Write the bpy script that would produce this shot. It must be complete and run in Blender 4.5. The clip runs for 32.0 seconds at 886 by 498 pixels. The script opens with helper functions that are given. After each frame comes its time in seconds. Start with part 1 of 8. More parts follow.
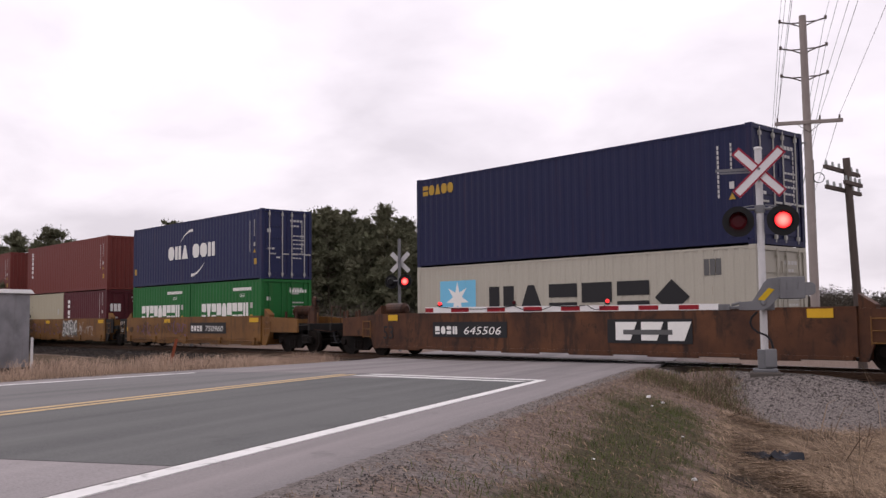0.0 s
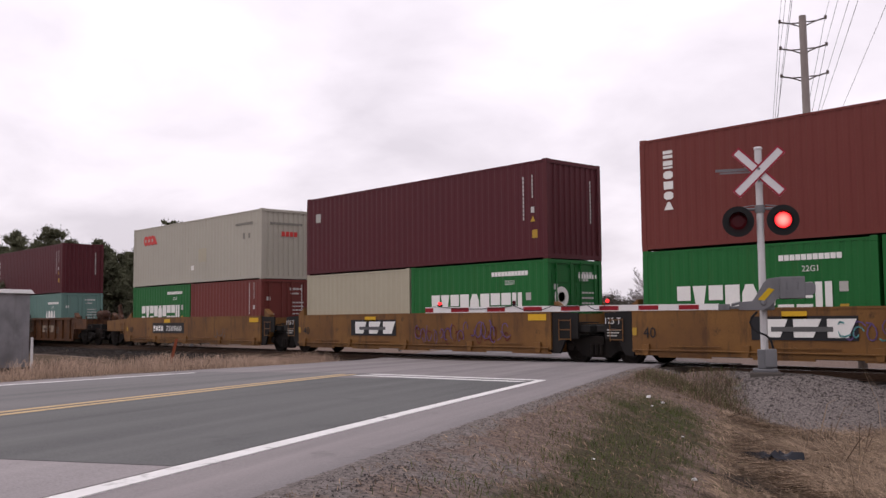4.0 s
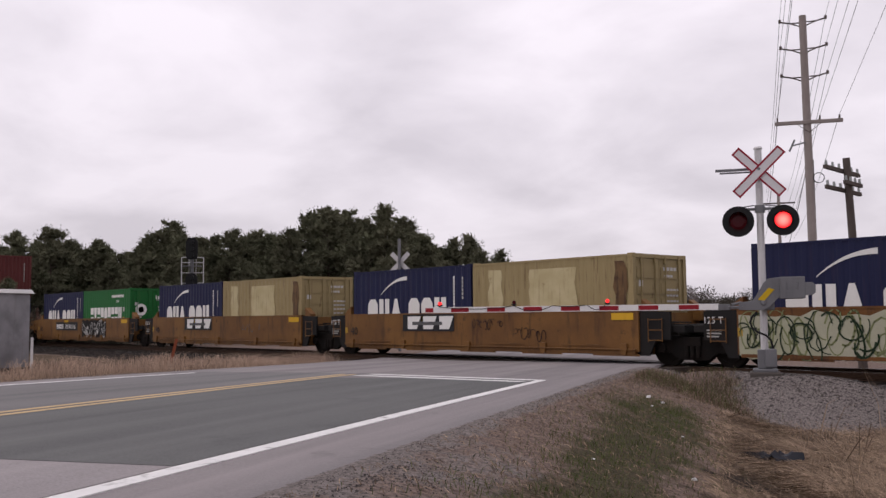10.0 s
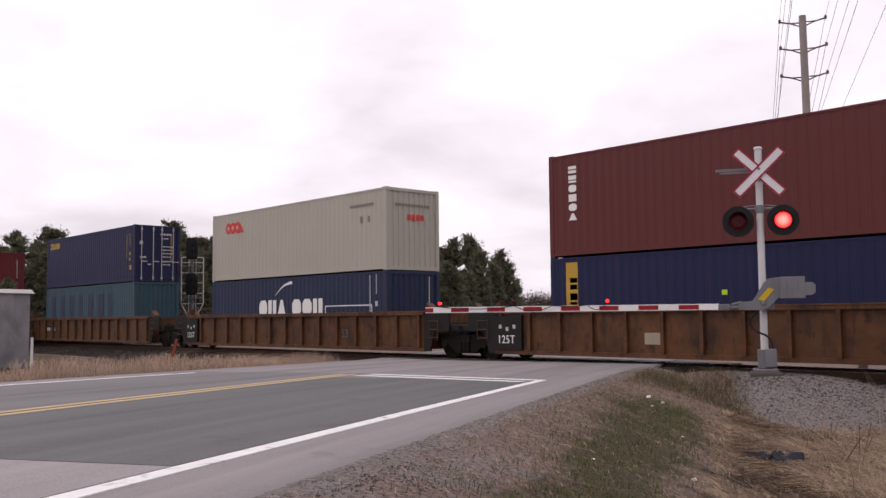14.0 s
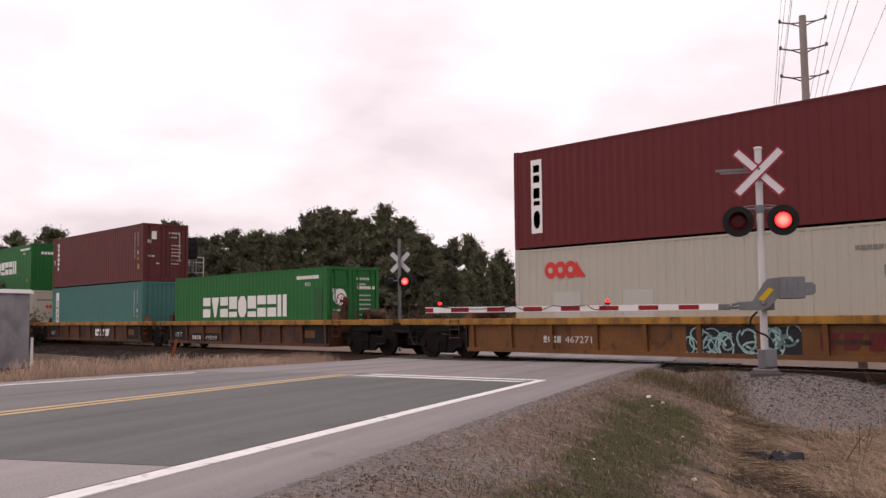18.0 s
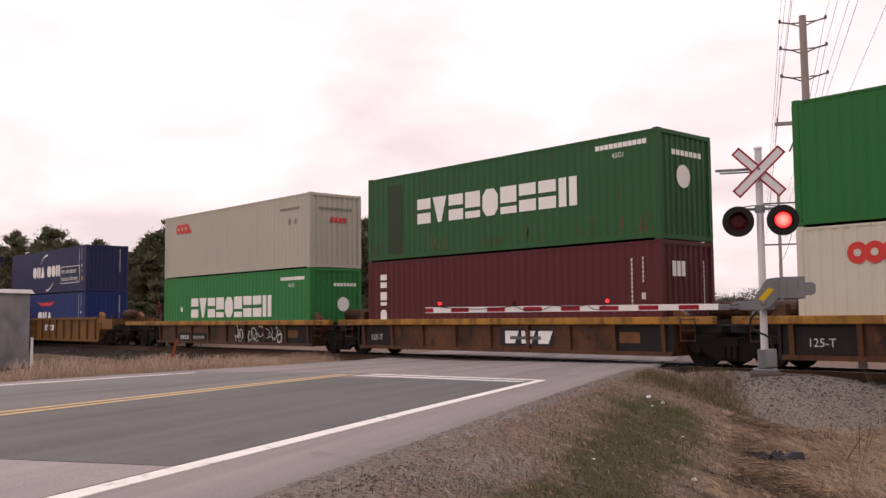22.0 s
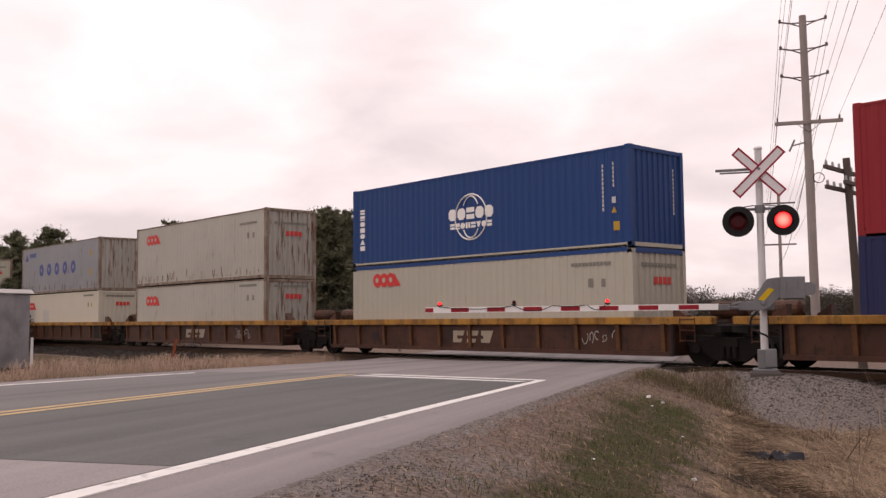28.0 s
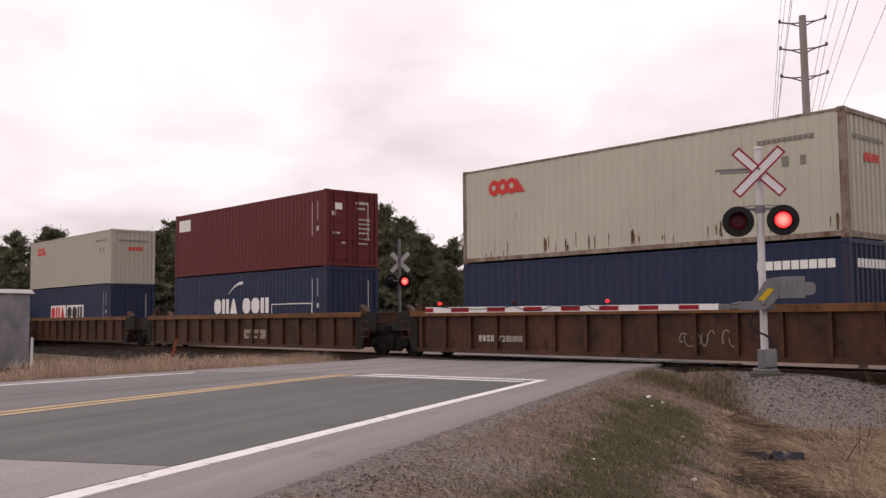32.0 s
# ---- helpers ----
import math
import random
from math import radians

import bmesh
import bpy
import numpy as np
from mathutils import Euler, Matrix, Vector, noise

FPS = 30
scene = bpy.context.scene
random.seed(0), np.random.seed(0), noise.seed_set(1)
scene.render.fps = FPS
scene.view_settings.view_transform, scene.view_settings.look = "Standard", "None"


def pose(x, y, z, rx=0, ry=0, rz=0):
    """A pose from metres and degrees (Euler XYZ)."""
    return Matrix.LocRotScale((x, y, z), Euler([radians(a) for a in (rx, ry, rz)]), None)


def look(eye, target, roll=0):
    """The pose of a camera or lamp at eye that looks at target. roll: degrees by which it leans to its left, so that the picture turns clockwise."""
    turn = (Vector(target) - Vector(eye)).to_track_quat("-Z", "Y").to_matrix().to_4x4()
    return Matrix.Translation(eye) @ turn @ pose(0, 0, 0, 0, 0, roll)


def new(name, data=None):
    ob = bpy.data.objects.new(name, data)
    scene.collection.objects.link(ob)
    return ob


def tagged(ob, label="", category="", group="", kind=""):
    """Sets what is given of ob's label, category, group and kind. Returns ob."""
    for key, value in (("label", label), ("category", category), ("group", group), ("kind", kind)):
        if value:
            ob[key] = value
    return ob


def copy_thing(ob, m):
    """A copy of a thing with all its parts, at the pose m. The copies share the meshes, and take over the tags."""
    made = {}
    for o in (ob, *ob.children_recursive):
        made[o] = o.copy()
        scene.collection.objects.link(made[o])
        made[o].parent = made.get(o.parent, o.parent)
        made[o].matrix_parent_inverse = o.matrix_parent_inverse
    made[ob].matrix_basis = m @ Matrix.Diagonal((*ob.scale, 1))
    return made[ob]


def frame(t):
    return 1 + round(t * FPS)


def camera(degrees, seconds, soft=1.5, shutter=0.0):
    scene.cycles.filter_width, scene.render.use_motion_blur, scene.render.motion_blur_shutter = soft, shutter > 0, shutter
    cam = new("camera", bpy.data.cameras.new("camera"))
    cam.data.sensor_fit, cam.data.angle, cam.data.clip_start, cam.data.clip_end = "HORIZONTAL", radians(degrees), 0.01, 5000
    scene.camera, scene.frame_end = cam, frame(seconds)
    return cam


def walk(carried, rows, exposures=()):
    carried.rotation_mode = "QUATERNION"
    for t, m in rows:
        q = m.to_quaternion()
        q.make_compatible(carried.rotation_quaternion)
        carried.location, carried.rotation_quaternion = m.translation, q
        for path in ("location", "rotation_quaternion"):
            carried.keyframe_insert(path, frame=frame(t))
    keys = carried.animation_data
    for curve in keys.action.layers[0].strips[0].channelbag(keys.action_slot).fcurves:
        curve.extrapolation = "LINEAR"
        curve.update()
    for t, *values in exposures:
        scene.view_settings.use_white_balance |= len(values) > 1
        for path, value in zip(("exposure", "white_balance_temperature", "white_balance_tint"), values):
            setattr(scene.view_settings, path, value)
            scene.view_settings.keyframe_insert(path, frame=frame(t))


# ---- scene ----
# One fixed camera by the road; x runs along the track, y away over it, z up from the rail head.
SECONDS = 32.0
TRACK = 21.44                      # y of the track's middle

cam = camera(50.18, SECONDS, soft=1.45)
EYE = Vector((0.0, 0.0, 1.27))
YAW, PITCH = radians(-47.969), radians(4.182)
AIM = EYE + Vector((math.sin(YAW) * math.cos(PITCH), math.cos(YAW) * math.cos(PITCH), math.sin(PITCH)))
CAMERA_ROWS = [(0.0, look(EYE, AIM, -0.552)), (SECONDS, look(EYE, AIM, -0.552))]
EXPOSURES = [(0, 0.24, 6550, 15.5), (1, 0.14, 6543, 16.0), (2, 0.29, 6537, 16.5), (3, 0.29, 6531, 16.1), (3.5, 0.24, 6528, 15.8), (5.5, 0.19, 6515, 15.1), (6, 0.09, 6512, 15.0), (7, 0.30, 6506, 14.7), (8, 0.00, 6500, 14.5), (9, 0.00, 6501, 14.9), (10, 0.00, 6502, 15.1), (11, 0.00, 6505, 15.4), (12, 0.00, 6506, 15.8), (13, 0.05, 6507, 16.0), (14, 0.30, 6600, 16.2), (16.5, 0.30, 6891, 17.3), (17, 0.09, 6950, 17.5), (18, 0.29, 7016, 18.4), (19, 0.01, 7082, 19.1), (20, 0.29, 7150, 19.6), (21, 0.34, 7237, 19.9), (22, 0.34, 7325, 20.3), (23, 0.30, 7412, 20.7), (24, 0.14, 7500, 20.9), (25, 0.24, 7862, 21.1), (27.5, 0.24, 7424, 19.5), (28, 0.24, 7337, 19.1), (29, 0.14, 6887, 17.3), (30, 0.14, 6924, 17.3), (31, 0.24, 6961, 17.3), (32, 0.24, 7000, 17.5)]
walk(cam, CAMERA_ROWS, EXPOSURES)

# ---------------------------------------------------------------- sky and sun
SUN_EL, SUN_AZ = 62.0, 215.0       # degrees; azimuth from +y towards +x
world = bpy.data.worlds.new("overcast_sky")
scene.world = world
world.use_nodes = True


def sky_nodes():
    nt = world.node_tree
    nt.nodes.clear()
    out = nt.nodes.new("ShaderNodeOutputWorld")
    bg = nt.nodes.new("ShaderNodeBackground")
    sky = nt.nodes.new("ShaderNodeTexSky")
    sky.sky_type, sky.sun_disc = "NISHITA", False
    sky.sun_elevation, sky.sun_rotation = radians(SUN_EL), radians(SUN_AZ)
    sky.air_density, sky.dust_density, sky.ozone_density = 1.0, 3.0, 1.0
    co = nt.nodes.new("ShaderNodeTexCoord")
    mp = nt.nodes.new("ShaderNodeMapping")
    mp.inputs["Scale"].default_value = (1.0, 1.0, 1.0)
    big = nt.nodes.new("ShaderNodeTexNoise")
    big.inputs["Scale"].default_value, big.inputs["Detail"].default_value, big.inputs["Roughness"].default_value = 2.1, 9.0, 0.50
    big.inputs["Distortion"].default_value = 0.25
    # the cloud deck is level: its pattern draws together towards the horizon
    split = nt.nodes.new("ShaderNodeSeparateXYZ")
    lift = nt.nodes.new("ShaderNodeMath")
    lift.operation = "ADD"
    lift.inputs[1].default_value = 0.30
    deck = nt.nodes.new("ShaderNodeVectorMath")
    deck.operation = "DIVIDE"
    triple = nt.nodes.new("ShaderNodeCombineXYZ")
    nt.links.new(co.outputs["Generated"], split.inputs[0])
    nt.links.new(split.outputs["Z"], lift.inputs[0])
    for k in range(3):
        nt.links.new(lift.outputs[0], triple.inputs[k])
    nt.links.new(co.outputs["Generated"], deck.inputs[0])
    nt.links.new(triple.outputs[0], deck.inputs[1])
    ramp = nt.nodes.new("ShaderNodeValToRGB")
    ramp.color_ramp.elements[0].position, ramp.color_ramp.elements[0].color = 0.34, (5.85, 5.55, 5.92, 1)
    ramp.color_ramp.elements[1].position, ramp.color_ramp.elements[1].color = 0.62, (7.85, 7.48, 7.88, 1)
    mix = nt.nodes.new("ShaderNodeMixRGB")
    mix.inputs[0].default_value = 0.94
    bg.inputs["Strength"].default_value = 0.12
    nt.links.new(deck.outputs[0], mp.inputs["Vector"])
    nt.links.new(mp.outputs[0], big.inputs["Vector"])
    nt.links.new(big.outputs["Fac"], ramp.inputs["Fac"])
    nt.links.new(sky.outputs[0], mix.inputs[1])
    sep = nt.nodes.new("ShaderNodeSeparateXYZ")
    rise = nt.nodes.new("ShaderNodeMapRange")
    rise.inputs["From Min"].default_value, rise.inputs["From Max"].default_value = 0.0, 0.30
    rise.inputs["To Min"].default_value, rise.inputs["To Max"].default_value = 0.86, 1.07
    dome = nt.nodes.new("ShaderNodeMixRGB")
    dome.blend_type = "MULTIPLY"
    dome.inputs[0].default_value = 1.0
    nt.links.new(co.outputs["Generated"], sep.inputs[0])
    nt.links.new(sep.outputs["Z"], rise.inputs["Value"])
    nt.links.new(ramp.outputs[0], dome.inputs[1])
    nt.links.new(rise.outputs[0], dome.inputs[2])
    nt.links.new(dome.outputs[0], mix.inputs[2])
    nt.links.new(mix.outputs[0], bg.inputs["Color"])
    nt.links.new(bg.outputs[0], out.inputs["Surface"])


sky_nodes()
sun = new("sun", bpy.data.lights.new("sun", "SUN"))
sun.data.energy, sun.data.angle, sun.data.color = 0.75, radians(50), (1.0, 0.96, 0.92)
_az, _el = radians(SUN_AZ), radians(SUN_EL)
sun.matrix_world = look((0, 0, 60), (-60 * math.sin(_az) * math.cos(_el), -60 * math.cos(_az) * math.cos(_el), 60 - 60 * math.sin(_el)))


# ---------------------------------------------------------------- materials
def surface(name, base, rough=0.7, metal=0.0, second=None, scale=3.0, amount=0.5, fine=40.0, bump=0.2, streak=0.0, stain=None, stain_scale=1.2, stain_at=0.62, emit=None, emit_strength=0.0, spread=0.0, depth=0.02, island=0.0, gloss=0.12, grain=0.3, run=(5.5, 5.5, 0.35), lane=None, cut=(0.55, 0.74)):
    """A worn surface: base colour, a second colour in cloudy patches, fine grain, stains, streaks that run down."""
    m = bpy.data.materials.new(name)
    m.use_nodes = True
    nt = m.node_tree
    b = nt.nodes["Principled BSDF"]
    b.inputs["Roughness"].default_value, b.inputs["Metallic"].default_value = rough, metal
    b.inputs["Specular IOR Level"].default_value = gloss
    co = nt.nodes.new("ShaderNodeTexCoord")
    vec = co.outputs["Object"]

    def noise_at(sc, detail=4.0, stretch=None, rough_=0.55):
        n = nt.nodes.new("ShaderNodeTexNoise")
        n.inputs["Scale"].default_value, n.inputs["Detail"].default_value, n.inputs["Roughness"].default_value = sc, detail, rough_
        if stretch:
            mp = nt.nodes.new("ShaderNodeMapping")
            mp.inputs["Scale"].default_value = stretch
            nt.links.new(vec, mp.inputs["Vector"])
            nt.links.new(mp.outputs[0], n.inputs["Vector"])
        else:
            nt.links.new(vec, n.inputs["Vector"])
        return n.outputs["Fac"]

    def ramped(fac, lo, hi):
        r = nt.nodes.new("ShaderNodeMapRange")
        r.inputs["From Min"].default_value, r.inputs["From Max"].default_value = lo, hi
        nt.links.new(fac, r.inputs["Value"])
        return r.outputs[0]

    def mixed(fac, a, c, mode="MIX", k=1.0):
        x = nt.nodes.new("ShaderNodeMixRGB")
        x.blend_type = mode
        if fac is None:
            x.inputs[0].default_value = k
        else:
            if k != 1.0:
                mul = nt.nodes.new("ShaderNodeMath")
                mul.operation = "MULTIPLY"
                mul.inputs[1].default_value = k
                nt.links.new(fac, mul.inputs[0])
                fac = mul.outputs[0]
            nt.links.new(fac, x.inputs[0])
        for sock, v in ((x.inputs[1], a), (x.inputs[2], c)):
            if isinstance(v, tuple):
                sock.default_value = (*v, 1)
            else:
                nt.links.new(v, sock)
        return x.outputs[0]

    second = second or tuple(c * 0.78 for c in base)
    col = mixed(ramped(noise_at(scale), 0.35, 0.68), base, second, k=amount)
    g = ramped(noise_at(fine, 2.0), 0.3, 0.7)
    col = mixed(g, col, tuple(c * 0.8 for c in base) if grain <= 0.3 else tuple(c * 0.62 for c in base), k=grain)
    if lane:
        turned = nt.nodes.new("ShaderNodeMapping")
        turned.inputs["Rotation"].default_value = (0, 0, radians(-31.1))
        drawn = nt.nodes.new("ShaderNodeMapping")
        drawn.inputs["Scale"].default_value = (1.5, 0.05, 1.0)
        ln = nt.nodes.new("ShaderNodeTexNoise")
        ln.inputs["Scale"].default_value, ln.inputs["Detail"].default_value, ln.inputs["Roughness"].default_value = 1.0, 5.0, 0.6
        nt.links.new(vec, turned.inputs["Vector"])
        nt.links.new(turned.outputs[0], drawn.inputs["Vector"])
        nt.links.new(drawn.outputs[0], ln.inputs["Vector"])
        col = mixed(ramped(ln.outputs["Fac"], 0.35, 0.68), col, lane, k=0.75)
    if streak:
        s = ramped(noise_at(1.0, 5.0, run, 0.65), *cut)
        col = mixed(s, col, stain or tuple(c * 0.5 for c in base), k=streak)
    if stain:
        s = ramped(noise_at(stain_scale, 6.0, None, 0.7), stain_at, stain_at + 0.12)
        col = mixed(s, col, stain, k=0.85)
    if spread:
        oi = nt.nodes.new("ShaderNodeObjectInfo")
        hsv = nt.nodes.new("ShaderNodeHueSaturation")
        val = nt.nodes.new("ShaderNodeMapRange")
        val.inputs["To Min"].default_value, val.inputs["To Max"].default_value = 1 - spread, 1 + spread
        nt.links.new(oi.outputs["Random"], val.inputs["Value"])
        nt.links.new(val.outputs[0], hsv.inputs["Value"])
        nt.links.new(col, hsv.inputs["Color"])
        col = hsv.outputs["Color"]
    if island:
        ge = nt.nodes.new("ShaderNodeNewGeometry")
        hsv = nt.nodes.new("ShaderNodeHueSaturation")
        val = nt.nodes.new("ShaderNodeMapRange")
        val.inputs["To Min"].default_value, val.inputs["To Max"].default_value = 1 - island, 1 + island
        nt.links.new(ge.outputs["Random Per Island"], val.inputs["Value"])
        nt.links.new(val.outputs[0], hsv.inputs["Value"])
        nt.links.new(col, hsv.inputs["Color"])
        col = hsv.outputs["Color"]
    nt.links.new(col, b.inputs["Base Color"])
    if bump:
        bp = nt.nodes.new("ShaderNodeBump")
        bp.inputs["Strength"].default_value, bp.inputs["Distance"].default_value = bump, depth
        nt.links.new(noise_at(fine * 0.6, 4.0), bp.inputs["Height"])
        nt.links.new(bp.outputs[0], b.inputs["Normal"])
    if emit:
        b.inputs["Emission Color"].default_value, b.inputs["Emission Strength"].default_value = (*emit, 1), emit_strength
    return m


MAT = {}
RUST = (0.13, 0.05, 0.025)


def paint(key, base, **kw):
    opts = dict(rough=0.55, scale=0.8, amount=0.35, fine=25.0, bump=0.08, streak=0.12, stain=RUST, stain_scale=2.2, stain_at=0.72, gloss=0.22)
    opts.update(kw)
    MAT[key] = surface(key, base, **opts)



paint("navy", (0.0094, 0.0120, 0.0470), second=(0.0122, 0.0152, 0.0540))
paint("dark_navy", (0.0155, 0.0200, 0.068), second=(0.020, 0.026, 0.076), streak=0.2)
paint("slate_blue", (0.0171, 0.0257, 0.0600), second=(0.0114, 0.0171, 0.0428), streak=0.25)
paint("royal_blue", (0.0103, 0.0257, 0.1234), second=(0.0082, 0.0205, 0.1028))
paint("deep_blue", (0.0091, 0.0428, 0.1542), second=(0.0114, 0.0486, 0.1599))
paint("faded_teal_blue", (0.0286, 0.0657, 0.0857), second=(0.0200, 0.0486, 0.0685), streak=0.4)
paint("teal", (0.043, 0.145, 0.128), second=(0.055, 0.165, 0.145), streak=0.2)
paint("pale_teal", (0.1197, 0.2079, 0.1827), second=(0.0945, 0.1701, 0.1512), streak=0.2)
paint("green", (0.0095, 0.115, 0.025), second=(0.011, 0.128, 0.031))
paint("bright_green", (0.014, 0.165, 0.042), second=(0.014, 0.148, 0.038))
paint("weathered_green", (0.015, 0.080, 0.026), second=(0.026, 0.095, 0.036), streak=0.8, stain=(0.055, 0.03, 0.017), stain_at=0.66, stain_scale=5.0, run=(10.0, 10.0, 1.0), cut=(0.58, 0.68))
paint("dull_red", (0.098, 0.022, 0.021), second=(0.112, 0.028, 0.025), streak=0.2)
paint("red_brown", (0.140, 0.030, 0.0245), second=(0.160, 0.039, 0.031), streak=0.2)
paint("maroon", (0.076, 0.0125, 0.0175), second=(0.090, 0.0155, 0.0205))
paint("dark_red", (0.105, 0.0135, 0.0155), second=(0.118, 0.018, 0.019))
paint("bright_red", (0.2319, 0.0149, 0.0207), second=(0.2568, 0.0248, 0.0290))
paint("faded_red", (0.1828, 0.0286, 0.0286), second=(0.1542, 0.0200, 0.0228))
paint("light_grey", (0.3854, 0.3619, 0.3027), second=(0.3290, 0.3064, 0.2557), stain=(0.15, 0.09, 0.05), streak=0.5, stain_at=0.74, run=(9.0, 9.0, 0.9), cut=(0.64, 0.74))
paint("stained_grey", (0.395, 0.380, 0.335), second=(0.330, 0.317, 0.275), scale=0.5, amount=0.7, streak=0.45, stain=(0.085, 0.040, 0.020), stain_at=0.70, stain_scale=5.0, run=(11.0, 11.0, 1.2), cut=(0.61, 0.69))
paint("rusty_end", (0.3404, 0.3238, 0.2898), second=(0.2668, 0.2484, 0.2208), scale=0.6, amount=0.7, streak=0.95, stain=(0.105, 0.042, 0.019), stain_at=0.62, stain_scale=4.0, run=(9.0, 9.0, 0.8), cut=(0.54, 0.62))
paint("off_white", (0.50, 0.465, 0.385), second=(0.44, 0.405, 0.33), stain=(0.15, 0.09, 0.05), streak=0.5, stain_at=0.74, run=(9.0, 9.0, 0.9), cut=(0.64, 0.74))
paint("stained_cream", (0.445, 0.425, 0.345), second=(0.375, 0.36, 0.29), scale=0.5, amount=0.7, streak=0.4, stain=(0.10, 0.055, 0.025), stain_at=0.72, stain_scale=5.0, run=(11.0, 11.0, 1.2), cut=(0.63, 0.71))
paint("cool_grey", (0.2538, 0.2585, 0.2745), second=(0.2021, 0.2068, 0.2181), scale=0.5, amount=0.7, streak=0.8, stain=(0.085, 0.042, 0.022), stain_at=0.70, stain_scale=5.0, run=(11.0, 11.0, 1.2), cut=(0.61, 0.69))
paint("cream", (0.3857, 0.3513, 0.2617), second=(0.3444, 0.3100, 0.2273))
paint("tan", (0.30, 0.235, 0.115), second=(0.225, 0.165, 0.075), streak=0.7, stain=(0.10, 0.055, 0.024), stain_at=0.66, stain_scale=3.5, run=(9.0, 9.0, 0.8), cut=(0.57, 0.68))
paint("rail_yellow", (0.198, 0.095, 0.026), second=(0.105, 0.046, 0.017), scale=0.9, amount=0.9, streak=0.6, stain=(0.055, 0.027, 0.014), stain_at=0.60, stain_scale=3.0, grain=0.45, run=(4.0, 4.0, 0.9), cut=(0.54, 0.68))
paint("rail_orange", (0.175, 0.074, 0.021), second=(0.080, 0.034, 0.016), scale=0.9, amount=0.9, streak=0.6, stain=(0.034, 0.018, 0.012), stain_at=0.58, stain_scale=2.6, grain=0.45, run=(4.0, 4.0, 0.9), cut=(0.54, 0.68))
paint("rusty_yellow", (0.122, 0.0500, 0.0180), second=(0.042, 0.0180, 0.0108), scale=1.2, amount=0.95, streak=0.7, stain=(0.020, 0.012, 0.009), stain_at=0.55, stain_scale=2.6, grain=0.45, run=(4.0, 4.0, 0.9), cut=(0.52, 0.66))
paint("brown_steel", (0.108, 0.0425, 0.0180), second=(0.040, 0.0165, 0.0105), scale=1.2, amount=0.95, streak=0.7, stain=(0.016, 0.010, 0.008), stain_at=0.55, stain_scale=2.6, grain=0.45, run=(4.0, 4.0, 0.9), cut=(0.52, 0.66))
paint("rust_maroon", (0.078, 0.030, 0.0175), second=(0.034, 0.0150, 0.0110), scale=1.2, amount=0.95, streak=0.7, stain=(0.016, 0.010, 0.008), stain_at=0.55, stain_scale=2.6, grain=0.45, run=(4.0, 4.0, 0.9), cut=(0.52, 0.66))
paint("dark_rust", (0.080, 0.0325, 0.0165), second=(0.0275, 0.0130, 0.0100), scale=1.2, amount=0.95, streak=0.6, stain=(0.014, 0.009, 0.008), stain_at=0.55, stain_scale=2.6, run=(4.0, 4.0, 0.9), cut=(0.52, 0.66))
paint("chord_yellow", (0.34, 0.165, 0.028), second=(0.130, 0.058, 0.018), scale=1.8, amount=0.8, streak=0.5, stain=(0.035, 0.018, 0.011), stain_at=0.55, stain_scale=3.5, run=(4.0, 4.0, 0.9), cut=(0.52, 0.66))
paint("rusty_frame", (0.26, 0.22, 0.18), second=(0.14, 0.085, 0.055), scale=2.0, amount=0.9, streak=0.6, stain=(0.085, 0.036, 0.018), stain_at=0.55, stain_scale=4.0, run=(6.0, 6.0, 1.2), cut=(0.5, 0.62))
paint("patch_cream", (0.50, 0.43, 0.25), second=(0.38, 0.31, 0.155), scale=2.0, amount=0.7, streak=0.6, stain=(0.22, 0.16, 0.07), stain_at=0.64, run=(9.0, 9.0, 0.7), cut=(0.56, 0.68))
paint("rust_run", (0.105, 0.055, 0.026), second=(0.16, 0.095, 0.04), scale=2.0, amount=0.9, streak=0.7, stain=(0.04, 0.022, 0.013), stain_at=0.55, run=(9.0, 9.0, 0.7), cut=(0.5, 0.62))
paint("patch_pink", (0.19, 0.070, 0.056), second=(0.17, 0.055, 0.045), amount=0.7)
paint("patch_moss", (0.020, 0.042, 0.020), second=(0.028, 0.035, 0.020), amount=0.7)
paint("graffiti_brown", (0.036, 0.021, 0.016), second=(0.05, 0.03, 0.022), stain=None)
paint("end_black", (0.0100, 0.0092, 0.0090), second=(0.020, 0.015, 0.012), rough=0.7)
paint("reflector_yellow", (0.62, 0.36, 0.02), streak=0.1)
paint("mark_white", (0.74, 0.73, 0.70), streak=0.1, stain=None, amount=0.2)
paint("mark_grey", (0.42, 0.41, 0.38), streak=0.2, stain=None)
paint("mark_faint", (0.30, 0.25, 0.19), streak=0.3, stain=None)
paint("mark_dim", (0.19, 0.18, 0.155), stain=None)
paint("mark_dark", (0.10, 0.10, 0.10), stain=None)
paint("mark_black", (0.018, 0.018, 0.02), stain=None)
paint("mark_red", (0.55, 0.045, 0.04), stain=None)
paint("mark_yellow", (0.42, 0.255, 0.035), stain=None)
paint("mark_lime", (0.42, 0.60, 0.03), stain=None)
paint("mark_code", (0.50, 0.49, 0.47), stain=None)
paint("mark_blue", (0.055, 0.075, 0.24), stain=None)
paint("mark_sky", (0.16, 0.46, 0.66), stain=None)
paint("spray_pale", (0.32, 0.50, 0.50), stain=None)
paint("spray_teal", (0.10, 0.30, 0.30), stain=None)
paint("spray_violet", (0.13, 0.08, 0.2), stain=None)
paint("spray_blue", (0.08, 0.20, 0.42), stain=None)
paint("spray_cream", (0.40, 0.385, 0.29), second=(0.33, 0.34, 0.22), amount=0.8, stain=None)
paint("spray_olive", (0.20, 0.22, 0.10), stain=None)
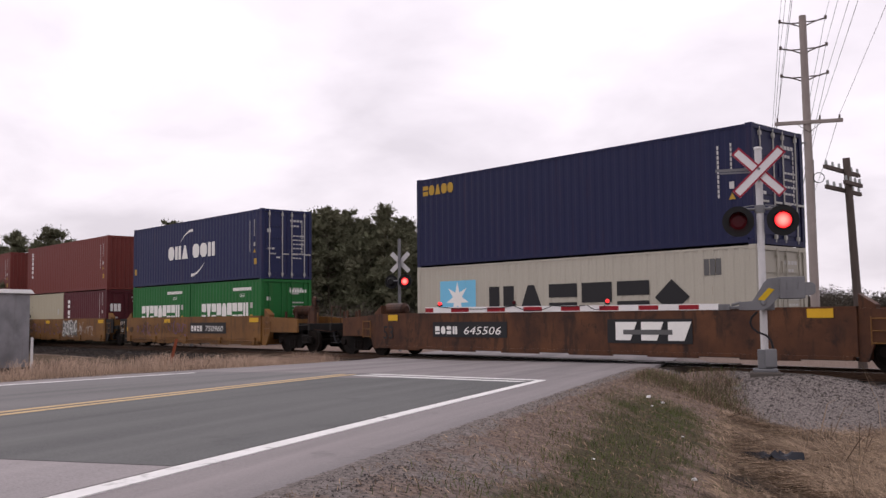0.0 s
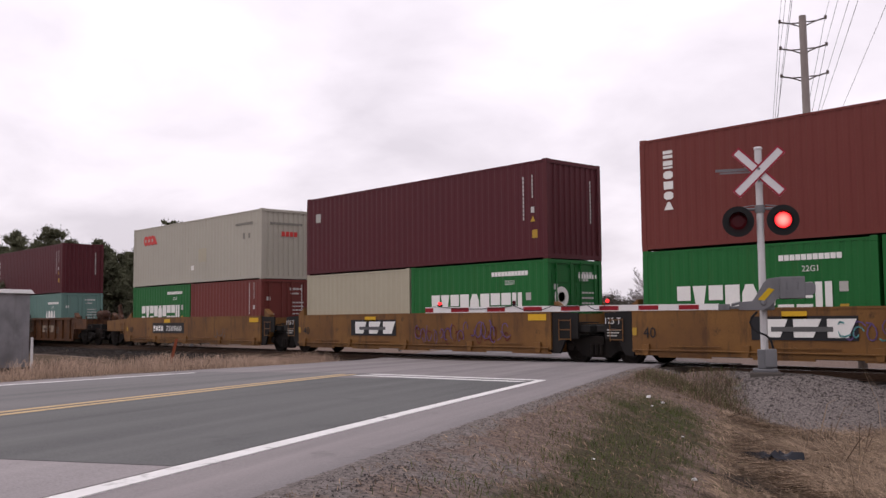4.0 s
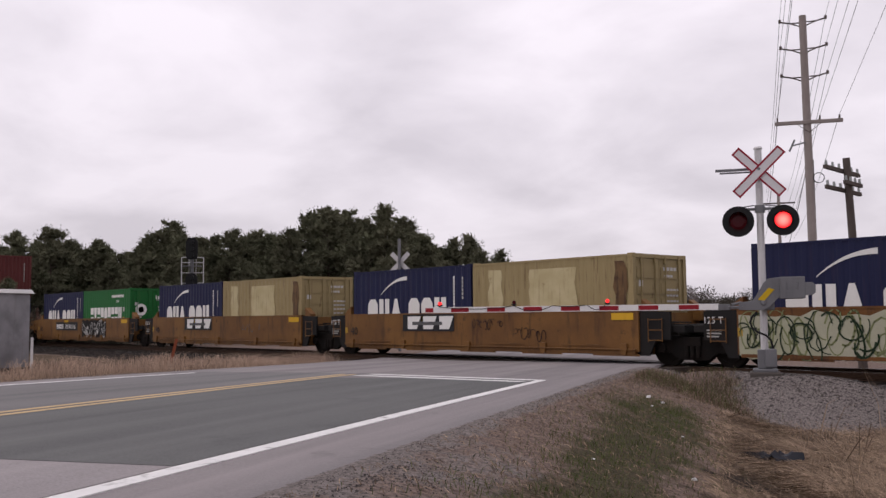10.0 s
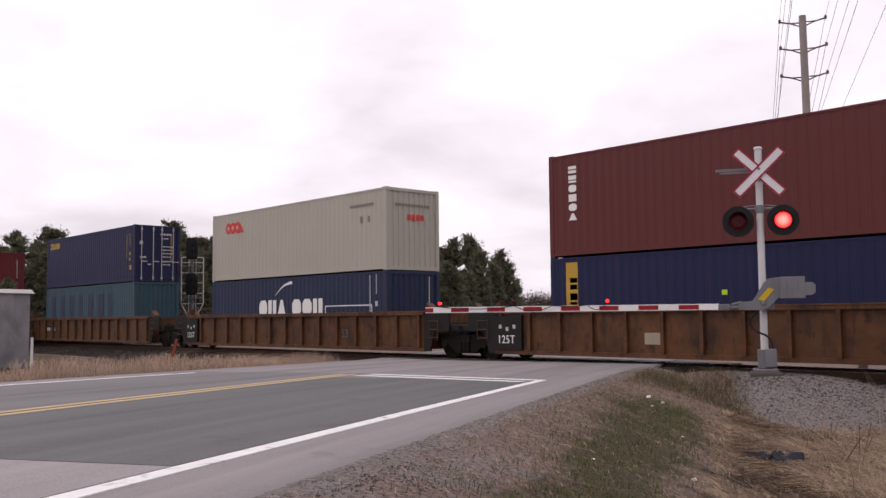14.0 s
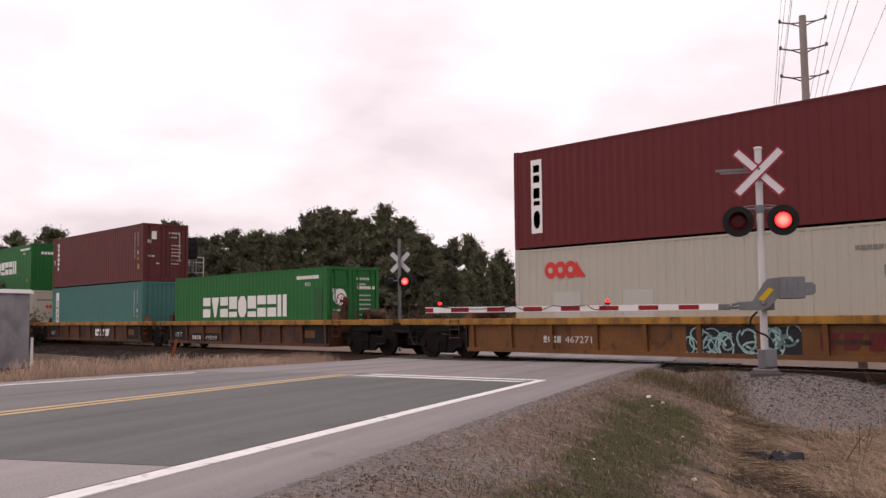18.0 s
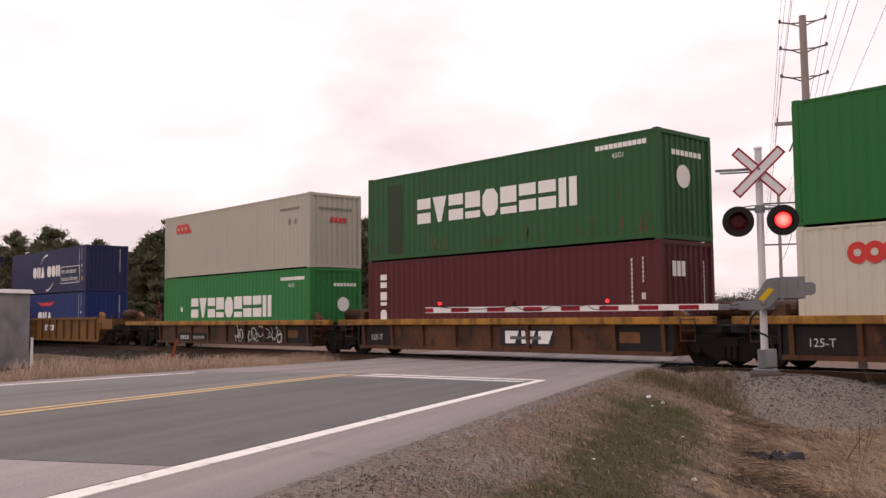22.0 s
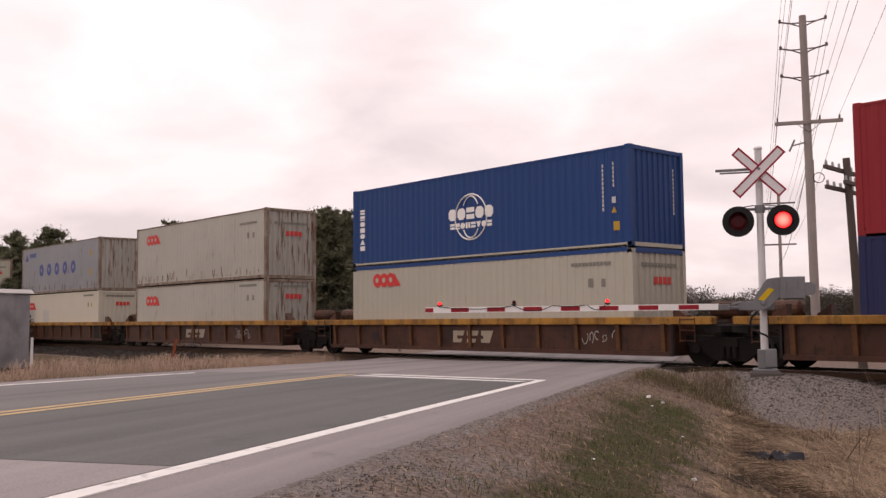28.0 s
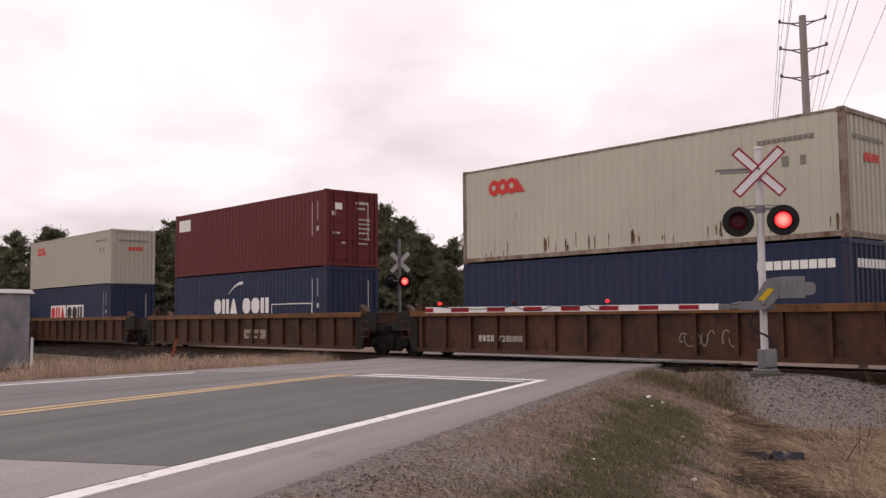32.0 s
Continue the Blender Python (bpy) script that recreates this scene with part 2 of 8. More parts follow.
MAT["bogie_steel"] = surface("bogie_steel", (0.0095, 0.0082, 0.0076), 0.85, 0.0, (0.019, 0.013, 0.010), 3.0, 0.6, 30, 0.3)
MAT["wheel_steel"] = surface("wheel_steel", (0.013, 0.0105, 0.009), 0.7, 0.1, (0.024, 0.017, 0.013), 4.0, 0.5, 30, 0.15)
MAT["tread_steel"] = surface("tread_steel", (0.5, 0.49, 0.47), 0.25, 1.0, (0.35, 0.33, 0.31), 6.0, 0.5, 60, 0.05)
MAT["rail_steel"] = surface("rail_steel", (0.10, 0.06, 0.04), 0.6, 0.5, (0.06, 0.04, 0.03), 2.0, 0.5, 30, 0.2)
MAT["galvanised"] = surface("galvanised", (0.185, 0.186, 0.195), 0.55, 0.2, (0.130, 0.130, 0.137), 2.2, 0.7, 30, 0.06, streak=0.35, stain=(0.075, 0.068, 0.062), stain_at=0.64)
MAT["aluminium"] = surface("aluminium", (0.29, 0.285, 0.30), 0.5, 0.2, (0.145, 0.142, 0.153), 1.4, 0.9, 20, 0.05, streak=0.4, stain=(0.12, 0.105, 0.10), stain_at=0.62, stain_scale=3.0)
MAT["mast_paint"] = surface("mast_paint", (0.58, 0.57, 0.57), 0.5, 0.1, (0.49, 0.48, 0.48), 3.0, 0.5, 30, 0.04, streak=0.2)
MAT["asphalt_mid"] = surface("asphalt_mid", (0.145, 0.142, 0.142), 0.9, 0.0, (0.180, 0.174, 0.174), 0.3, 0.9, 60, 0.6, stain=(0.120, 0.117, 0.117), stain_scale=0.7, stain_at=0.6, depth=0.010, grain=0.85, lane=(0.200, 0.193, 0.192))
MAT["white_paint"] = surface("white_paint", (0.74, 0.73, 0.72), 0.5, 0.0, (0.66, 0.65, 0.63), 3.0, 0.4, 30, 0.04, streak=0.12)
MAT["sign_white"] = surface("sign_white", (0.66, 0.65, 0.66), 0.55, 0.0, (0.6, 0.59, 0.6), 4.0, 0.4, 30, 0.03)
MAT["sign_red"] = surface("sign_red", (0.30, 0.028, 0.05), 0.5, 0.0, (0.26, 0.03, 0.05), 5.0, 0.5, 30, 0.03)
MAT["arm_red"] = surface("arm_red", (0.28, 0.02, 0.028), 0.45, 0.0, (0.24, 0.02, 0.025), 5.0, 0.5, 30, 0.03)
MAT["lamp_black"] = surface("lamp_black", (0.014, 0.014, 0.015), 0.5, 0.0, (0.022, 0.022, 0.022), 5.0, 0.5, 30, 0.05)
MAT["lens_dark"] = surface("lens_dark", (0.06, 0.006, 0.009), 0.2, 0.0, (0.04, 0.005, 0.007), 12.0, 0.5, 60, 0.05)
MAT["lens_lit"] = surface("lens_lit", (0.6, 0.02, 0.02), 0.3, 0.0, (0.5, 0.02, 0.02), 12.0, 0.3, 60, 0.05, emit=(1.0, 0.055, 0.045), emit_strength=2.6)


def hot_lens(m):
    nt = m.node_tree
    b = nt.nodes["Principled BSDF"]
    co = nt.nodes.new("ShaderNodeTexCoord")
    ln = nt.nodes.new("ShaderNodeVectorMath")
    ln.operation = "LENGTH"
    ramp = nt.nodes.new("ShaderNodeValToRGB")
    ramp.color_ramp.elements[0].position, ramp.color_ramp.elements[0].color = 0.045, (1.0, 0.16, 0.13, 1)
    ramp.color_ramp.elements[1].position, ramp.color_ramp.elements[1].color = 0.15, (0.55, 0.008, 0.012, 1)
    nt.links.new(co.outputs["Object"], ln.inputs[0])
    nt.links.new(ln.outputs["Value"], ramp.inputs["Fac"])
    nt.links.new(ramp.outputs[0], b.inputs["Emission Color"])


hot_lens(MAT["lens_lit"])
MAT["arm_lens_lit"] = surface("arm_lens_lit", (0.5, 0.02, 0.02), 0.3, 0.0, (0.4, 0.02, 0.02), 12.0, 0.3, 60, 0.05, emit=(1.0, 0.03, 0.03), emit_strength=1.5)
MAT["label_yellow"] = surface("label_yellow", (0.55, 0.36, 0.02), 0.5, 0.0, (0.48, 0.3, 0.02), 8.0, 0.4, 40, 0.03)
MAT["cable_black"] = surface("cable_black", (0.02, 0.02, 0.022), 0.55, 0.0, None, 8.0, 0.4, 40, 0.05)
MAT["asphalt_old"] = surface("asphalt_old", (0.2304, 0.2131, 0.2166), 0.92, 0.0, (0.1807, 0.1667, 0.1693), 0.5, 0.9, 60, 0.6, stain=(0.1490, 0.1368, 0.1385), stain_scale=1.1, stain_at=0.6, depth=0.012, grain=0.95, lane=(0.2852, 0.2578, 0.2578))
MAT["asphalt_new"] = surface("asphalt_new", (0.104, 0.106, 0.106), 0.9, 0.0, (0.135, 0.136, 0.135), 0.28, 0.9, 70, 0.6, stain=(0.088, 0.090, 0.090), stain_scale=0.7, stain_at=0.60, depth=0.010, grain=0.85, lane=(0.150, 0.150, 0.147))
MAT["asphalt_pale"] = surface("asphalt_pale", (0.2755, 0.2548, 0.2591), 0.92, 0.0, (0.2161, 0.1993, 0.2024), 0.5, 0.9, 60, 0.6, stain=(0.1782, 0.1636, 0.1657), stain_scale=1.1, stain_at=0.6, depth=0.012, grain=0.95, lane=(0.3411, 0.3082, 0.3082))
MAT["road_white"] = surface("road_white", (0.70, 0.69, 0.68), 0.8, 0.0, (0.55, 0.54, 0.53), 2.2, 0.6, 30, 0.15, stain=(0.2, 0.192, 0.19), stain_scale=5.0, stain_at=0.585)
MAT["road_yellow"] = surface("road_yellow", (0.52, 0.375, 0.205), 0.8, 0.0, (0.40, 0.30, 0.18), 2.0, 0.6, 30, 0.15, stain=(0.19, 0.165, 0.14), stain_scale=3.0, stain_at=0.62)
MAT["gravel"] = surface("gravel", (0.044, 0.039, 0.037), 0.95, 0.0, (0.03, 0.027, 0.026), 1.2, 0.9, 22, 1.0, stain=(0.065, 0.057, 0.053), stain_scale=2.5, stain_at=0.58, depth=0.04)
MAT["stone"] = surface("stone", (0.086, 0.076, 0.069), 0.9, 0.0, (0.055, 0.048, 0.044), 1.5, 0.9, 20, 0.3, island=0.5)
MAT["stone_dark"] = surface("stone_dark", (0.078, 0.070, 0.068), 0.9, 0.0, (0.055, 0.049, 0.047), 1.5, 0.9, 20, 0.3, island=0.35)
MAT["stone_oily"] = surface("stone_oily", (0.036, 0.032, 0.031), 0.9, 0.0, (0.024, 0.021, 0.021), 1.5, 0.9, 20, 0.3, island=0.4)
MAT["straw"] = surface("straw", (0.305, 0.224, 0.157), 0.85, 0.0, (0.175, 0.123, 0.086), 1.6, 0.9, 10, 0.0, island=0.6, gloss=0.1)
MAT["straw_pale"] = surface("straw_pale", (0.47, 0.345, 0.26), 0.85, 0.0, (0.29, 0.20, 0.148), 0.8, 0.9, 10, 0.0, island=0.45, gloss=0.1)
MAT["straw_dark"] = surface("straw_dark", (0.155, 0.110, 0.078), 0.85, 0.0, (0.098, 0.070, 0.050), 1.6, 0.9, 10, 0.0, island=0.55, gloss=0.1)
MAT["grass_green"] = surface("grass_green", (0.075, 0.098, 0.033), 0.85, 0.0, (0.10, 0.10, 0.045), 0.9, 0.9, 10, 0.0, island=0.45, gloss=0.1)
MAT["pine"] = surface("pine", (0.100, 0.106, 0.066), 0.9, 0.0, (0.136, 0.130, 0.088), 0.35, 0.9, 4, 0.0, spread=0.16, island=0.16, gloss=0.05)
MAT["pine_far"] = surface("pine_far", (0.056, 0.050, 0.040), 0.85, 0.0, (0.078, 0.068, 0.054), 0.2, 0.9, 3, 0.0, island=0.3)
MAT["bark"] = surface("bark", (0.085, 0.062, 0.05), 0.95, 0.0, (0.055, 0.04, 0.034), 2.0, 0.8, 12, 0.5)
MAT["twig"] = surface("twig", (0.20, 0.175, 0.168), 0.95, 0.0, (0.14, 0.12, 0.115), 2.0, 0.8, 12, 0.2)
MAT["pole_wood"] = surface("pole_wood", (0.30, 0.262, 0.245), 0.9, 0.0, (0.22, 0.19, 0.175), 1.2, 0.7, 16, 0.3, streak=0.3)
MAT["pole_dark"] = surface("pole_dark", (0.105, 0.085, 0.076), 0.9, 0.0, (0.07, 0.056, 0.05), 1.2, 0.7, 16, 0.3, streak=0.3)
MAT["tie_wood"] = surface("tie_wood", (0.06, 0.047, 0.04), 0.95, 0.0, (0.09, 0.075, 0.062), 1.5, 0.7, 16, 0.5)
MAT["tarp"] = surface("tarp", (0.012, 0.014, 0.022), 0.5, 0.0, (0.03, 0.032, 0.042), 6.0, 0.6, 30, 0.3, gloss=0.3)
MAT["litter"] = surface("litter", (0.7, 0.7, 0.7), 0.6, 0.0, None, 8.0, 0.3, 30, 0.05)
MAT["stake_orange"] = surface("stake_orange", (0.22, 0.06, 0.03), 0.7, 0.0, None, 8.0, 0.4, 30, 0.1)
MAT["glass_insulator"] = surface("glass_insulator", (0.32, 0.34, 0.33), 0.25, 0.0, None, 8.0, 0.3, 30, 0.02)


def verge_ground():
    """Soil that turns to grey grit, green sod, straw litter or a dark tone where the ground's weights say so."""
    m = bpy.data.materials.new("verge_ground")
    m.use_nodes = True
    nt = m.node_tree
    b = nt.nodes["Principled BSDF"]
    b.inputs["Roughness"].default_value, b.inputs["Specular IOR Level"].default_value = 0.95, 0.05
    co = nt.nodes.new("ShaderNodeTexCoord").outputs["Object"]

    def noise_at(sc, detail, rough_=0.6):
        n = nt.nodes.new("ShaderNodeTexNoise")
        n.inputs["Scale"].default_value, n.inputs["Detail"].default_value, n.inputs["Roughness"].default_value = sc, detail, rough_
        nt.links.new(co, n.inputs["Vector"])
        return n.outputs["Fac"]

    def ranged(fac, lo, hi):
        r = nt.nodes.new("ShaderNodeMapRange")
        r.inputs["From Min"].default_value, r.inputs["From Max"].default_value = lo, hi
        nt.links.new(fac, r.inputs["Value"])
        return r.outputs[0]

    def blend(fac, a, c):
        x = nt.nodes.new("ShaderNodeMixRGB")
        nt.links.new(fac, x.inputs[0])
        for sock, v in ((x.inputs[1], a), (x.inputs[2], c)):
            if isinstance(v, tuple):
                sock.default_value = (*v, 1)
            else:
                nt.links.new(v, sock)
        return x.outputs[0]

    cloud, fleck = noise_at(2.2, 6.0, 0.7), noise_at(28.0, 4.0, 0.7)
    f = ranged(fleck, 0.36, 0.66)
    tones = {
        "soil": blend(f, (0.088, 0.066, 0.056), (0.25, 0.186, 0.156)),
        "grit": blend(f, (0.098, 0.086, 0.082), (0.25, 0.218, 0.206)),
        "sod": blend(f, (0.040, 0.036, 0.022), (0.110, 0.092, 0.060)),
        "litter": blend(f, (0.034, 0.025, 0.019), (0.17, 0.125, 0.088)),
        # dark tone: also stands in for the shade below the heap
        "shade_and_dark": blend(f, (0.016, 0.013, 0.011), (0.045, 0.035, 0.028)),
    }
    col = tones["soil"]
    for key in ("litter", "sod", "grit", "shade_and_dark"):
        at = nt.nodes.new("ShaderNodeAttribute")
        at.attribute_name = key
        add = nt.nodes.new("ShaderNodeMath")
        add.operation = "ADD"
        nt.links.new(at.outputs["Fac"], add.inputs[0])
        nt.links.new(ranged(cloud, 0.2, 0.8), add.inputs[1])
        col = blend(ranged(add.outputs[0], 0.85, 1.15), col, tones[key])
    nt.links.new(col, b.inputs["Base Color"])
    bp = nt.nodes.new("ShaderNodeBump")
    bp.inputs["Strength"].default_value, bp.inputs["Distance"].default_value = 1.0, 0.04
    nt.links.new(noise_at(16.0, 5.0, 0.7), bp.inputs["Height"])
    nt.links.new(bp.outputs[0], b.inputs["Normal"])
    return m


MAT["soil"] = verge_ground()


# ---------------------------------------------------------------- building helpers
def box(bm, x0, x1, y0, y1, z0, z1):
    v = [bm.verts.new(p) for p in ((x0, y0, z0), (x1, y0, z0), (x1, y1, z0), (x0, y1, z0), (x0, y0, z1), (x1, y0, z1), (x1, y1, z1), (x0, y1, z1))]
    for f in ((0, 3, 2, 1), (4, 5, 6, 7), (0, 1, 5, 4), (1, 2, 6, 5), (2, 3, 7, 6), (3, 0, 4, 7)):
        bm.faces.new([v[i] for i in f])
    return v


def rod(bm, a, b, r0, r1=None, n=8):
    """A tapered round bar from a to b, closed at both ends."""
    a, b = Vector(a), Vector(b)
    r1 = r0 if r1 is None else r1
    q = (b - a).to_track_quat("Z", "Y")
    rings = []
    for c, r in ((a, r0), (b, r1)):
        rings.append([bm.verts.new(c + q @ Vector((r * math.cos(2 * math.pi * i / n), r * math.sin(2 * math.pi * i / n), 0))) for i in range(n)])
    for i in range(n):
        bm.faces.new((rings[0][i], rings[0][(i + 1) % n], rings[1][(i + 1) % n], rings[1][i]))
    bm.faces.new(rings[0][::-1])
    bm.faces.new(rings[1])


def tube(bm, pts, r, n=6):
    """One bent round bar through the points."""
    pts = [Vector(p) for p in pts]
    rows = []
    for i, p in enumerate(pts):
        d = (pts[min(i + 1, len(pts) - 1)] - pts[max(i - 1, 0)]).normalized()
        q = d.to_track_quat("Z", "Y")
        rows.append([bm.verts.new(p + q @ Vector((r * math.cos(2 * math.pi * k / n), r * math.sin(2 * math.pi * k / n), 0))) for k in range(n)])
    for a, b in zip(rows, rows[1:]):
        for k in range(n):
            bm.faces.new((a[k], a[(k + 1) % n], b[(k + 1) % n], b[k]))
    bm.faces.new(rows[0][::-1])
    bm.faces.new(rows[-1])


def ring(bm, centre, axis, radius, r, n=18, k=6):
    """A hoop of round section."""
    q = Vector(axis).to_track_quat("Z", "Y")
    vs = []
    for i in range(n):
        a = 2 * math.pi * i / n
        row = []
        for j in range(k):
            b = 2 * math.pi * j / k
            row.append(bm.verts.new(Vector(centre) + q @ Vector(((radius + r * math.cos(b)) * math.cos(a), (radius + r * math.cos(b)) * math.sin(a), r * math.sin(b)))))
        vs.append(row)
    for i in range(n):
        for j in range(k):
            bm.faces.new((vs[i][j], vs[(i + 1) % n][j], vs[(i + 1) % n][(j + 1) % k], vs[i][(j + 1) % k]))


def extrude(bm, outline, y0, y1):
    """A flat outline in x and z, given thickness from y0 to y1."""
    a = [bm.verts.new((x, y0, z)) for x, z in outline]
    b = [bm.verts.new((x, y1, z)) for x, z in outline]
    bm.faces.new(a)
    bm.faces.new(b[::-1])
    n = len(a)
    for i in range(n):
        bm.faces.new((a[i], b[i], b[(i + 1) % n], a[(i + 1) % n]))


def mesh_of(bm, name, smooth=False, bevel=0.0):
    if bevel:
        bmesh.ops.bevel(bm, geom=list(bm.edges), offset=bevel, segments=1, affect="EDGES", clamp_overlap=True)
    bmesh.ops.recalc_face_normals(bm, faces=list(bm.faces))
    me = bpy.data.meshes.new(name)
    bm.to_mesh(me)
    bm.free()
    if smooth:
        for p in me.polygons:
            p.use_smooth = True
    return me


SHARED = {}


def shared(key, build, name, **kw):
    """A mesh that alike pieces have in common, built at its first use."""
    if key not in SHARED:
        bm = bmesh.new()
        build(bm)
        me = mesh_of(bm, name, **kw)
        me.materials.append(None)
        SHARED[key] = me
    return SHARED[key]


def dress(ob, material):
    if not ob.data.materials:
        ob.data.materials.append(None)
    ob.material_slots[0].link = "OBJECT"
    ob.material_slots[0].material = MAT[material] if isinstance(material, str) else material
    return ob


def piece(name, me, material, parent, at=(0, 0, 0), turn=(0, 0, 0), label=""):
    """A shared mesh as one part of a thing."""
    ob = new(name, me)
    ob.parent = parent
    ob.matrix_basis = pose(*at, *turn)
    dress(ob, material)
    return tagged(ob, label) if label else ob


def part(name, bm, material, parent, label="", smooth=False, bevel=0.0):
    """A bmesh as one part of a thing."""
    return piece(name, mesh_of(bm, name, smooth, bevel), material, parent, label=label)


def thing(name, m, label, category, group="", kind=""):
    ob = new(name)
    ob.empty_display_size = 0.3
    ob.matrix_basis = m
    return tagged(ob, label, category, group, kind)


def solid(name, bm, material, label, category, kind="", group="", at=(0, 0, 0), smooth=False, bevel=0.0):
    """A thing that is one mesh."""
    ob = new(name, mesh_of(bm, name, smooth, bevel))
    ob.matrix_basis = pose(*at)
    dress(ob, material)
    return tagged(ob, label, category, group, kind)


def raw(name, verts, faces, material, label, category, kind="stuff"):
    me = bpy.data.meshes.new(name)
    me.from_pydata(verts, [], faces)
    ob = new(name, me)
    for m in (material if isinstance(material, (list, tuple)) else [material]):
        me.materials.append(MAT[m])
    return tagged(ob, label, category, "", kind)


# ---------------------------------------------------------------- ground
ROAD_AZ = radians(-31.1)
RX, RY = math.sin(ROAD_AZ), math.cos(ROAD_AZ)       # along the road, towards the track
EDGE_NEAR, MIDDLE, EDGE_FAR = -2.883, -6.625, -10.355  # the painted lines, across the road


def across(x, y):
    return x * RY - y * RX


def along(x, y):
    return x * RX + y * RY


def place(al, la):
    return la * RY + al * RX, -la * RX + al * RY


def road_z(al):
    al = max(0.0, al)
    z = 0.5375 - 0.0145 * al - 0.0002 * al * al
    return max(z, -0.03) if al < 40 else -0.03 - 0.004 * (al - 40)


def step(a, b, v):
    k = min(1.0, max(0.0, (v - a) / (b - a)))
    return k * k * (3 - 2 * k)


PAVED_NEAR, PAVED_FAR = -1.95, -11.05


def ground_z(x, y):
    la, al = across(x, y), along(x, y)
    rz = road_z(al)
    rough = 0.05 * noise.noise(Vector((x * 0.5, y * 0.5, 0))) + 0.025 * noise.noise(Vector((x * 1.9, y * 1.9, 3)))
    # verge and ditch beside the camera
    if la > -6.6:
        z = rz - 0.006 + 0.016 * step(PAVED_NEAR - 0.22, PAVED_NEAR + 0.02, la) - 0.81 * step(PAVED_NEAR + 0.05, 1.2, la) + 0.50 * step(1.5, 4.4, la)
    else:
        z = rz - 0.010 - 0.35 * step(-PAVED_FAR + 0.2, 15.5, -la)
    z = z + (-0.35 - z) * step(20, 60, math.hypot(x, y))
    z += 0.012 * noise.noise(Vector((x * 6.0, y * 6.0, 5))) * step(-0.2, 0.2, max(la - PAVED_NEAR, PAVED_FAR - la))
    z += rough * step(0.1, 0.9, max(la - PAVED_NEAR, PAVED_FAR - la))
    # heap of ballast under the gate mast
    heap = math.exp(-(((x + 9.7) / 2.9) ** 4 + ((y - 16.9) / 2.2) ** 2))
    if la > PAVED_NEAR - 0.2:
        z = max(z, -0.6 + 0.755 * heap + 0.6 * rough) if heap > 0.05 else z
    # track bed
    k = 1 - step(2.0, 3.6, abs(y - TRACK))
    z = z + (-0.23 - z) * k
    if PAVED_FAR + 0.6 < la < PAVED_NEAR - 0.6:
        z = min(z, rz - 0.06)
    return z


def spaced(lo, hi, fine_lo, fine_hi, step_fine, grow=1.25):
    v = list(np.arange(fine_lo, fine_hi + 1e-6, step_fine))
    s, a = step_fine, fine_lo
    while a > lo:
        s *= grow
        a -= s
        v.insert(0, max(a, lo))
    s, a = step_fine, fine_hi
    while a < hi:
        s *= grow
        a += s
        v.append(min(a, hi))
    return v


def heap_at(x, y):
    """Where the heap is bare stone: its road side has grown over."""
    bare = step(-0.35, 0.55, 0.84 * (x + 9.7) + 0.54 * (y - 16.1) + 0.35 * noise.noise(Vector((x * 1.1, y * 1.1, 6))))
    return bare * math.exp(-(((x + 9.0) / 3.0) ** 4 + ((y - 16.3) / 2.5) ** 2))


def grit(x, y):
    """Crushed stone: along the paving, on the heap and beside the track."""
    la, al = across(x, y), along(x, y)
    if la > -6.6:
        edge = 1 - step(PAVED_NEAR - 0.05, PAVED_NEAR + 0.38, la)
        low = (1 - step(-1.25, -0.85, la)) * (1 - step(5.6, 7.6, al)) * 0.5
    else:
        edge, low = 1 - step(0.0, 0.5, PAVED_FAR - la), 0.0
    bed = step(16.6, 17.8, y) * (1 - step(26, 30, y))
    return max(edge, low, bed, 1.3 * heap_at(x, y))


def sod(x, y):
    la, al = across(x, y), along(x, y)
    d = noise.noise(Vector((x * 0.8, y * 0.8, 4)))
    return 0.95 * math.exp(-((la + 0.78 + 0.25 * d) / 0.48) ** 2) * step(3.5, 5.0, al) * (1 - step(12.6, 14.2, al))


def straw_litter(x, y):
    la, al = across(x, y), along(x, y)
    if la < PAVED_FAR:
        return 1.0 - step(16.2, 17.4, y)
    ditch = step(-0.45, 0.15, la) * (1 - step(14.8, 15.8, al))
    brow = 0.42 * math.exp(-((la + 1.55) / 0.3) ** 2) * step(7.5, 9.0, al)
    return max(ditch, brow)


def shade_and_dark(x, y):
    # a: shade below the heap's right side, put into the ground colour
    a = math.exp(-(((x + 6.35) / 0.5) ** 2 + ((y - 12.75) / 0.75) ** 2))
    # b, c: two more dark spots of ground
    b = math.exp(-(((x + 4.35) / 0.35) ** 2 + ((y - 7.35) / 0.4) ** 2))
    c = math.exp(-(((x + 3.6) / 0.5) ** 2 + ((y - 5.9) / 0.5) ** 2))
    oily = 0.85 * step(16.5, 17.5, y) * (1 - step(26, 30, y)) if across(x, y) < PAVED_FAR else 0.0
    return max(1.1 * max(a, b, 0.6 * c), oily)


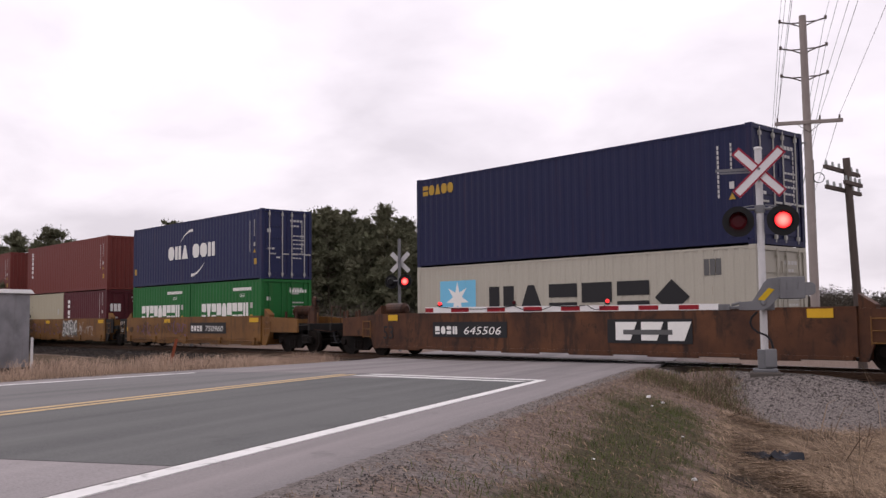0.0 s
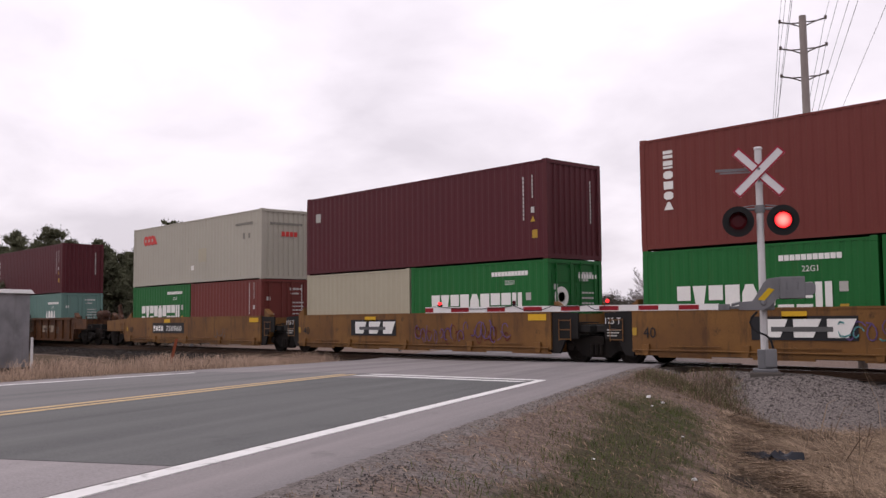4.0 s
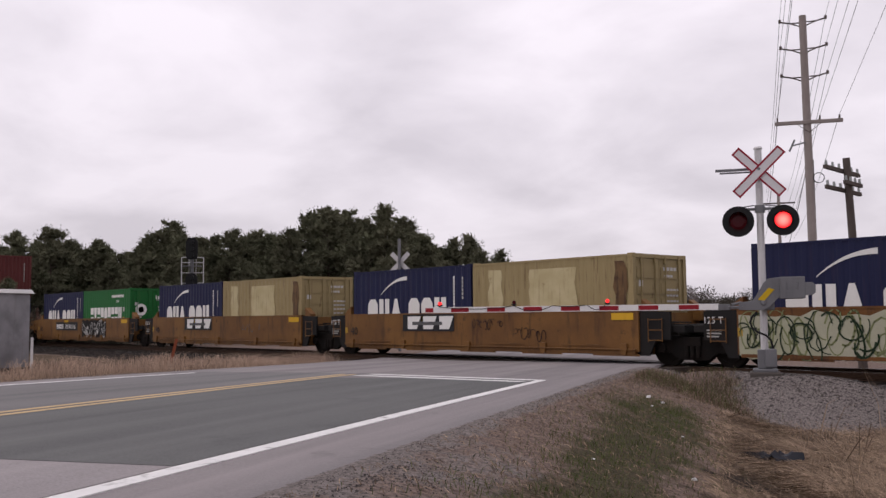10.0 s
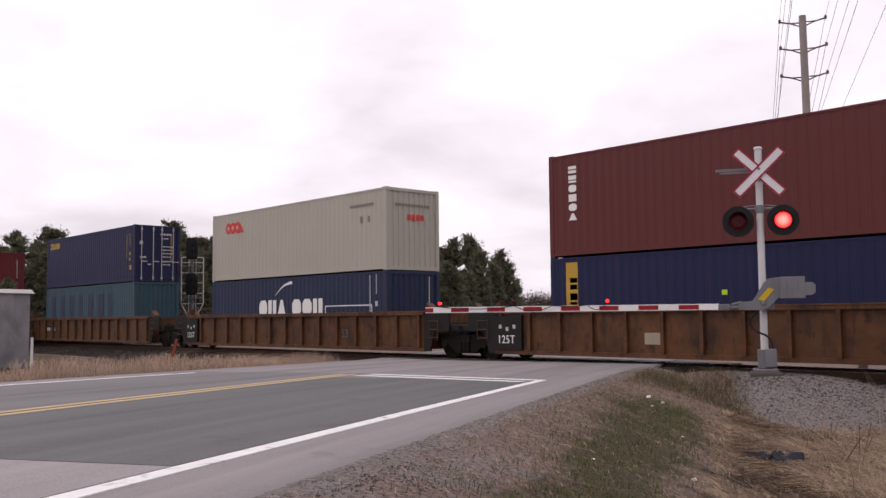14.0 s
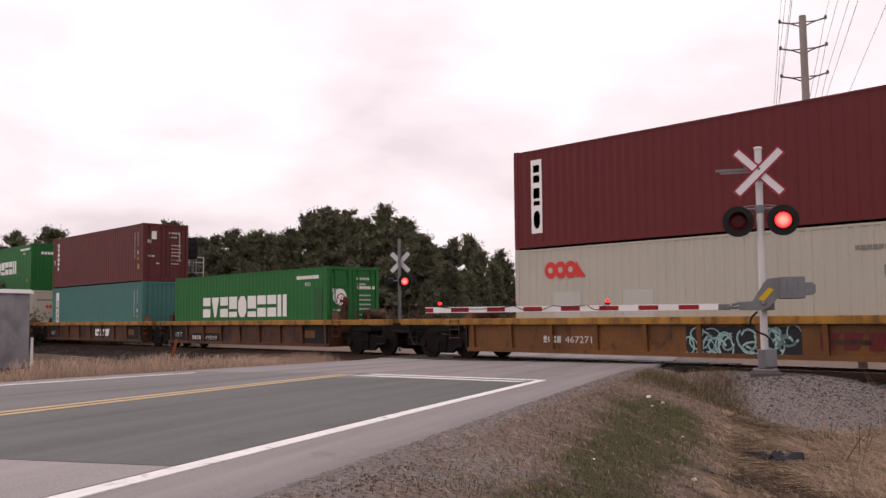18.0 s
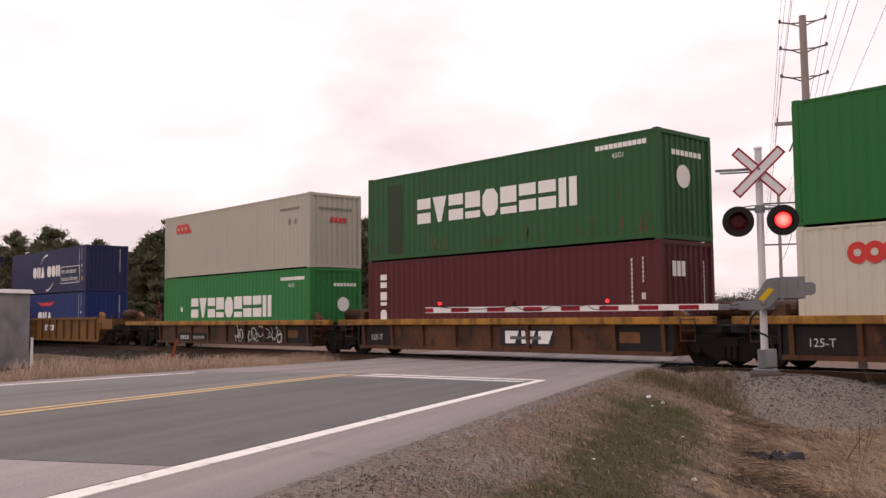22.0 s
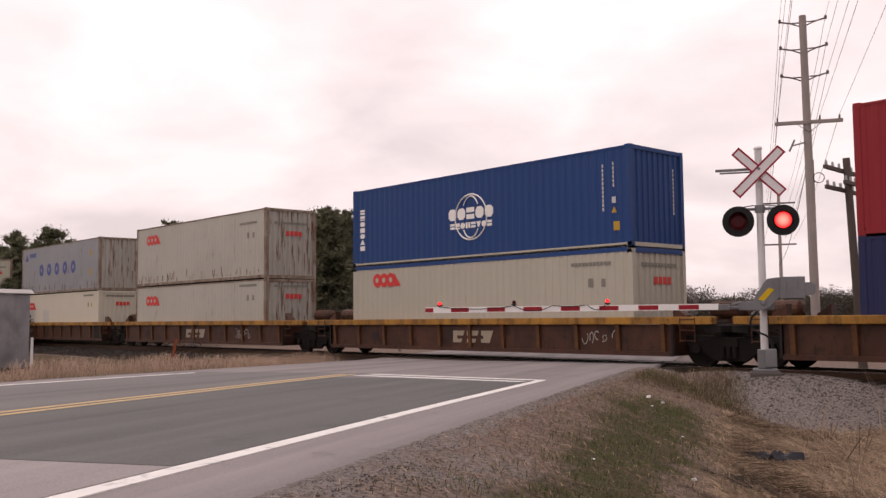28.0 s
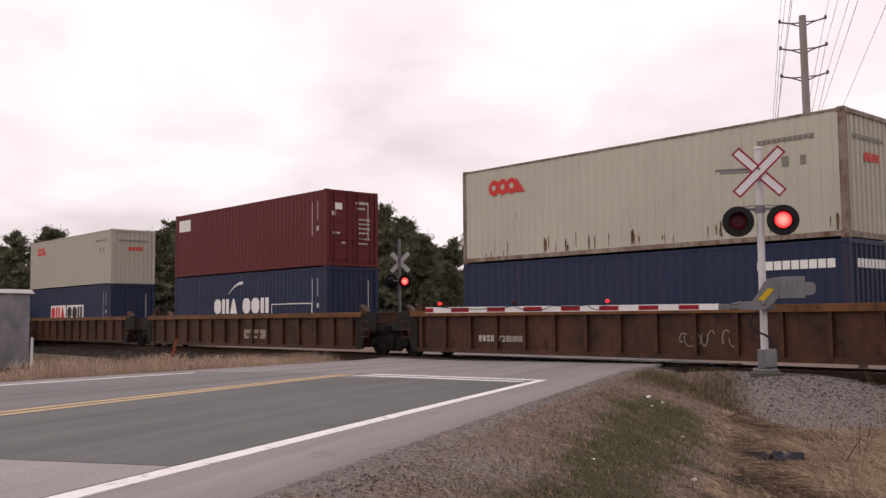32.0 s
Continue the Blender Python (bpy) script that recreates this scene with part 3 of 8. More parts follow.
def ground():
    xs = spaced(-2500, -15.3, -42, -15.3, 0.3)[:-1] + spaced(-15.3, 2500, -15, 2, 0.12)[1:]
    ys = spaced(-2500, 2500, -2, 24, 0.2)
    verts = [(x, y, ground_z(x, y)) for y in ys for x in xs]
    w = len(xs)
    faces = [(j * w + i, j * w + i + 1, (j + 1) * w + i + 1, (j + 1) * w + i) for j in range(len(ys) - 1) for i in range(w - 1)]
    g = raw("ground", verts, faces, ["soil"], "dry brown spring soil and verge beside the road", "ground", "structure")
    for p in g.data.polygons:
        p.use_smooth = True
    for key, rule in (("grit", grit), ("sod", sod), ("litter", straw_litter), ("shade_and_dark", shade_and_dark)):
        g.data.attributes.new(key, "FLOAT", "POINT").data.foreach_set("value", [rule(x, y) for x, y, z in verts])


def ribbon(name, rows, lift, material, label, wobble=0.0):
    """A strip along the road: rows of along, across-left, across-right; with edges that go down."""
    bm = bmesh.new()
    prev = None
    for al, l0, l1 in rows:
        cur = []
        n = 2 if l1 - l0 < 0.6 else 7
        for i in range(n):
            la = l0 + (l1 - l0) * i / (n - 1)
            if wobble and i in (0, n - 1):
                la += wobble * noise.noise(Vector((al * 0.35, i * 7.3, 1.7))) + 0.6 * wobble * noise.noise(Vector((al * 1.7, i * 3.1, 8.2)))
            x, y = place(al, la)
            cur.append(bm.verts.new((x, y, road_z(al) + lift)))
        x, y = place(al, l0)
        cur.insert(0, bm.verts.new((x, y, road_z(al) + lift - (0.05 if lift < 0.003 else lift + 0.004))))
        x, y = place(al, l1)
        cur.append(bm.verts.new((x, y, road_z(al) + lift - (0.05 if lift < 0.003 else lift + 0.004))))
        ends = (al == rows[0][0], al == rows[-1][0])
        low = [bm.verts.new((v.co.x, v.co.y, v.co.z - lift - 0.004)) for v in cur] if lift > 0.003 and any(ends) else None
        for a, b in ((low if ends[0] else None, cur), (prev, cur), (cur, low if ends[1] else None)):
            if a and b:
                for i in range(len(cur) - 1):
                    bm.faces.new((a[i], a[i + 1], b[i + 1], b[i]))
        prev = cur
    return solid(name, bm, material, label, name.replace("_", " "), "structure")


def road():
    al = [a * 0.5 for a in range(-20, 100)] + [50 + 12 * i for i in range(30)]
    ribbon("road", [(a, PAVED_FAR - 0.25 * step(22, 26, a), PAVED_NEAR + 0.25 * step(17.0, 21, a)) for a in al], 0.0, "asphalt_old", "grey worn asphalt road over the level crossing", 0.16)
    ribbon("road_patch", [(a, MIDDLE + 0.02, EDGE_NEAR - 0.1) for a in [4.65 + 0.4 * i for i in range(27)]], 0.0035, "asphalt_new", "darker newer asphalt laid along the near lane")
    ribbon("road_patch", [(a, EDGE_FAR + 0.1, MIDDLE + 0.016) for a in [4.65 + 0.4 * i for i in range(32)]], 0.0035, "asphalt_mid", "grey asphalt surface of the oncoming lane")
    ribbon("road_patch", [(a, EDGE_FAR + 0.1, EDGE_NEAR - 0.1) for a in [-9.8 + 0.5 * i for i in range(29)] + [4.62]], 0.0035, "asphalt_pale", "pale grey worn asphalt of the older road surface")
    near = [0.5 * i for i in range(-10, 38)]
    ribbon("edge_line", [(a, EDGE_NEAR - 0.07, EDGE_NEAR + 0.07) for a in near if a <= 14.5] + [(14.78, EDGE_NEAR - 0.07, EDGE_NEAR + 0.07)], 0.006, "road_white", "white painted edge line, worn and scuffed")
    ribbon("edge_line", [(a, EDGE_FAR + 0.06 + 0.033 * (a - 11.5) - 0.06, EDGE_FAR + 0.06 + 0.033 * (a - 11.5) + 0.06) for a in near if a <= 16.6], 0.006, "road_white", "thin white painted edge line on the road's other side")
    for d in (-0.11, 0.11):
        ribbon("centre_line", [(a, -6.53 - 0.032 * (a - 7.3) + d - 0.055, -6.53 - 0.032 * (a - 7.3) + d + 0.055) for a in near + [16.4] if a <= 16.4], 0.006, "road_yellow", "faded yellow painted centre line of the road")
    # the outlined stop line runs nearly along the track
    a0, a1 = place(15.95, MIDDLE + 0.1), place(14.12, EDGE_NEAR - 0.02)
    dx, dy = a1[0] - a0[0], a1[1] - a0[1]
    ln = math.hypot(dx, dy)
    nx, ny = -dy / ln, dx / ln
    for off, k0, k1 in ((0.0, 0.02, 0.955), (0.55, -0.05, 0.945)):
        bm = bmesh.new()
        n = 12
        for i in range(n):
            q = []
            for k, h in ((i / n, -0.13), (i / n, 0.13), ((i + 1) / n, 0.13), ((i + 1) / n, -0.13)):
                k = k0 + (k1 - k0) * k
                x, y = a0[0] + dx * k + nx * (h + off), a0[1] + dy * k + ny * (h + off)
                q.append(bm.verts.new((x, y, road_z(along(x, y)) + 0.007)))
            bm.faces.new(q)
        solid("stop_line", bm, "road_white", "white painted stop line before the gate", "stop line", "structure")


def track():
    """Rails, sleepers and the crossing's planks; the ballast is part of the ground's form with loose stones on it."""
    bm = bmesh.new()
    prof = [(-2.05, -0.24), (2.05, -0.24), (3.3, -0.62), (-3.3, -0.62)]
    a = [bm.verts.new((-700, TRACK + y, z)) for y, z in prof]
    b = [bm.verts.new((700, TRACK + y, z)) for y, z in prof]
    for i in range(4):
        bm.faces.new((a[i], a[(i + 1) % 4], b[(i + 1) % 4], b[i]))
    solid("ballast_bed", bm, "gravel", "grey crushed-stone ballast bed under the track", "ballast", "structure")
    for s in (-1, 1):
        bm = bmesh.new()
        y = TRACK + s * 0.7525
        sec = [(-0.07, -0.17), (0.07, -0.17), (0.07, -0.155), (0.012, -0.135), (0.012, -0.045), (0.036, -0.035), (0.036, -0.006), (0.028, 0), (-0.028, 0), (-0.036, -0.006), (-0.036, -0.035), (-0.012, -0.045), (-0.012, -0.135), (-0.07, -0.155)]
        a = [bm.verts.new((-700, y + p, z)) for p, z in sec]
        b = [bm.verts.new((700, y + p, z)) for p, z in sec]
        for i in range(len(sec)):
            bm.faces.new((a[i], a[(i + 1) % len(sec)], b[(i + 1) % len(sec)], b[i]))
        rail = solid("rail", bm, "rail_steel", "rusty steel running rail with a worn head", "rail", "structure")
        bm = bmesh.new()
        box(bm, -700, 700, y - 0.026, y + 0.026, 0.0, 0.003)
        part("rail_head", bm, "tread_steel", rail, "bright polished running surface")
    tie = shared("tie", lambda bm: box(bm, -0.115, 0.115, -1.3, 1.3, -0.33, -0.172), "railway_tie")
    host = thing("track_ties", pose(0, TRACK, 0), "dark creosoted timber railway ties under the rails", "railway ties", "", "structure")
    for i in range(150):
        x = -76 + 0.52 * i
        piece("railway_tie", tie, "tie_wood", host, (x, 0, 0), (0, 0, random.uniform(-0.6, 0.6)))
    # planks between and beside the rails where the road crosses
    planks = thing("crossing_surface", pose(0, TRACK, 0), "weathered asphalt and plank surface between the rails", "crossing planks", "", "structure")
    x0, x1 = -25.2, -13.6
    for y0, y1 in ((-1.55, -0.84), (-0.64, -0.02), (0.02, 0.64), (0.84, 1.55)):
        for j in range(3):
            bm = bmesh.new()
            w = (x1 - x0) / 3
            box(bm, x0 + w * j + 0.01, x0 + w * (j + 1) - 0.01, y0, y1, -0.16, -0.012)
            part("plank", bm, "tie_wood", planks)


# ---------------------------------------------------------------- containers
CW = 2.438
FOOT = 12.192 / 40


def corrugated(bm, u0, u1, z0, z1, pitch, deep, put):
    """A trapezoid-folded steel sheet from u0 to u1; put(u, d, z) places a point d in from the face."""
    n = max(2, round((u1 - u0) / pitch))
    p = (u1 - u0) / n
    line = []
    for i in range(n):
        u = u0 + i * p
        line += [(u, 0.0), (u + 0.36 * p, 0.0), (u + 0.5 * p, deep), (u + 0.86 * p, deep)]
    line.append((u1, 0.0))
    lo = [bm.verts.new(put(u, d, z0)) for u, d in line]
    hi = [bm.verts.new(put(u, d, z1)) for u, d in line]
    for i in range(len(line) - 1):
        bm.faces.new((lo[i], lo[i + 1], hi[i + 1], hi[i]))
    bi = [bm.verts.new(put(u, 0.07, z)) for u, z in ((u0, z0), (u1, z0), (u1, z1), (u0, z1))]
    bm.faces.new(bi[::-1])


WORN = ("stained_grey", "cool_grey", "stained_cream")


def container(name, feet, high, colour, doors_ahead, label, group):
    """An ISO box: base at z 0, its long axis along x. doors_ahead: the doors are at its +x end."""
    L, H, w = feet * FOOT - (0.06 if feet == 20 else 0.0), 2.896 if high else 2.591, CW / 2
    root = thing(name, pose(0, 0, 0), label, "shipping container", group)
    tag = (feet, high)

    def frame_mesh(bm):
        for sx in (-1, 1):
            for sy in (-1, 1):
                x, y = sx * (L / 2 - 0.075), sy * (w - 0.07)
                box(bm, x - 0.075, x + 0.075, y - 0.07, y + 0.07, 0.118, H - 0.118)
            x = sx * (L / 2 - 0.06)
            box(bm, x - 0.055, x + 0.055, -w + 0.14, w - 0.14, 0.02, 0.15)
            box(bm, x - 0.055, x + 0.055, -w + 0.14, w - 0.14, H - 0.12, H - 0.012)
        for sy in (-1, 1):
            y = sy * (w - 0.035)
            box(bm, -L / 2 + 0.178, L / 2 - 0.178, y - 0.03, y + 0.03, H - 0.08, H - 0.024)
            box(bm, -L / 2 + 0.178, L / 2 - 0.178, y - 0.03, y + 0.03, 0.042, 0.16)

    edge = "rusty_frame" if colour in WORN else colour
    piece("frame", shared(("frame",) + tag, frame_mesh, "frame"), edge, root)

    def side_mesh(bm):
        corrugated(bm, -L / 2 + 0.15, L / 2 - 0.15, 0.16, H - 0.072, 0.278, 0.014, lambda u, d, z: (u, -w + 0.012 + d, z))

    side = shared(("side",) + tag, side_mesh, "side_panel")
    piece("side_panel", side, colour, root)
    piece("side_panel", side, colour, root, turn=(0, 0, 180))
    piece("roof", shared(("roof",) + tag, lambda bm: box(bm, -L / 2 + 0.1, L / 2 - 0.1, -w + 0.06, w - 0.06, H - 0.05, H - 0.022), "roof"), colour, root)
    piece("floor", shared(("floor",) + tag, lambda bm: box(bm, -L / 2 + 0.1, L / 2 - 0.1, -w + 0.06, w - 0.06, 0.05, 0.17), "floor"), "end_black", root)

    def end_mesh(bm):
        corrugated(bm, -w + 0.13, w - 0.13, 0.15, H - 0.12, 0.24, 0.04, lambda u, d, z: (L / 2 - 0.03 - d, u, z))

    piece("end_panel", shared(("end",) + tag, end_mesh, "end_panel"), "rusty_end" if colour in WORN[:2] else colour, root, turn=(0, 0, 180 if doors_ahead else 0))
    cast = shared("casting", lambda bm: box(bm, -0.089, 0.089, -0.081, 0.081, 0.0, 0.118), "corner_casting", bevel=0.008)
    for sx in (-1, 1):
        for sy in (-1, 1):
            for z in (0.0, H - 0.118):
                piece("corner_casting", cast, edge, root, (sx * (L / 2 - 0.089), sy * (w - 0.081), z))
    e = 1 if doors_ahead else -1

    def door_mesh(bm):
        box(bm, L / 2 - 0.09, L / 2 - 0.045, 0.008, w - 0.145, 0.16, H - 0.125)
        for k in range(5):
            z0 = 0.26 + k * (H - 0.5) / 5
            box(bm, L / 2 - 0.046, L / 2 - 0.022, 0.06, w - 0.2, z0, z0 + (H - 0.5) / 5 * 0.72)

    door = shared(("door",) + tag, door_mesh, "door")
    bar = shared(("bar",) + tag, lambda bm: (rod(bm, (0, 0, 0.08), (0, 0, H - 0.06), 0.021, n=6), box(bm, -0.03, 0.03, -0.04, 0.04, 0.16, 0.26), box(bm, -0.03, 0.03, -0.04, 0.04, H - 0.26, H - 0.16), box(bm, -0.012, 0.03, -0.02, 0.30, 1.02, 1.07)), "locking_bar")
    if e > 0:
        def notice_mesh(bm):
            x = L / 2 - 0.0215
            for y0, y1, z, h in ((0.16, 0.80, 0.83, 0.09), (0.20, 0.62, 0.76, 0.07), (0.30, 0.92, 0.62, 0.05), (0.30, 0.86, 0.56, 0.05), (0.30, 0.90, 0.50, 0.05), (0.30, 0.80, 0.44, 0.05), (0.30, 0.90, 0.36, 0.05), (0.30, 0.74, 0.30, 0.05), (-0.95, -0.72, 0.66, 0.16), (-0.92, -0.55, 0.42, 0.08), (-0.50, -0.28, 0.30, 0.06)):
                k = max(1, round((y1 - y0) / 0.16))
                for i in range(k):
                    ya = y0 + (y1 - y0) * i / k
                    box(bm, x, x + 0.003, ya, ya + (y1 - y0) / k * 0.78, z * H, z * H + h)
        tagged(piece("door_notice", shared(("notices",) + tag, notice_mesh, "door_notice"), "mark_code", root), kind="stuff")
    for half in (0, 1):
        d = piece("door", door, "rusty_end" if colour in WORN else colour, root, turn=(0, 0, 0))
        if half:
            d.matrix_basis = pose(0, -(w - 0.137), 0)
        if e < 0:
            d.matrix_basis = pose(0, 0, 0, 0, 0, 180) @ d.matrix_basis
        if e > 0:
            for y in (0.24, 0.86):
                piece("locking_bar", bar, "mark_grey" if colour in ("navy", "dark_navy", "slate_blue") else colour, d, (L / 2 - 0.005, y, 0))
    return root


FORMS = {(9, 3): "svsrcrssp", (3, 5): "cpa", (3, 9): "ccp", (6, 8): "pasrsx", (5, 2): "scacc", (8, 7): "srcpsvcs", (5, 4): "ccscc", (4, 6): "rcpr"}


def glyph(bm, form, a, b, z, h, y):
    """One plain shape in place of a character: s two bars, c octagon, r slotted block, p two uprights, a and v wedges, x lozenge, b block."""
    t, w = 0.003, b - a

    def flat(pts):
        extrude(bm, [(a + u * w, z + v * h) for u, v in pts], y, y + t)

    if form == "s":
        for v0, v1 in ((0.0, 0.42), (0.58, 1.0)):
            flat([(0, v0), (1, v0), (1, v1), (0, v1)])
    elif form == "c":
        flat([(0.25, 0), (0.75, 0), (1, 0.25), (1, 0.75), (0.75, 1), (0.25, 1), (0, 0.75), (0, 0.25)])
    elif form == "r":
        flat([(0, 0), (1, 0), (1, 0.26), (0, 0.26)])
        flat([(0, 0.40), (1, 0.40), (1, 1), (0, 1)])
    elif form == "p":
        for u0, u1 in ((0.0, 0.42), (0.58, 1.0)):
            flat([(u0, 0), (u1, 0), (u1, 1), (u0, 1)])
    elif form == "a":
        flat([(0, 0), (1, 0), (0.62, 1), (0.38, 1)])
    elif form == "v":
        flat([(0.38, 0), (0.62, 0), (1, 1), (0, 1)])
    elif form == "x":
        flat([(0.5, 0), (1, 0.5), (0.5, 1), (0, 0.5)])
    else:
        flat([(0, 0), (1, 0), (1, 1), (0, 1)])


def glyph_blocks(bm, n, x, z, w, h, y, gap=0.14, cuts=True, seed=1):
    """A row of plain shapes, one for each character of a painted name."""
    rnd = random.Random(seed)
    p = w / n
    forms = FORMS.get((n, seed)) if cuts else "b" * n
    for i in range(n):
        glyph(bm, forms[i] if forms else rnd.choice("srcpa"), x + i * p, x + (i + 1 - gap) * p, z, h, y)


def word_mesh(text, size, shear=0.0):
    """Readable characters, as a thin mesh that stands in x and z."""
    key = ("word", text, size, shear)
    if key not in SHARED:
        cu = bpy.data.curves.new("word", "FONT")
        cu.body, cu.size, cu.extrude, cu.shear, cu.resolution_u, cu.align_x = text, size, 0.0015, shear, 2, "LEFT"
        ob = bpy.data.objects.new("word", cu)
        scene.collection.objects.link(ob)
        bpy.context.view_layer.update()
        me = bpy.data.meshes.new_from_object(ob.evaluated_get(bpy.context.evaluated_depsgraph_get()))
        me.transform(Matrix.Rotation(radians(90), 4, "X"))
        bpy.data.objects.remove(ob)
        me.materials.clear()
        me.materials.append(None)
        SHARED[key] = me
    return SHARED[key]


SIDE = -CW / 2 + 0.008             # the painted face of a container's long side


def mark(root, kind, x, z, w, h, colour, n=6, seed=1, back=None, proud=0.0):
    """One painted marking on a container's near side (or with kind 'end...' on its +x end); x and z from its middle and base."""
    bm = bmesh.new()
    y = SIDE - 0.003 - proud
    if back:
        bb = bmesh.new()
        box(bb, x - 0.12 * h, x + w + 0.12 * h, y + 0.0015, y + 0.0045, z - 0.15 * h, z + 1.15 * h)
        part("marking_panel", bb, back, root)
    if kind == "word":
        glyph_blocks(bm, n, x, z, w, h, y, seed=seed)
    elif kind == "plain":
        glyph_blocks(bm, n, x, z, w, h, y, cuts=False)
    elif kind == "down":            # characters one under the other
        p = h / n
        for i in range(n):
            z0 = z + h - (i + 1) * p
            glyph(bm, "bsrcbca"[(i + seed) % 7] if w > 0.2 else "b", x, x + w, z0 + 0.12 * p, 0.76 * p, y)
    elif kind == "swoosh":          # a curved tapering stroke
        k = 10
        lo, hi = [], []
        for i in range(k + 1):
            t = i / k
            cx, cz = x + w * t, z + h * (1 - (1 - t) ** 2.2)
            th = 0.20 * h * (0.25 + 1.1 * t)
            lo.append(bm.verts.new((cx, y, cz - th / 2)))
            hi.append(bm.verts.new((cx, y, cz + th / 2)))
        for i in range(k):
            bm.faces.new((lo[i], lo[i + 1], hi[i + 1], hi[i]))
        r = bmesh.ops.extrude_face_region(bm, geom=list(bm.faces))
        for v in [g for g in r["geom"] if isinstance(g, bmesh.types.BMVert)]:
            v.co.y += 0.003
    elif kind == "swoosh_low":
        k = 10
        lo, hi = [], []
        for i in range(k + 1):
            t = i / k
            cx, cz = x + w * t, z + h * t ** 2.2
            th = 0.20 * h * (0.25 + 1.1 * (1 - t))
            lo.append(bm.verts.new((cx, y, cz - th / 2)))
            hi.append(bm.verts.new((cx, y, cz + th / 2)))
        for i in range(k):
            bm.faces.new((lo[i], lo[i + 1], hi[i + 1], hi[i]))
        r = bmesh.ops.extrude_face_region(bm, geom=list(bm.faces))
        for v in [g for g in r["geom"] if isinstance(g, bmesh.types.BMVert)]:
            v.co.y += 0.003
    elif kind == "box":
        box(bm, x, x + w, y, y + 0.003, z, z + h)
    elif kind == "ragged":          # a painted-out field with uneven sides
        rnd = random.Random(seed)
        k = 9
        lf = [(x + rnd.uniform(0, 0.10), z + h * i / k) for i in range(k + 1)]
        rt = [(x + w - rnd.uniform(0, 0.14), z + h * i / k + (rnd.uniform(-0.05, 0.0) if i == k else 0.0)) for i in range(k + 1)]
        extrude(bm, lf + rt[::-1], y, y + 0.003)
    elif kind == "drips":           # rust that has run down in narrow tongues
        rnd = random.Random(seed)
        for _ in range(n):
            cx, z0, ln, hw = x + w * rnd.random(), z + rnd.random() ** 2 * 0.3 * h, h * rnd.uniform(0.15, 0.85), rnd.uniform(0.010, 0.045)
            extrude(bm, [(cx - hw * 0.4, z0), (cx + hw * 0.4, z0), (cx + hw, z0 + ln * 0.75), (cx + hw * 0.3, z0 + ln), (cx - hw * 0.6, z0 + ln * 0.9)], y, y + 0.003)
    elif kind == "outline":
        t = 0.035
        for q in ((x, x + w, z, z + t), (x, x + w, z + h - t, z + h), (x, x + t, z + t, z + h - t), (x + w - t, x + w, z + t, z + h - t)):
            box(bm, q[0], q[1], y, y + 0.003, q[2], q[3])
    elif kind == "triangle":
        extrude(bm, [(x, z), (x + w, z), (x + w / 2, z + h)], y, y + 0.003)
    elif kind == "spike":           # a broad arrow that points down
        extrude(bm, [(x, z + h), (x + 0.25 * w, z + 0.35 * h), (x + 0.75 * w, z + 0.35 * h), (x + w, z + h), (x + 0.62 * w, z + 0.8 * h), (x + 0.5 * w, z + h), (x + 0.38 * w, z + 0.8 * h)], y, y + 0.003)
    elif kind == "disc":
        extrude(bm, [(x + w / 2 + w / 2 * math.cos(2 * math.pi * i / 20), z + h / 2 + h / 2 * math.sin(2 * math.pi * i / 20)) for i in range(20)], y, y + 0.003)
    elif kind == "globe":
        ring(bm, (x + w / 2, y, z + h / 2), (0, 1, 0), w / 2, 0.025, 28, 4)
        for k in (0.28, -0.28):
            pts = [(x + w / 2 + k * w * math.cos(a), z + h / 2 + 0.48 * h * math.sin(a)) for a in [math.pi * (0.2 + 0.6 * i / 8) + (0 if k > 0 else math.pi) for i in range(9)]]
            for p, q in zip(pts, pts[1:]):
                rod(bm, (p[0], y, p[1]), (q[0], y, q[1]), 0.025, n=4)
    elif kind == "star":
        pts = []
        for i in range(14):
            r = (0.5 if i % 2 == 0 else 0.2)
            a = math.pi / 2 + 2 * math.pi * i / 14
            pts.append((x + w / 2 + r * w * math.cos(a), z + h / 2 + r * h * math.sin(a)))
        extrude(bm, pts, y - 0.003, y)
    elif kind == "endword":
        e = root["half"] - 0.02
        for i in range(n):
            p = w / n
            box(bm, e, e + 0.003, x + i * p, x + (i + 0.8) * p, z, z + h)
    elif kind == "enddown":
        e = root["half"] - 0.02
        p = h / n
        for i in range(n):
            box(bm, e, e + 0.003, x, x + w, z + i * p + 0.12 * p, z + (i + 1) * p - 0.12 * p)
    elif kind == "enddisc":
        e = root["half"] - 0.012
        a = [bm.verts.new((e, x + w / 2 * math.cos(2 * math.pi * i / 20), z + w / 2 * math.sin(2 * math.pi * i / 20))) for i in range(20)]
        b = [bm.verts.new((e - 0.004, v.co.y, v.co.z)) for v in a]
        bm.faces.new(a)
        bm.faces.new(b[::-1])
        for i in range(20):
            bm.faces.new((a[i], b[i], b[(i + 1) % 20], a[(i + 1) % 20]))
    ob = part("marking" if kind != "drips" else "rust_streak", bm, colour, root)
    if kind in ("word", "plain", "down", "endword", "enddown", "outline", "globe", "drips"):
        tagged(ob, kind="stuff")


def worded(root, text, x, z, size, colour, y=SIDE - 0.005, shear=0.0):
    piece("lettering", word_mesh(text, size, shear), colour, root, (x, y, z))


# ---------------------------------------------------------------- railcars
WHEEL_R = 0.457
WHEELS = {-1: [], 1: []}           # the wheelsets that turn, by their place in the bogie


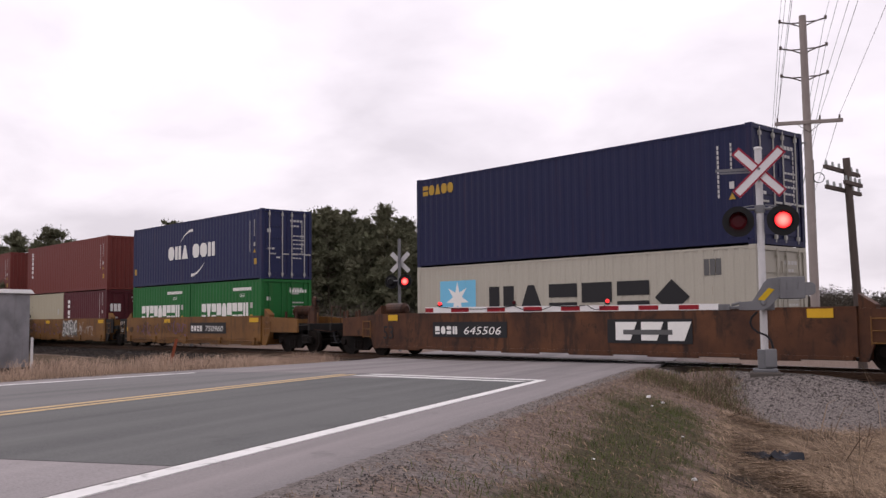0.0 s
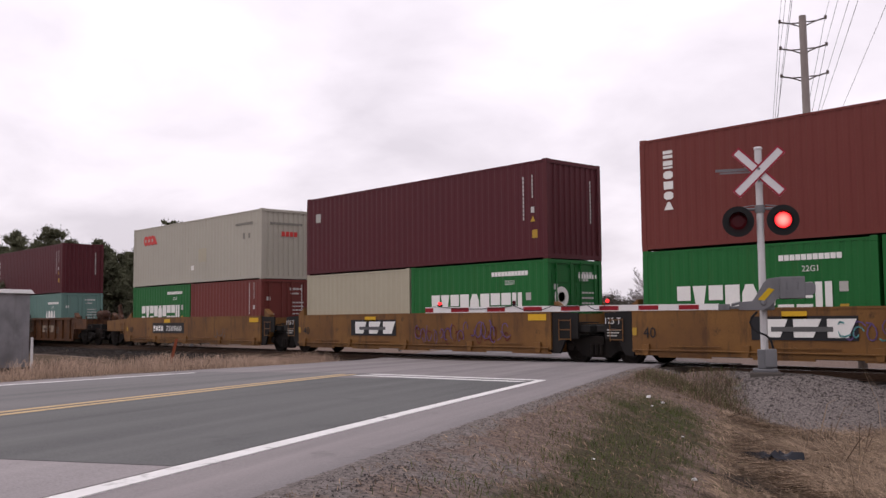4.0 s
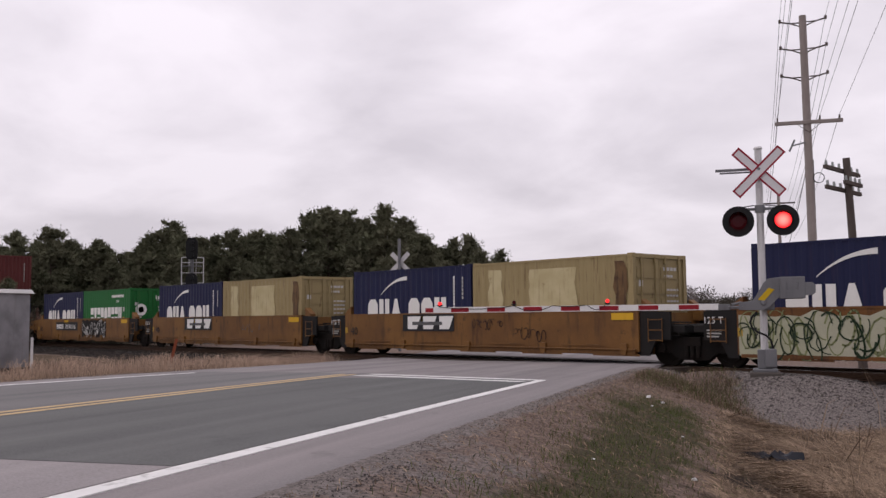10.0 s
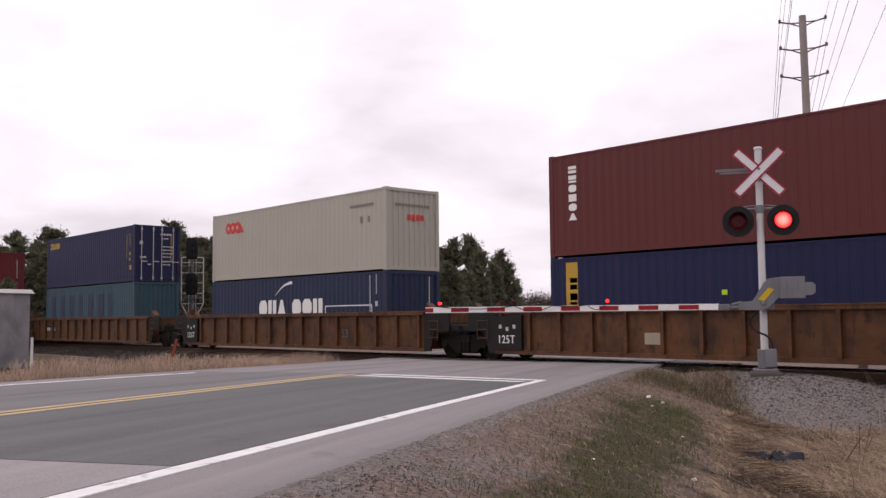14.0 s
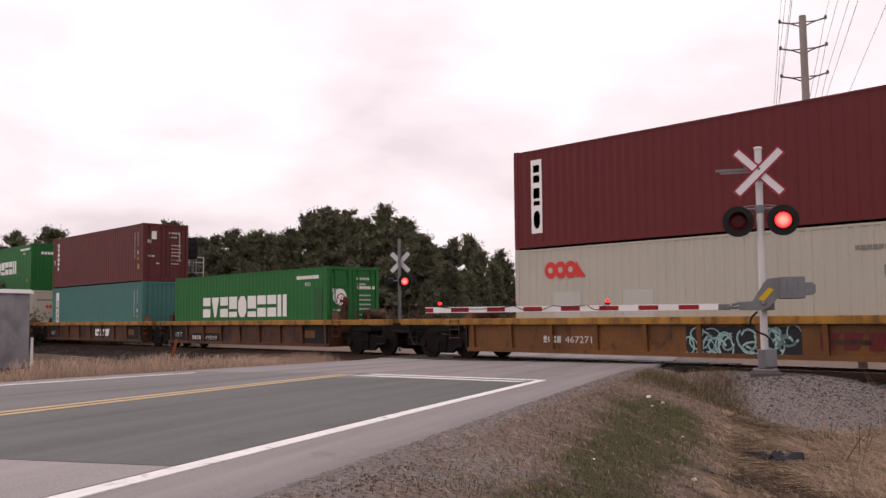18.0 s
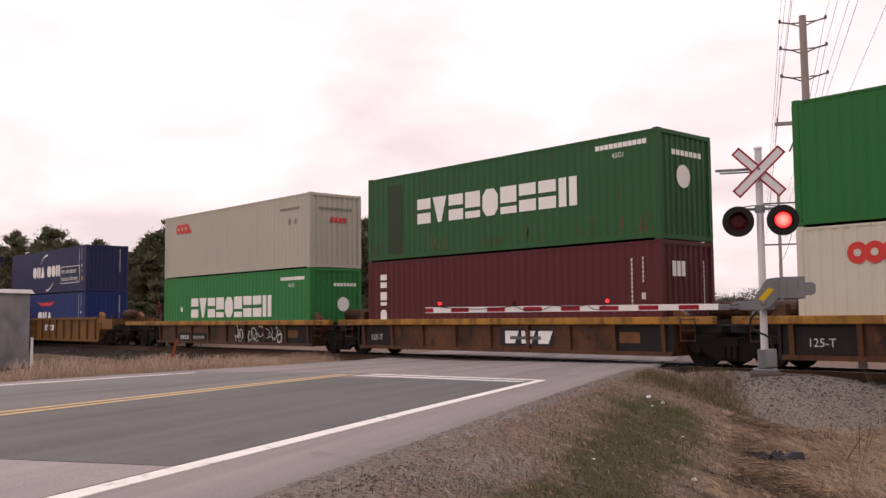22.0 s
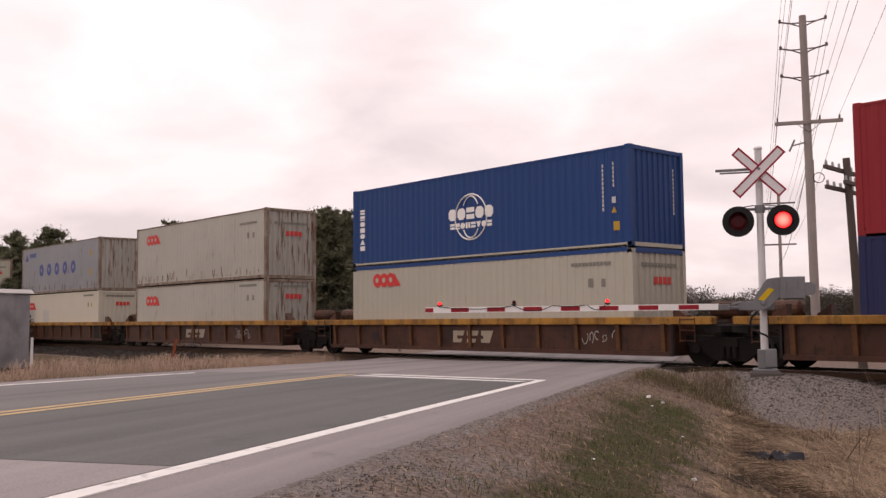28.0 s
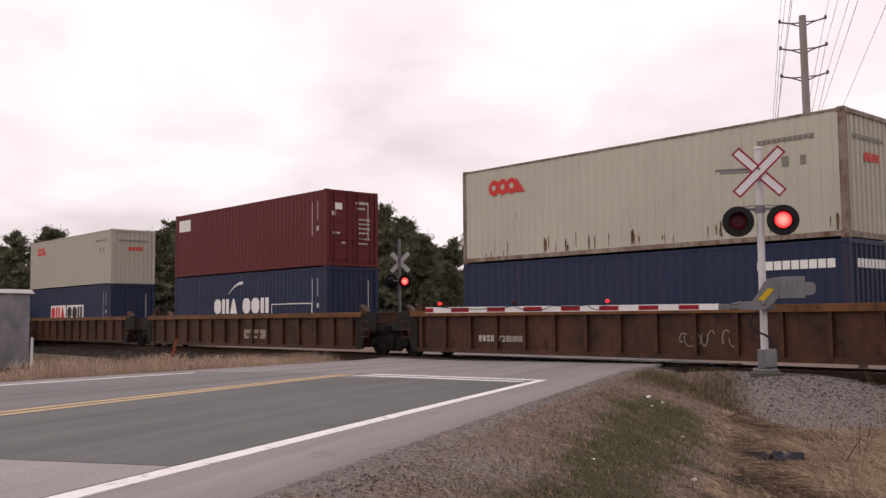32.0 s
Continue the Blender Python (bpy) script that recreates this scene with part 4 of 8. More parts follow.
def wheelset_mesh(bm):
    rod(bm, (0, -0.98, 0), (0, 0.98, 0), 0.075, n=10)
    for s in (-1, 1):
        y = s * 0.7525
        rod(bm, (0, y - 0.065, 0), (0, y + 0.065, 0), WHEEL_R, n=28)
        rod(bm, (0, y - s * 0.04 - 0.016, 0), (0, y - s * 0.04 + 0.016, 0), WHEEL_R + 0.025, n=28)
        rod(bm, (0, y + s * 0.05, 0), (0, y + s * 0.085, 0), 0.36, 0.34, n=20)
        rod(bm, (0, y + s * 0.08, 0), (0, y + s * 0.15, 0), 0.13, n=12)
        for k in range(3):
            a = 2 * math.pi * k / 3
            c = (0.24 * math.cos(a), y + s * 0.086, 0.24 * math.sin(a))
            rod(bm, c, (c[0], c[1] + s * 0.012, c[2]), 0.035, n=6)


def bogie_frame_mesh(bm):
    for s in (-1, 1):
        y0, y1 = s * 0.93, s * 1.07
        y0, y1 = min(y0, y1), max(y0, y1)
        extrude(bm, [(-1.12, 0.36), (-0.66, 0.36), (-0.42, 0.17), (0.42, 0.17), (0.66, 0.36), (1.12, 0.36), (1.12, 0.60), (0.72, 0.66), (0.40, 0.74), (-0.40, 0.74), (-0.72, 0.66), (-1.12, 0.60)], y0, y1)
        for x in (-0.89, 0.89):
            rod(bm, (x, s * 0.94, WHEEL_R), (x, s * 1.15, WHEEL_R), 0.12, n=12)
        for x in (-0.16, 0.0, 0.16):
            rod(bm, (x, s * 1.11, 0.24), (x, s * 1.11, 0.52), 0.065, n=8)
    box(bm, -0.24, 0.24, -1.12, 1.12, 0.52, 0.74)
    box(bm, -0.80, 0.80, -0.62, 0.62, 0.30, 0.62)
    for x in (-0.34, 0.34):
        box(bm, x - 0.05, x + 0.05, -0.86, 0.86, 0.26, 0.42)


def bogie(parent, x):
    b = piece("bogie", shared("bogie", bogie_frame_mesh, "bogie", bevel=0.01), "bogie_steel", parent, (x, 0, 0), label="black cast-steel bogie with two wheelsets")
    for s in (-1, 1):
        w = piece("wheelset", shared("wheelset", wheelset_mesh, "wheelset"), "wheel_steel", b, (s * 0.89, 0, WHEEL_R), label="dark steel wheels on their axle")
        WHEELS[s].append(w)


def brake_wheel(parent, x, y, z, sideways=False):
    bm = bmesh.new()
    ring(bm, (0, 0, 0), (0, 1, 0), 0.27, 0.017)
    for k in range(5):
        a = 2 * math.pi * k / 5
        rod(bm, (0, 0, 0), (0.27 * math.cos(a), 0, 0.27 * math.sin(a)), 0.012, n=5)
    rod(bm, (0, -0.03, 0), (0, 0.12, 0), 0.05, n=8)
    w = part("brake_wheel", bm, "dark_red" if sideways else "bogie_steel", parent, "spoked red hand-brake wheel" if sideways else "spoked dark hand-brake wheel")
    s = 1 if x > 0 else -1
    w.matrix_basis = pose(x, y - 0.2, z) if sideways else pose(x + 0.2 * s, y, z, 0, 0, -90 * s)
    bm = bmesh.new()
    extrude(bm, [(-0.42 * s, 1.05), (0.06 * s, 1.05), (0.06 * s, z - 0.32), (0.12 * s, z - 0.16), (0.13 * s, z + 0.13), (-0.05 * s, z + 0.17), (-0.09 * s, z - 0.14), (-0.16 * s, z - 0.34), (-0.36 * s, z - 0.5)], y - 0.07, y + 0.07)
    h = part("brake_housing", bm, "dark_rust", parent, bevel=0.012)
    h.matrix_basis = pose(x, 0, 0)


def well_car(kind, body, wh, front, rear, group, label, ribs=10, chord="chord_yellow"):
    """One well unit; x forward. front, rear: (length from the middle, 'joint' or 'outer')."""
    root = thing("well_car", pose(0, 0, 0), label, "railway car", group)
    bot, top = {"smooth": (0.24, 1.44), "ribbed": (0.20, 1.50), "low": (0.26, 1.25)}[kind]
    outer = 1.40 if kind != "low" else 1.42
    root["face"] = {"smooth": -1.413, "ribbed": -1.302, "low": -1.302}[kind]
    # the two long sides of the well
    for s in (-1, 1):
        bm = bmesh.new()
        y = s * outer

        def slab(x0, x1, d0, d1, z0, z1):
            a, b = sorted((y - s * d0, y - s * d1))
            box(bm, x0, x1, a, b, z0, z1)

        if kind == "smooth":
            slab(-wh, wh, 0.0, 0.07, bot + 0.12, top - 0.005)
            slab(-wh + 0.1, wh - 0.1, -0.03, 0.10, bot + 0.05, bot + 0.13)
            slab(-wh, wh, -0.012, 0.12, top - 0.05, top)
            x = -wh + 0.8
            while x < wh - 1.4:
                slab(x, x + 1.5, -0.015, 0.03, bot, bot + 0.055)
                x += 2.6
        elif kind == "ribbed":
            slab(-wh, wh, 0.10, 0.15, bot + 0.1, top - 0.1)
            slab(-wh, wh, 0.0, 0.19, top - 0.12, top)
            slab(-wh, wh, 0.03, 0.19, bot, bot + 0.12)
        else:
            slab(-wh, wh, 0.12, 0.17, bot + 0.08, top - 0.2)
            slab(-wh, wh, 0.06, 0.2, bot, bot + 0.11)
        part("well_side", bm, body, root)
        if kind == "low":
            bm = bmesh.new()
            y0, y1 = sorted((s * outer, s * (outer - 0.22)))
            box(bm, -rear[0] + 0.25, front[0] - 0.25, y0, y1, top - 0.19, top)
            part("top_chord", bm, chord, root, "yellow painted top chord, chipped and rusty", bevel=0.012)
        elif kind == "ribbed":
            bm = bmesh.new()
            y0, y1 = sorted((s * (outer + 0.01), s * (outer - 0.1)))
            box(bm, -wh - 0.3, wh + 0.3, y0, y1, top - (0.035 if chord == body else 0.17), top + 0.01)
            part("top_chord", bm, chord, root, bevel=0.006)
        if kind != "smooth":
            def rib_mesh(bm):
                if kind == "ribbed":
                    box(bm, -0.05, 0.05, -outer, -outer + 0.12, bot + 0.11, top - 0.11)
                else:
                    v = box(bm, -0.06, 0.06, -outer + 0.02, -outer + 0.14, bot + 0.1, top - 0.18)
                    for i in (0, 1):
                        v[i].co.y += 0.05
            me = shared(("rib", kind), rib_mesh, "rib")
            for i in range(ribs):
                x = -wh + 0.25 + (2 * wh - 0.5) * i / (ribs - 1)
                piece("rib", me, "rusty_yellow" if body == "rust_maroon" else body, root, (x, 0, 0), (0, 0, 0 if s < 0 else 180))
    bm = bmesh.new()
    box(bm, -wh, wh, -1.25, 1.25, 0.27, 0.34)
    part("well_floor", bm, "end_black", root)
    for s, (ln, how) in ((1, front), (-1, rear)):
        # bulkhead and the deck over the bogie
        bm = bmesh.new()
        x0, x1 = sorted((s * wh, s * (wh + 0.08)))
        box(bm, x0, x1, -outer + 0.08, outer - 0.08, 0.3, top - 0.08)
        part("end_bulkhead", bm, body, root)
        tx = ln if how == "joint" else ln - 1.95
        bm = bmesh.new()
        near = wh + 0.05
        ext = ln - 0.12 if how == "joint" else ln - 0.48
        x0, x1 = sorted((s * near, s * ext))
        box(bm, x0, x1, -0.42, 0.42, 0.76, 1.06)
        a, b = sorted((s * near, s * (tx - 0.2)))
        box(bm, a, b, -0.85, 0.85, 0.50, 0.78)
        a, b = sorted((s * (tx - 0.55), s * min(tx + 0.55, ext)))
        box(bm, a, b, -1.25, 1.25, 0.86, 1.04)
        if how == "outer":
            a, b = sorted((s * (ext - 0.14), s * ext))
            box(bm, a, b, -1.36, 1.36, 0.86, 1.12)
        part("end_platform", bm, "end_black", root, bevel=0.01)
        # side plate that steps up over the wheels
        zlow, zup = bot + 0.02, (0.78 if front[1] != rear[1] else 0.68) if kind == "smooth" else 0.86
        span = max(0.5, min(tx - 1.25 - wh, 0.9)) if how == "joint" else max(0.35, min(tx - 1.35 - wh, 0.9))
        reach = ext - (0.85 if how == "outer" else 0.35)
        for q in (-1, 1):
            bm = bmesh.new()
            pts = [(wh, zlow), (wh + span * 0.55, zlow), (wh + span, zup), (reach, zup), (reach, top - (0.14 if how == "outer" else 0.06)), (wh, top - 0.03)]
            if kind == "low":
                pts = [(wh, zlow), (wh + 0.06, zlow), (wh + 0.06, top - 0.19), (wh, top - 0.19)]
            pts = [(s * px, pz) for px, pz in pts]
            y0, y1 = sorted((q * (outer - 0.05), q * (outer - 0.12)))
            extrude(bm, pts, y0, y1)
            part("end_side_plate", bm, body if (how == "outer" and kind != "low") else "end_black", root)
        if how == "outer" or s > 0:
            bogie(root, s * tx)
        if how == "joint" and s > 0:
            bm = bmesh.new()
            rod(bm, (ln, 0, 0.72), (ln, 0, 1.12), 0.3, n=14)
            part("joint_casting", bm, "end_black", root)
        # ladder by the end of the well
        bm = bmesh.new()
        xa, xb = s * (wh + 0.3), s * (wh + 0.72)
        for x in (xa, xb):
            rod(bm, (x, -outer - 0.005, 0.62), (x, -outer - 0.005, 1.22), 0.014, n=5)
        for z in (0.66, 0.92, 1.18):
            rod(bm, (xa, -outer - 0.005, z), (xb, -outer - 0.005, z), 0.014, n=5)
        part("ladder", bm, "brown_steel" if kind != "smooth" else "rail_yellow", root)
        # guides that steer a container into the well
        for y in (-1.08, 1.08):
            bm = bmesh.new()
            a, b = sorted((s * (wh - 0.05), s * (wh + 0.32)))
            v = box(bm, a, b, y - 0.12, y + 0.12, top - 0.3, top + 0.28)
            for i in (4, 5, 6, 7):
                if abs(v[i].co.x) > wh + 0.1:
                    v[i].co.z -= 0.24
            part("container_guide", bm, body, root, bevel=0.008)
        # air reservoir and pipe on the deck
        if how == "outer" or kind == "low":
            bm = bmesh.new()
            c = s * (wh + 0.75)
            rod(bm, (c - 0.45, 0.15, top + 0.16), (c + 0.45, 0.15, top + 0.16), 0.23, n=14)
            rod(bm, (c - 0.55, 0.15, top + 0.16), (c - 0.45, 0.15, top + 0.16), 0.12, 0.23, n=14)
            rod(bm, (c + 0.45, 0.15, top + 0.16), (c + 0.55, 0.15, top + 0.16), 0.23, 0.12, n=14)
            box(bm, c - 0.3, c - 0.2, -0.1, 0.4, top - 0.15, top)
            box(bm, c + 0.2, c + 0.3, -0.1, 0.4, top - 0.15, top)
            part("air_reservoir", bm, "dark_rust", root, "rusty cylindrical air tank")
        bm = bmesh.new()
        rod(bm, (s * (wh + 0.2), -0.55, 1.12), (s * (ext - 0.3), -0.5, 1.10), 0.02, n=5)
        rod(bm, (s * (wh + 0.2), -0.8, 1.06), (s * (ext - 0.5), -0.7, 1.10), 0.015, n=5)
        part("brake_pipe", bm, "end_black", root)
        if how == "outer":
            bm = bmesh.new()
            a, b = sorted((s * ext, s * (ln + 0.02)))
            box(bm, a, b, -0.11, 0.11, 0.70, 0.94)
            rod(bm, (s * (ln - 0.18), 0, 0.62), (s * (ln - 0.18), 0, 1.0), 0.13, n=8)
            part("coupler", bm, "bogie_steel", root, bevel=0.01)
            bm = bmesh.new()
            pts = [(s * (ext), -0.3, 0.82), (s * (ext + 0.2), -0.34, 0.5), (s * (ext + 0.4), -0.36, 0.36), (s * (ext + 0.68), -0.36, 0.44)]
            tube(bm, pts, 0.03)
            part("air_hose", bm, "cable_black", root)
            bm = bmesh.new()
            x = s * (ext - 0.08)
            for y in (-1.3, -0.9):
                rod(bm, (x, y, 1.1), (x, y, 1.1 + 0.62), 0.016, n=5)
            rod(bm, (x, -1.3, 1.72), (x, -0.9, 1.72), 0.016, n=5)
            part("hand_rail", bm, "dark_rust", root)
            for dx, y in ((0.95, -1.28), (1.65, -1.28), (0.5, 1.25), (1.3, 1.25)):
                bm = bmesh.new()
                box(bm, x - s * dx - 0.035, x - s * dx + 0.035, y - 0.03, y + 0.03, 1.02, 1.58)
                part("stanchion", bm, "dark_rust", root)
            bm = bmesh.new()
            tube(bm, [(x + 0.05 * s, -1.25, 0.92), (x + 0.12 * s, -0.9, 0.86), (x + 0.12 * s, -0.4, 0.80), (x + 0.2 * s, -0.1, 0.86)], 0.014)
            part("uncoupling_lever", bm, "dark_rust", root)
            for q in (-0.22, 0.2):
                bm = bmesh.new()
                tube(bm, [(x + 0.1 * s, q, 0.80), (x + 0.2 * s, q * 1.3, 0.48), (x + 0.34 * s, q * 1.5, 0.34), (x + 0.46 * s, q * 1.2, 0.52)], 0.022)
                part("hanging_hose", bm, "cable_black", root)
            bm = bmesh.new()
            for z in (0.42, 0.66):
                rod(bm, (x - 0.02 * s, -1.34, z), (x - 0.45 * s, -1.34, z), 0.015, n=5)
            for dx in (0.02, 0.45):
                rod(bm, (x - dx * s, -1.34, 0.42), (x - dx * s, -1.34, 0.9), 0.015, n=5)
            part("step", bm, "end_black", root)
            if kind != "ribbed" and front[1] != rear[1]:
                if kind == "low":
                    brake_wheel(root, s * (wh + 0.45), -0.95, 1.93, True)
                else:
                    brake_wheel(root, s * (ext - 0.75), -0.62, 1.98)
    return root


def side_ledge(root):
    """The narrow shelf, its brackets and the short bars above it on a yellow car's side."""
    f = root["face"]
    bm = bmesh.new()
    box(bm, -6.3, 6.3, f - 0.075, f, 0.40, 0.43)
    part("side_ledge", bm, "rail_yellow", root, bevel=0.004)
    me = shared("ledge_bracket", lambda bm: extrude(bm, [(-0.07, 0.28), (0.07, 0.28), (0.11, 0.46), (0.11, 0.56), (-0.11, 0.56), (-0.11, 0.46)], -1.475, -1.413), "ledge_bracket")
    for x in (-5.9, -3.1, 0.0, 3.1, 5.9):
        piece("ledge_bracket", me, "rail_yellow", root, (x, 0, 0))
    bar = shared("ledge_bar", lambda bm: box(bm, -0.75, 0.75, -1.435, -1.413, 0.50, 0.53), "ledge_bar")
    for x in (-4.5, -1.6, 1.6, 4.5):
        piece("ledge_bar", bar, "rail_yellow", root, (x, 0, 0))


def car_panel(root, x, z, w, h, colour):
    """A painted or stencilled rectangle on a car's near side."""
    bm = bmesh.new()
    f = root["face"]
    box(bm, x, x + w, f - 0.006, f - 0.002, z, z + h)
    return part("painted_panel", bm, colour, root)


def logo_plate(root, x, z, w=1.75, h=0.42, plate="mark_black", ink="mark_white"):
    """Three leaning blocks with a grey bar across, on a dark plate."""
    if plate:
        car_panel(root, x, z, w, h, plate)
    p = w / 3.2
    f = root["face"]
    for i in range(3):
        a = x + 0.06 * w + i * p
        ln = 0.16 * h
        bm = bmesh.new()
        extrude(bm, [(a + 0.14 * p, z + 0.12 * h), (a + p * 0.72, z + 0.12 * h), (a + p * 0.86 + ln, z + 0.88 * h), (a + 0.02 * p + ln, z + 0.88 * h)], f - 0.011, f - 0.008)
        part("emblem_block", bm, ink, root)
    bm = bmesh.new()
    box(bm, x + 0.2 * w, x + 0.78 * w, f - 0.016, f - 0.013, z + 0.36 * h, z + 0.56 * h)
    part("emblem_bar", bm, "mark_dark" if plate else "dark_rust", root)


def number_plate_bars(root, x, z, digits, size=0.30, plate="mark_black", ink="mark_white", shear=0.2, wide=1.0):
    """The car's stencil: four plain blocks for the owner's mark, then its number."""
    w = size * 5.6 * wide
    if plate:
        car_panel(root, x - 0.12, z - 0.09, w + 0.24, size + 0.13, plate)
    bm = bmesh.new()
    glyph_blocks(bm, 4, x, z, size * 2.0 * wide, size * 0.72, root["face"] - 0.0115, gap=0.26, seed=4)
    tagged(part("owner_mark", bm, ink, root), kind="stuff")
    piece("lettering", word_mesh(digits, size, shear), ink, root, (x + size * 2.35 * wide, root["face"] - 0.010, z)).scale = (wide, 1, 1)


def graffiti(root, x0, x1, z0, z1, inks, seed, strokes=30, width=0.05, ground_ink=None, curved=False):
    """Loose sprayed strokes on a car's side."""
    rnd = random.Random(seed)
    if ground_ink:
        bm = bmesh.new()
        n = 14
        up = [(x0 + (x1 - x0) * i / n, z1 - rnd.uniform(0, 0.14) * (z1 - z0)) for i in range(n + 1)]
        dn = [(x0 + (x1 - x0) * i / n, z0 + rnd.uniform(0, 0.14) * (z1 - z0)) for i in range(n + 1)]
        extrude(bm, dn + up[::-1], root["face"] - 0.0055, root["face"] - 0.002)
        part("sprayed_patch", bm, ground_ink, root)
    ch = z1 - z0

    def stroke(bm, pts, wd, yy):
        for p, q in zip(pts, pts[1:]):
            dx, dz = q[0] - p[0], q[1] - p[1]
            ln = math.hypot(dx, dz)
            if ln < 0.005:
                continue
            nx, nz, ex, ez = -dz / ln * wd / 2, dx / ln * wd / 2, dx / ln * wd * 0.35, dz / ln * wd * 0.35
            quad = [(p[0] + nx - ex, p[1] + nz - ez), (p[0] - nx - ex, p[1] - nz - ez), (q[0] - nx + ex, q[1] - nz + ez), (q[0] + nx + ex, q[1] + nz + ez)]
            bm.faces.new([bm.verts.new((min(max(u, x0), x1), yy, min(max(v, z0), z1))) for u, v in quad])

    for k, ink in enumerate(inks):
        bm = bmesh.new()
        yy = root["face"] - 0.008 - 0.010 * k
        if ground_ink:
            # big slanting letter forms, outlined
            cells = max(3, round((x1 - x0) / 0.5))
            cw = (x1 - x0) / cells
            for c in range(cells):
                for _ in range(max(1, round(strokes / len(inks) / cells / 2))):
                    cx, cz = x0 + (c + rnd.uniform(0.1, 0.9)) * cw, z0 + ch * rnd.uniform(0.25, 0.75)
                    w, h, sl = cw * rnd.uniform(0.25, 0.6), ch * rnd.uniform(0.18, 0.42), rnd.uniform(-0.3, 0.3)
                    yy -= 0.0001
                    if curved:
                        a0, sweep = rnd.uniform(0, 2 * math.pi), rnd.uniform(2.2, 6.3)
                        pts = [(cx + w * math.cos(a) + sl * h * math.sin(a), cz + h * math.sin(a)) for a in [a0 + sweep * q / 9 for q in range(10)]]
                        stroke(bm, pts, width * rnd.uniform(0.5, 1.2), yy)
                        continue
                    pts = [(cx + w * math.cos(a) + sl * h * math.sin(a), cz + h * math.sin(a)) for a in sorted(rnd.uniform(0, 2 * math.pi) for _ in range(rnd.randint(3, 5)))]
                    stroke(bm, pts + pts[:1], width * rnd.uniform(0.5, 1.2), yy)
        else:
            # a hasty tag in looping script
            cells = max(3, round((x1 - x0) / (ch * 0.36)))
            cw = (x1 - x0) / cells
            for c in range(cells):
                if rnd.random() < 0.2:
                    continue
                cx, cz = x0 + (c + 0.5) * cw, z0 + ch * rnd.uniform(0.35, 0.65)
                w, h = cw * rnd.uniform(0.3, 0.6), ch * rnd.uniform(0.14, 0.36)
                a, da = rnd.uniform(0, 6.28), rnd.choice((-1, 1)) * rnd.uniform(0.45, 0.75)
                pts = []
                for q in range(rnd.randint(5, 12)):
                    pts.append((cx + w * (math.cos(a) + 0.12 * (q - 5)), cz + h * math.sin(a * rnd.choice((1.0, 1.0, 1.05)))))
                    a += da
                yy -= 0.0001
                stroke(bm, pts, width * rnd.uniform(0.5, 0.9), yy)
        tagged(part("graffiti", bm, ink, root), kind="stuff")


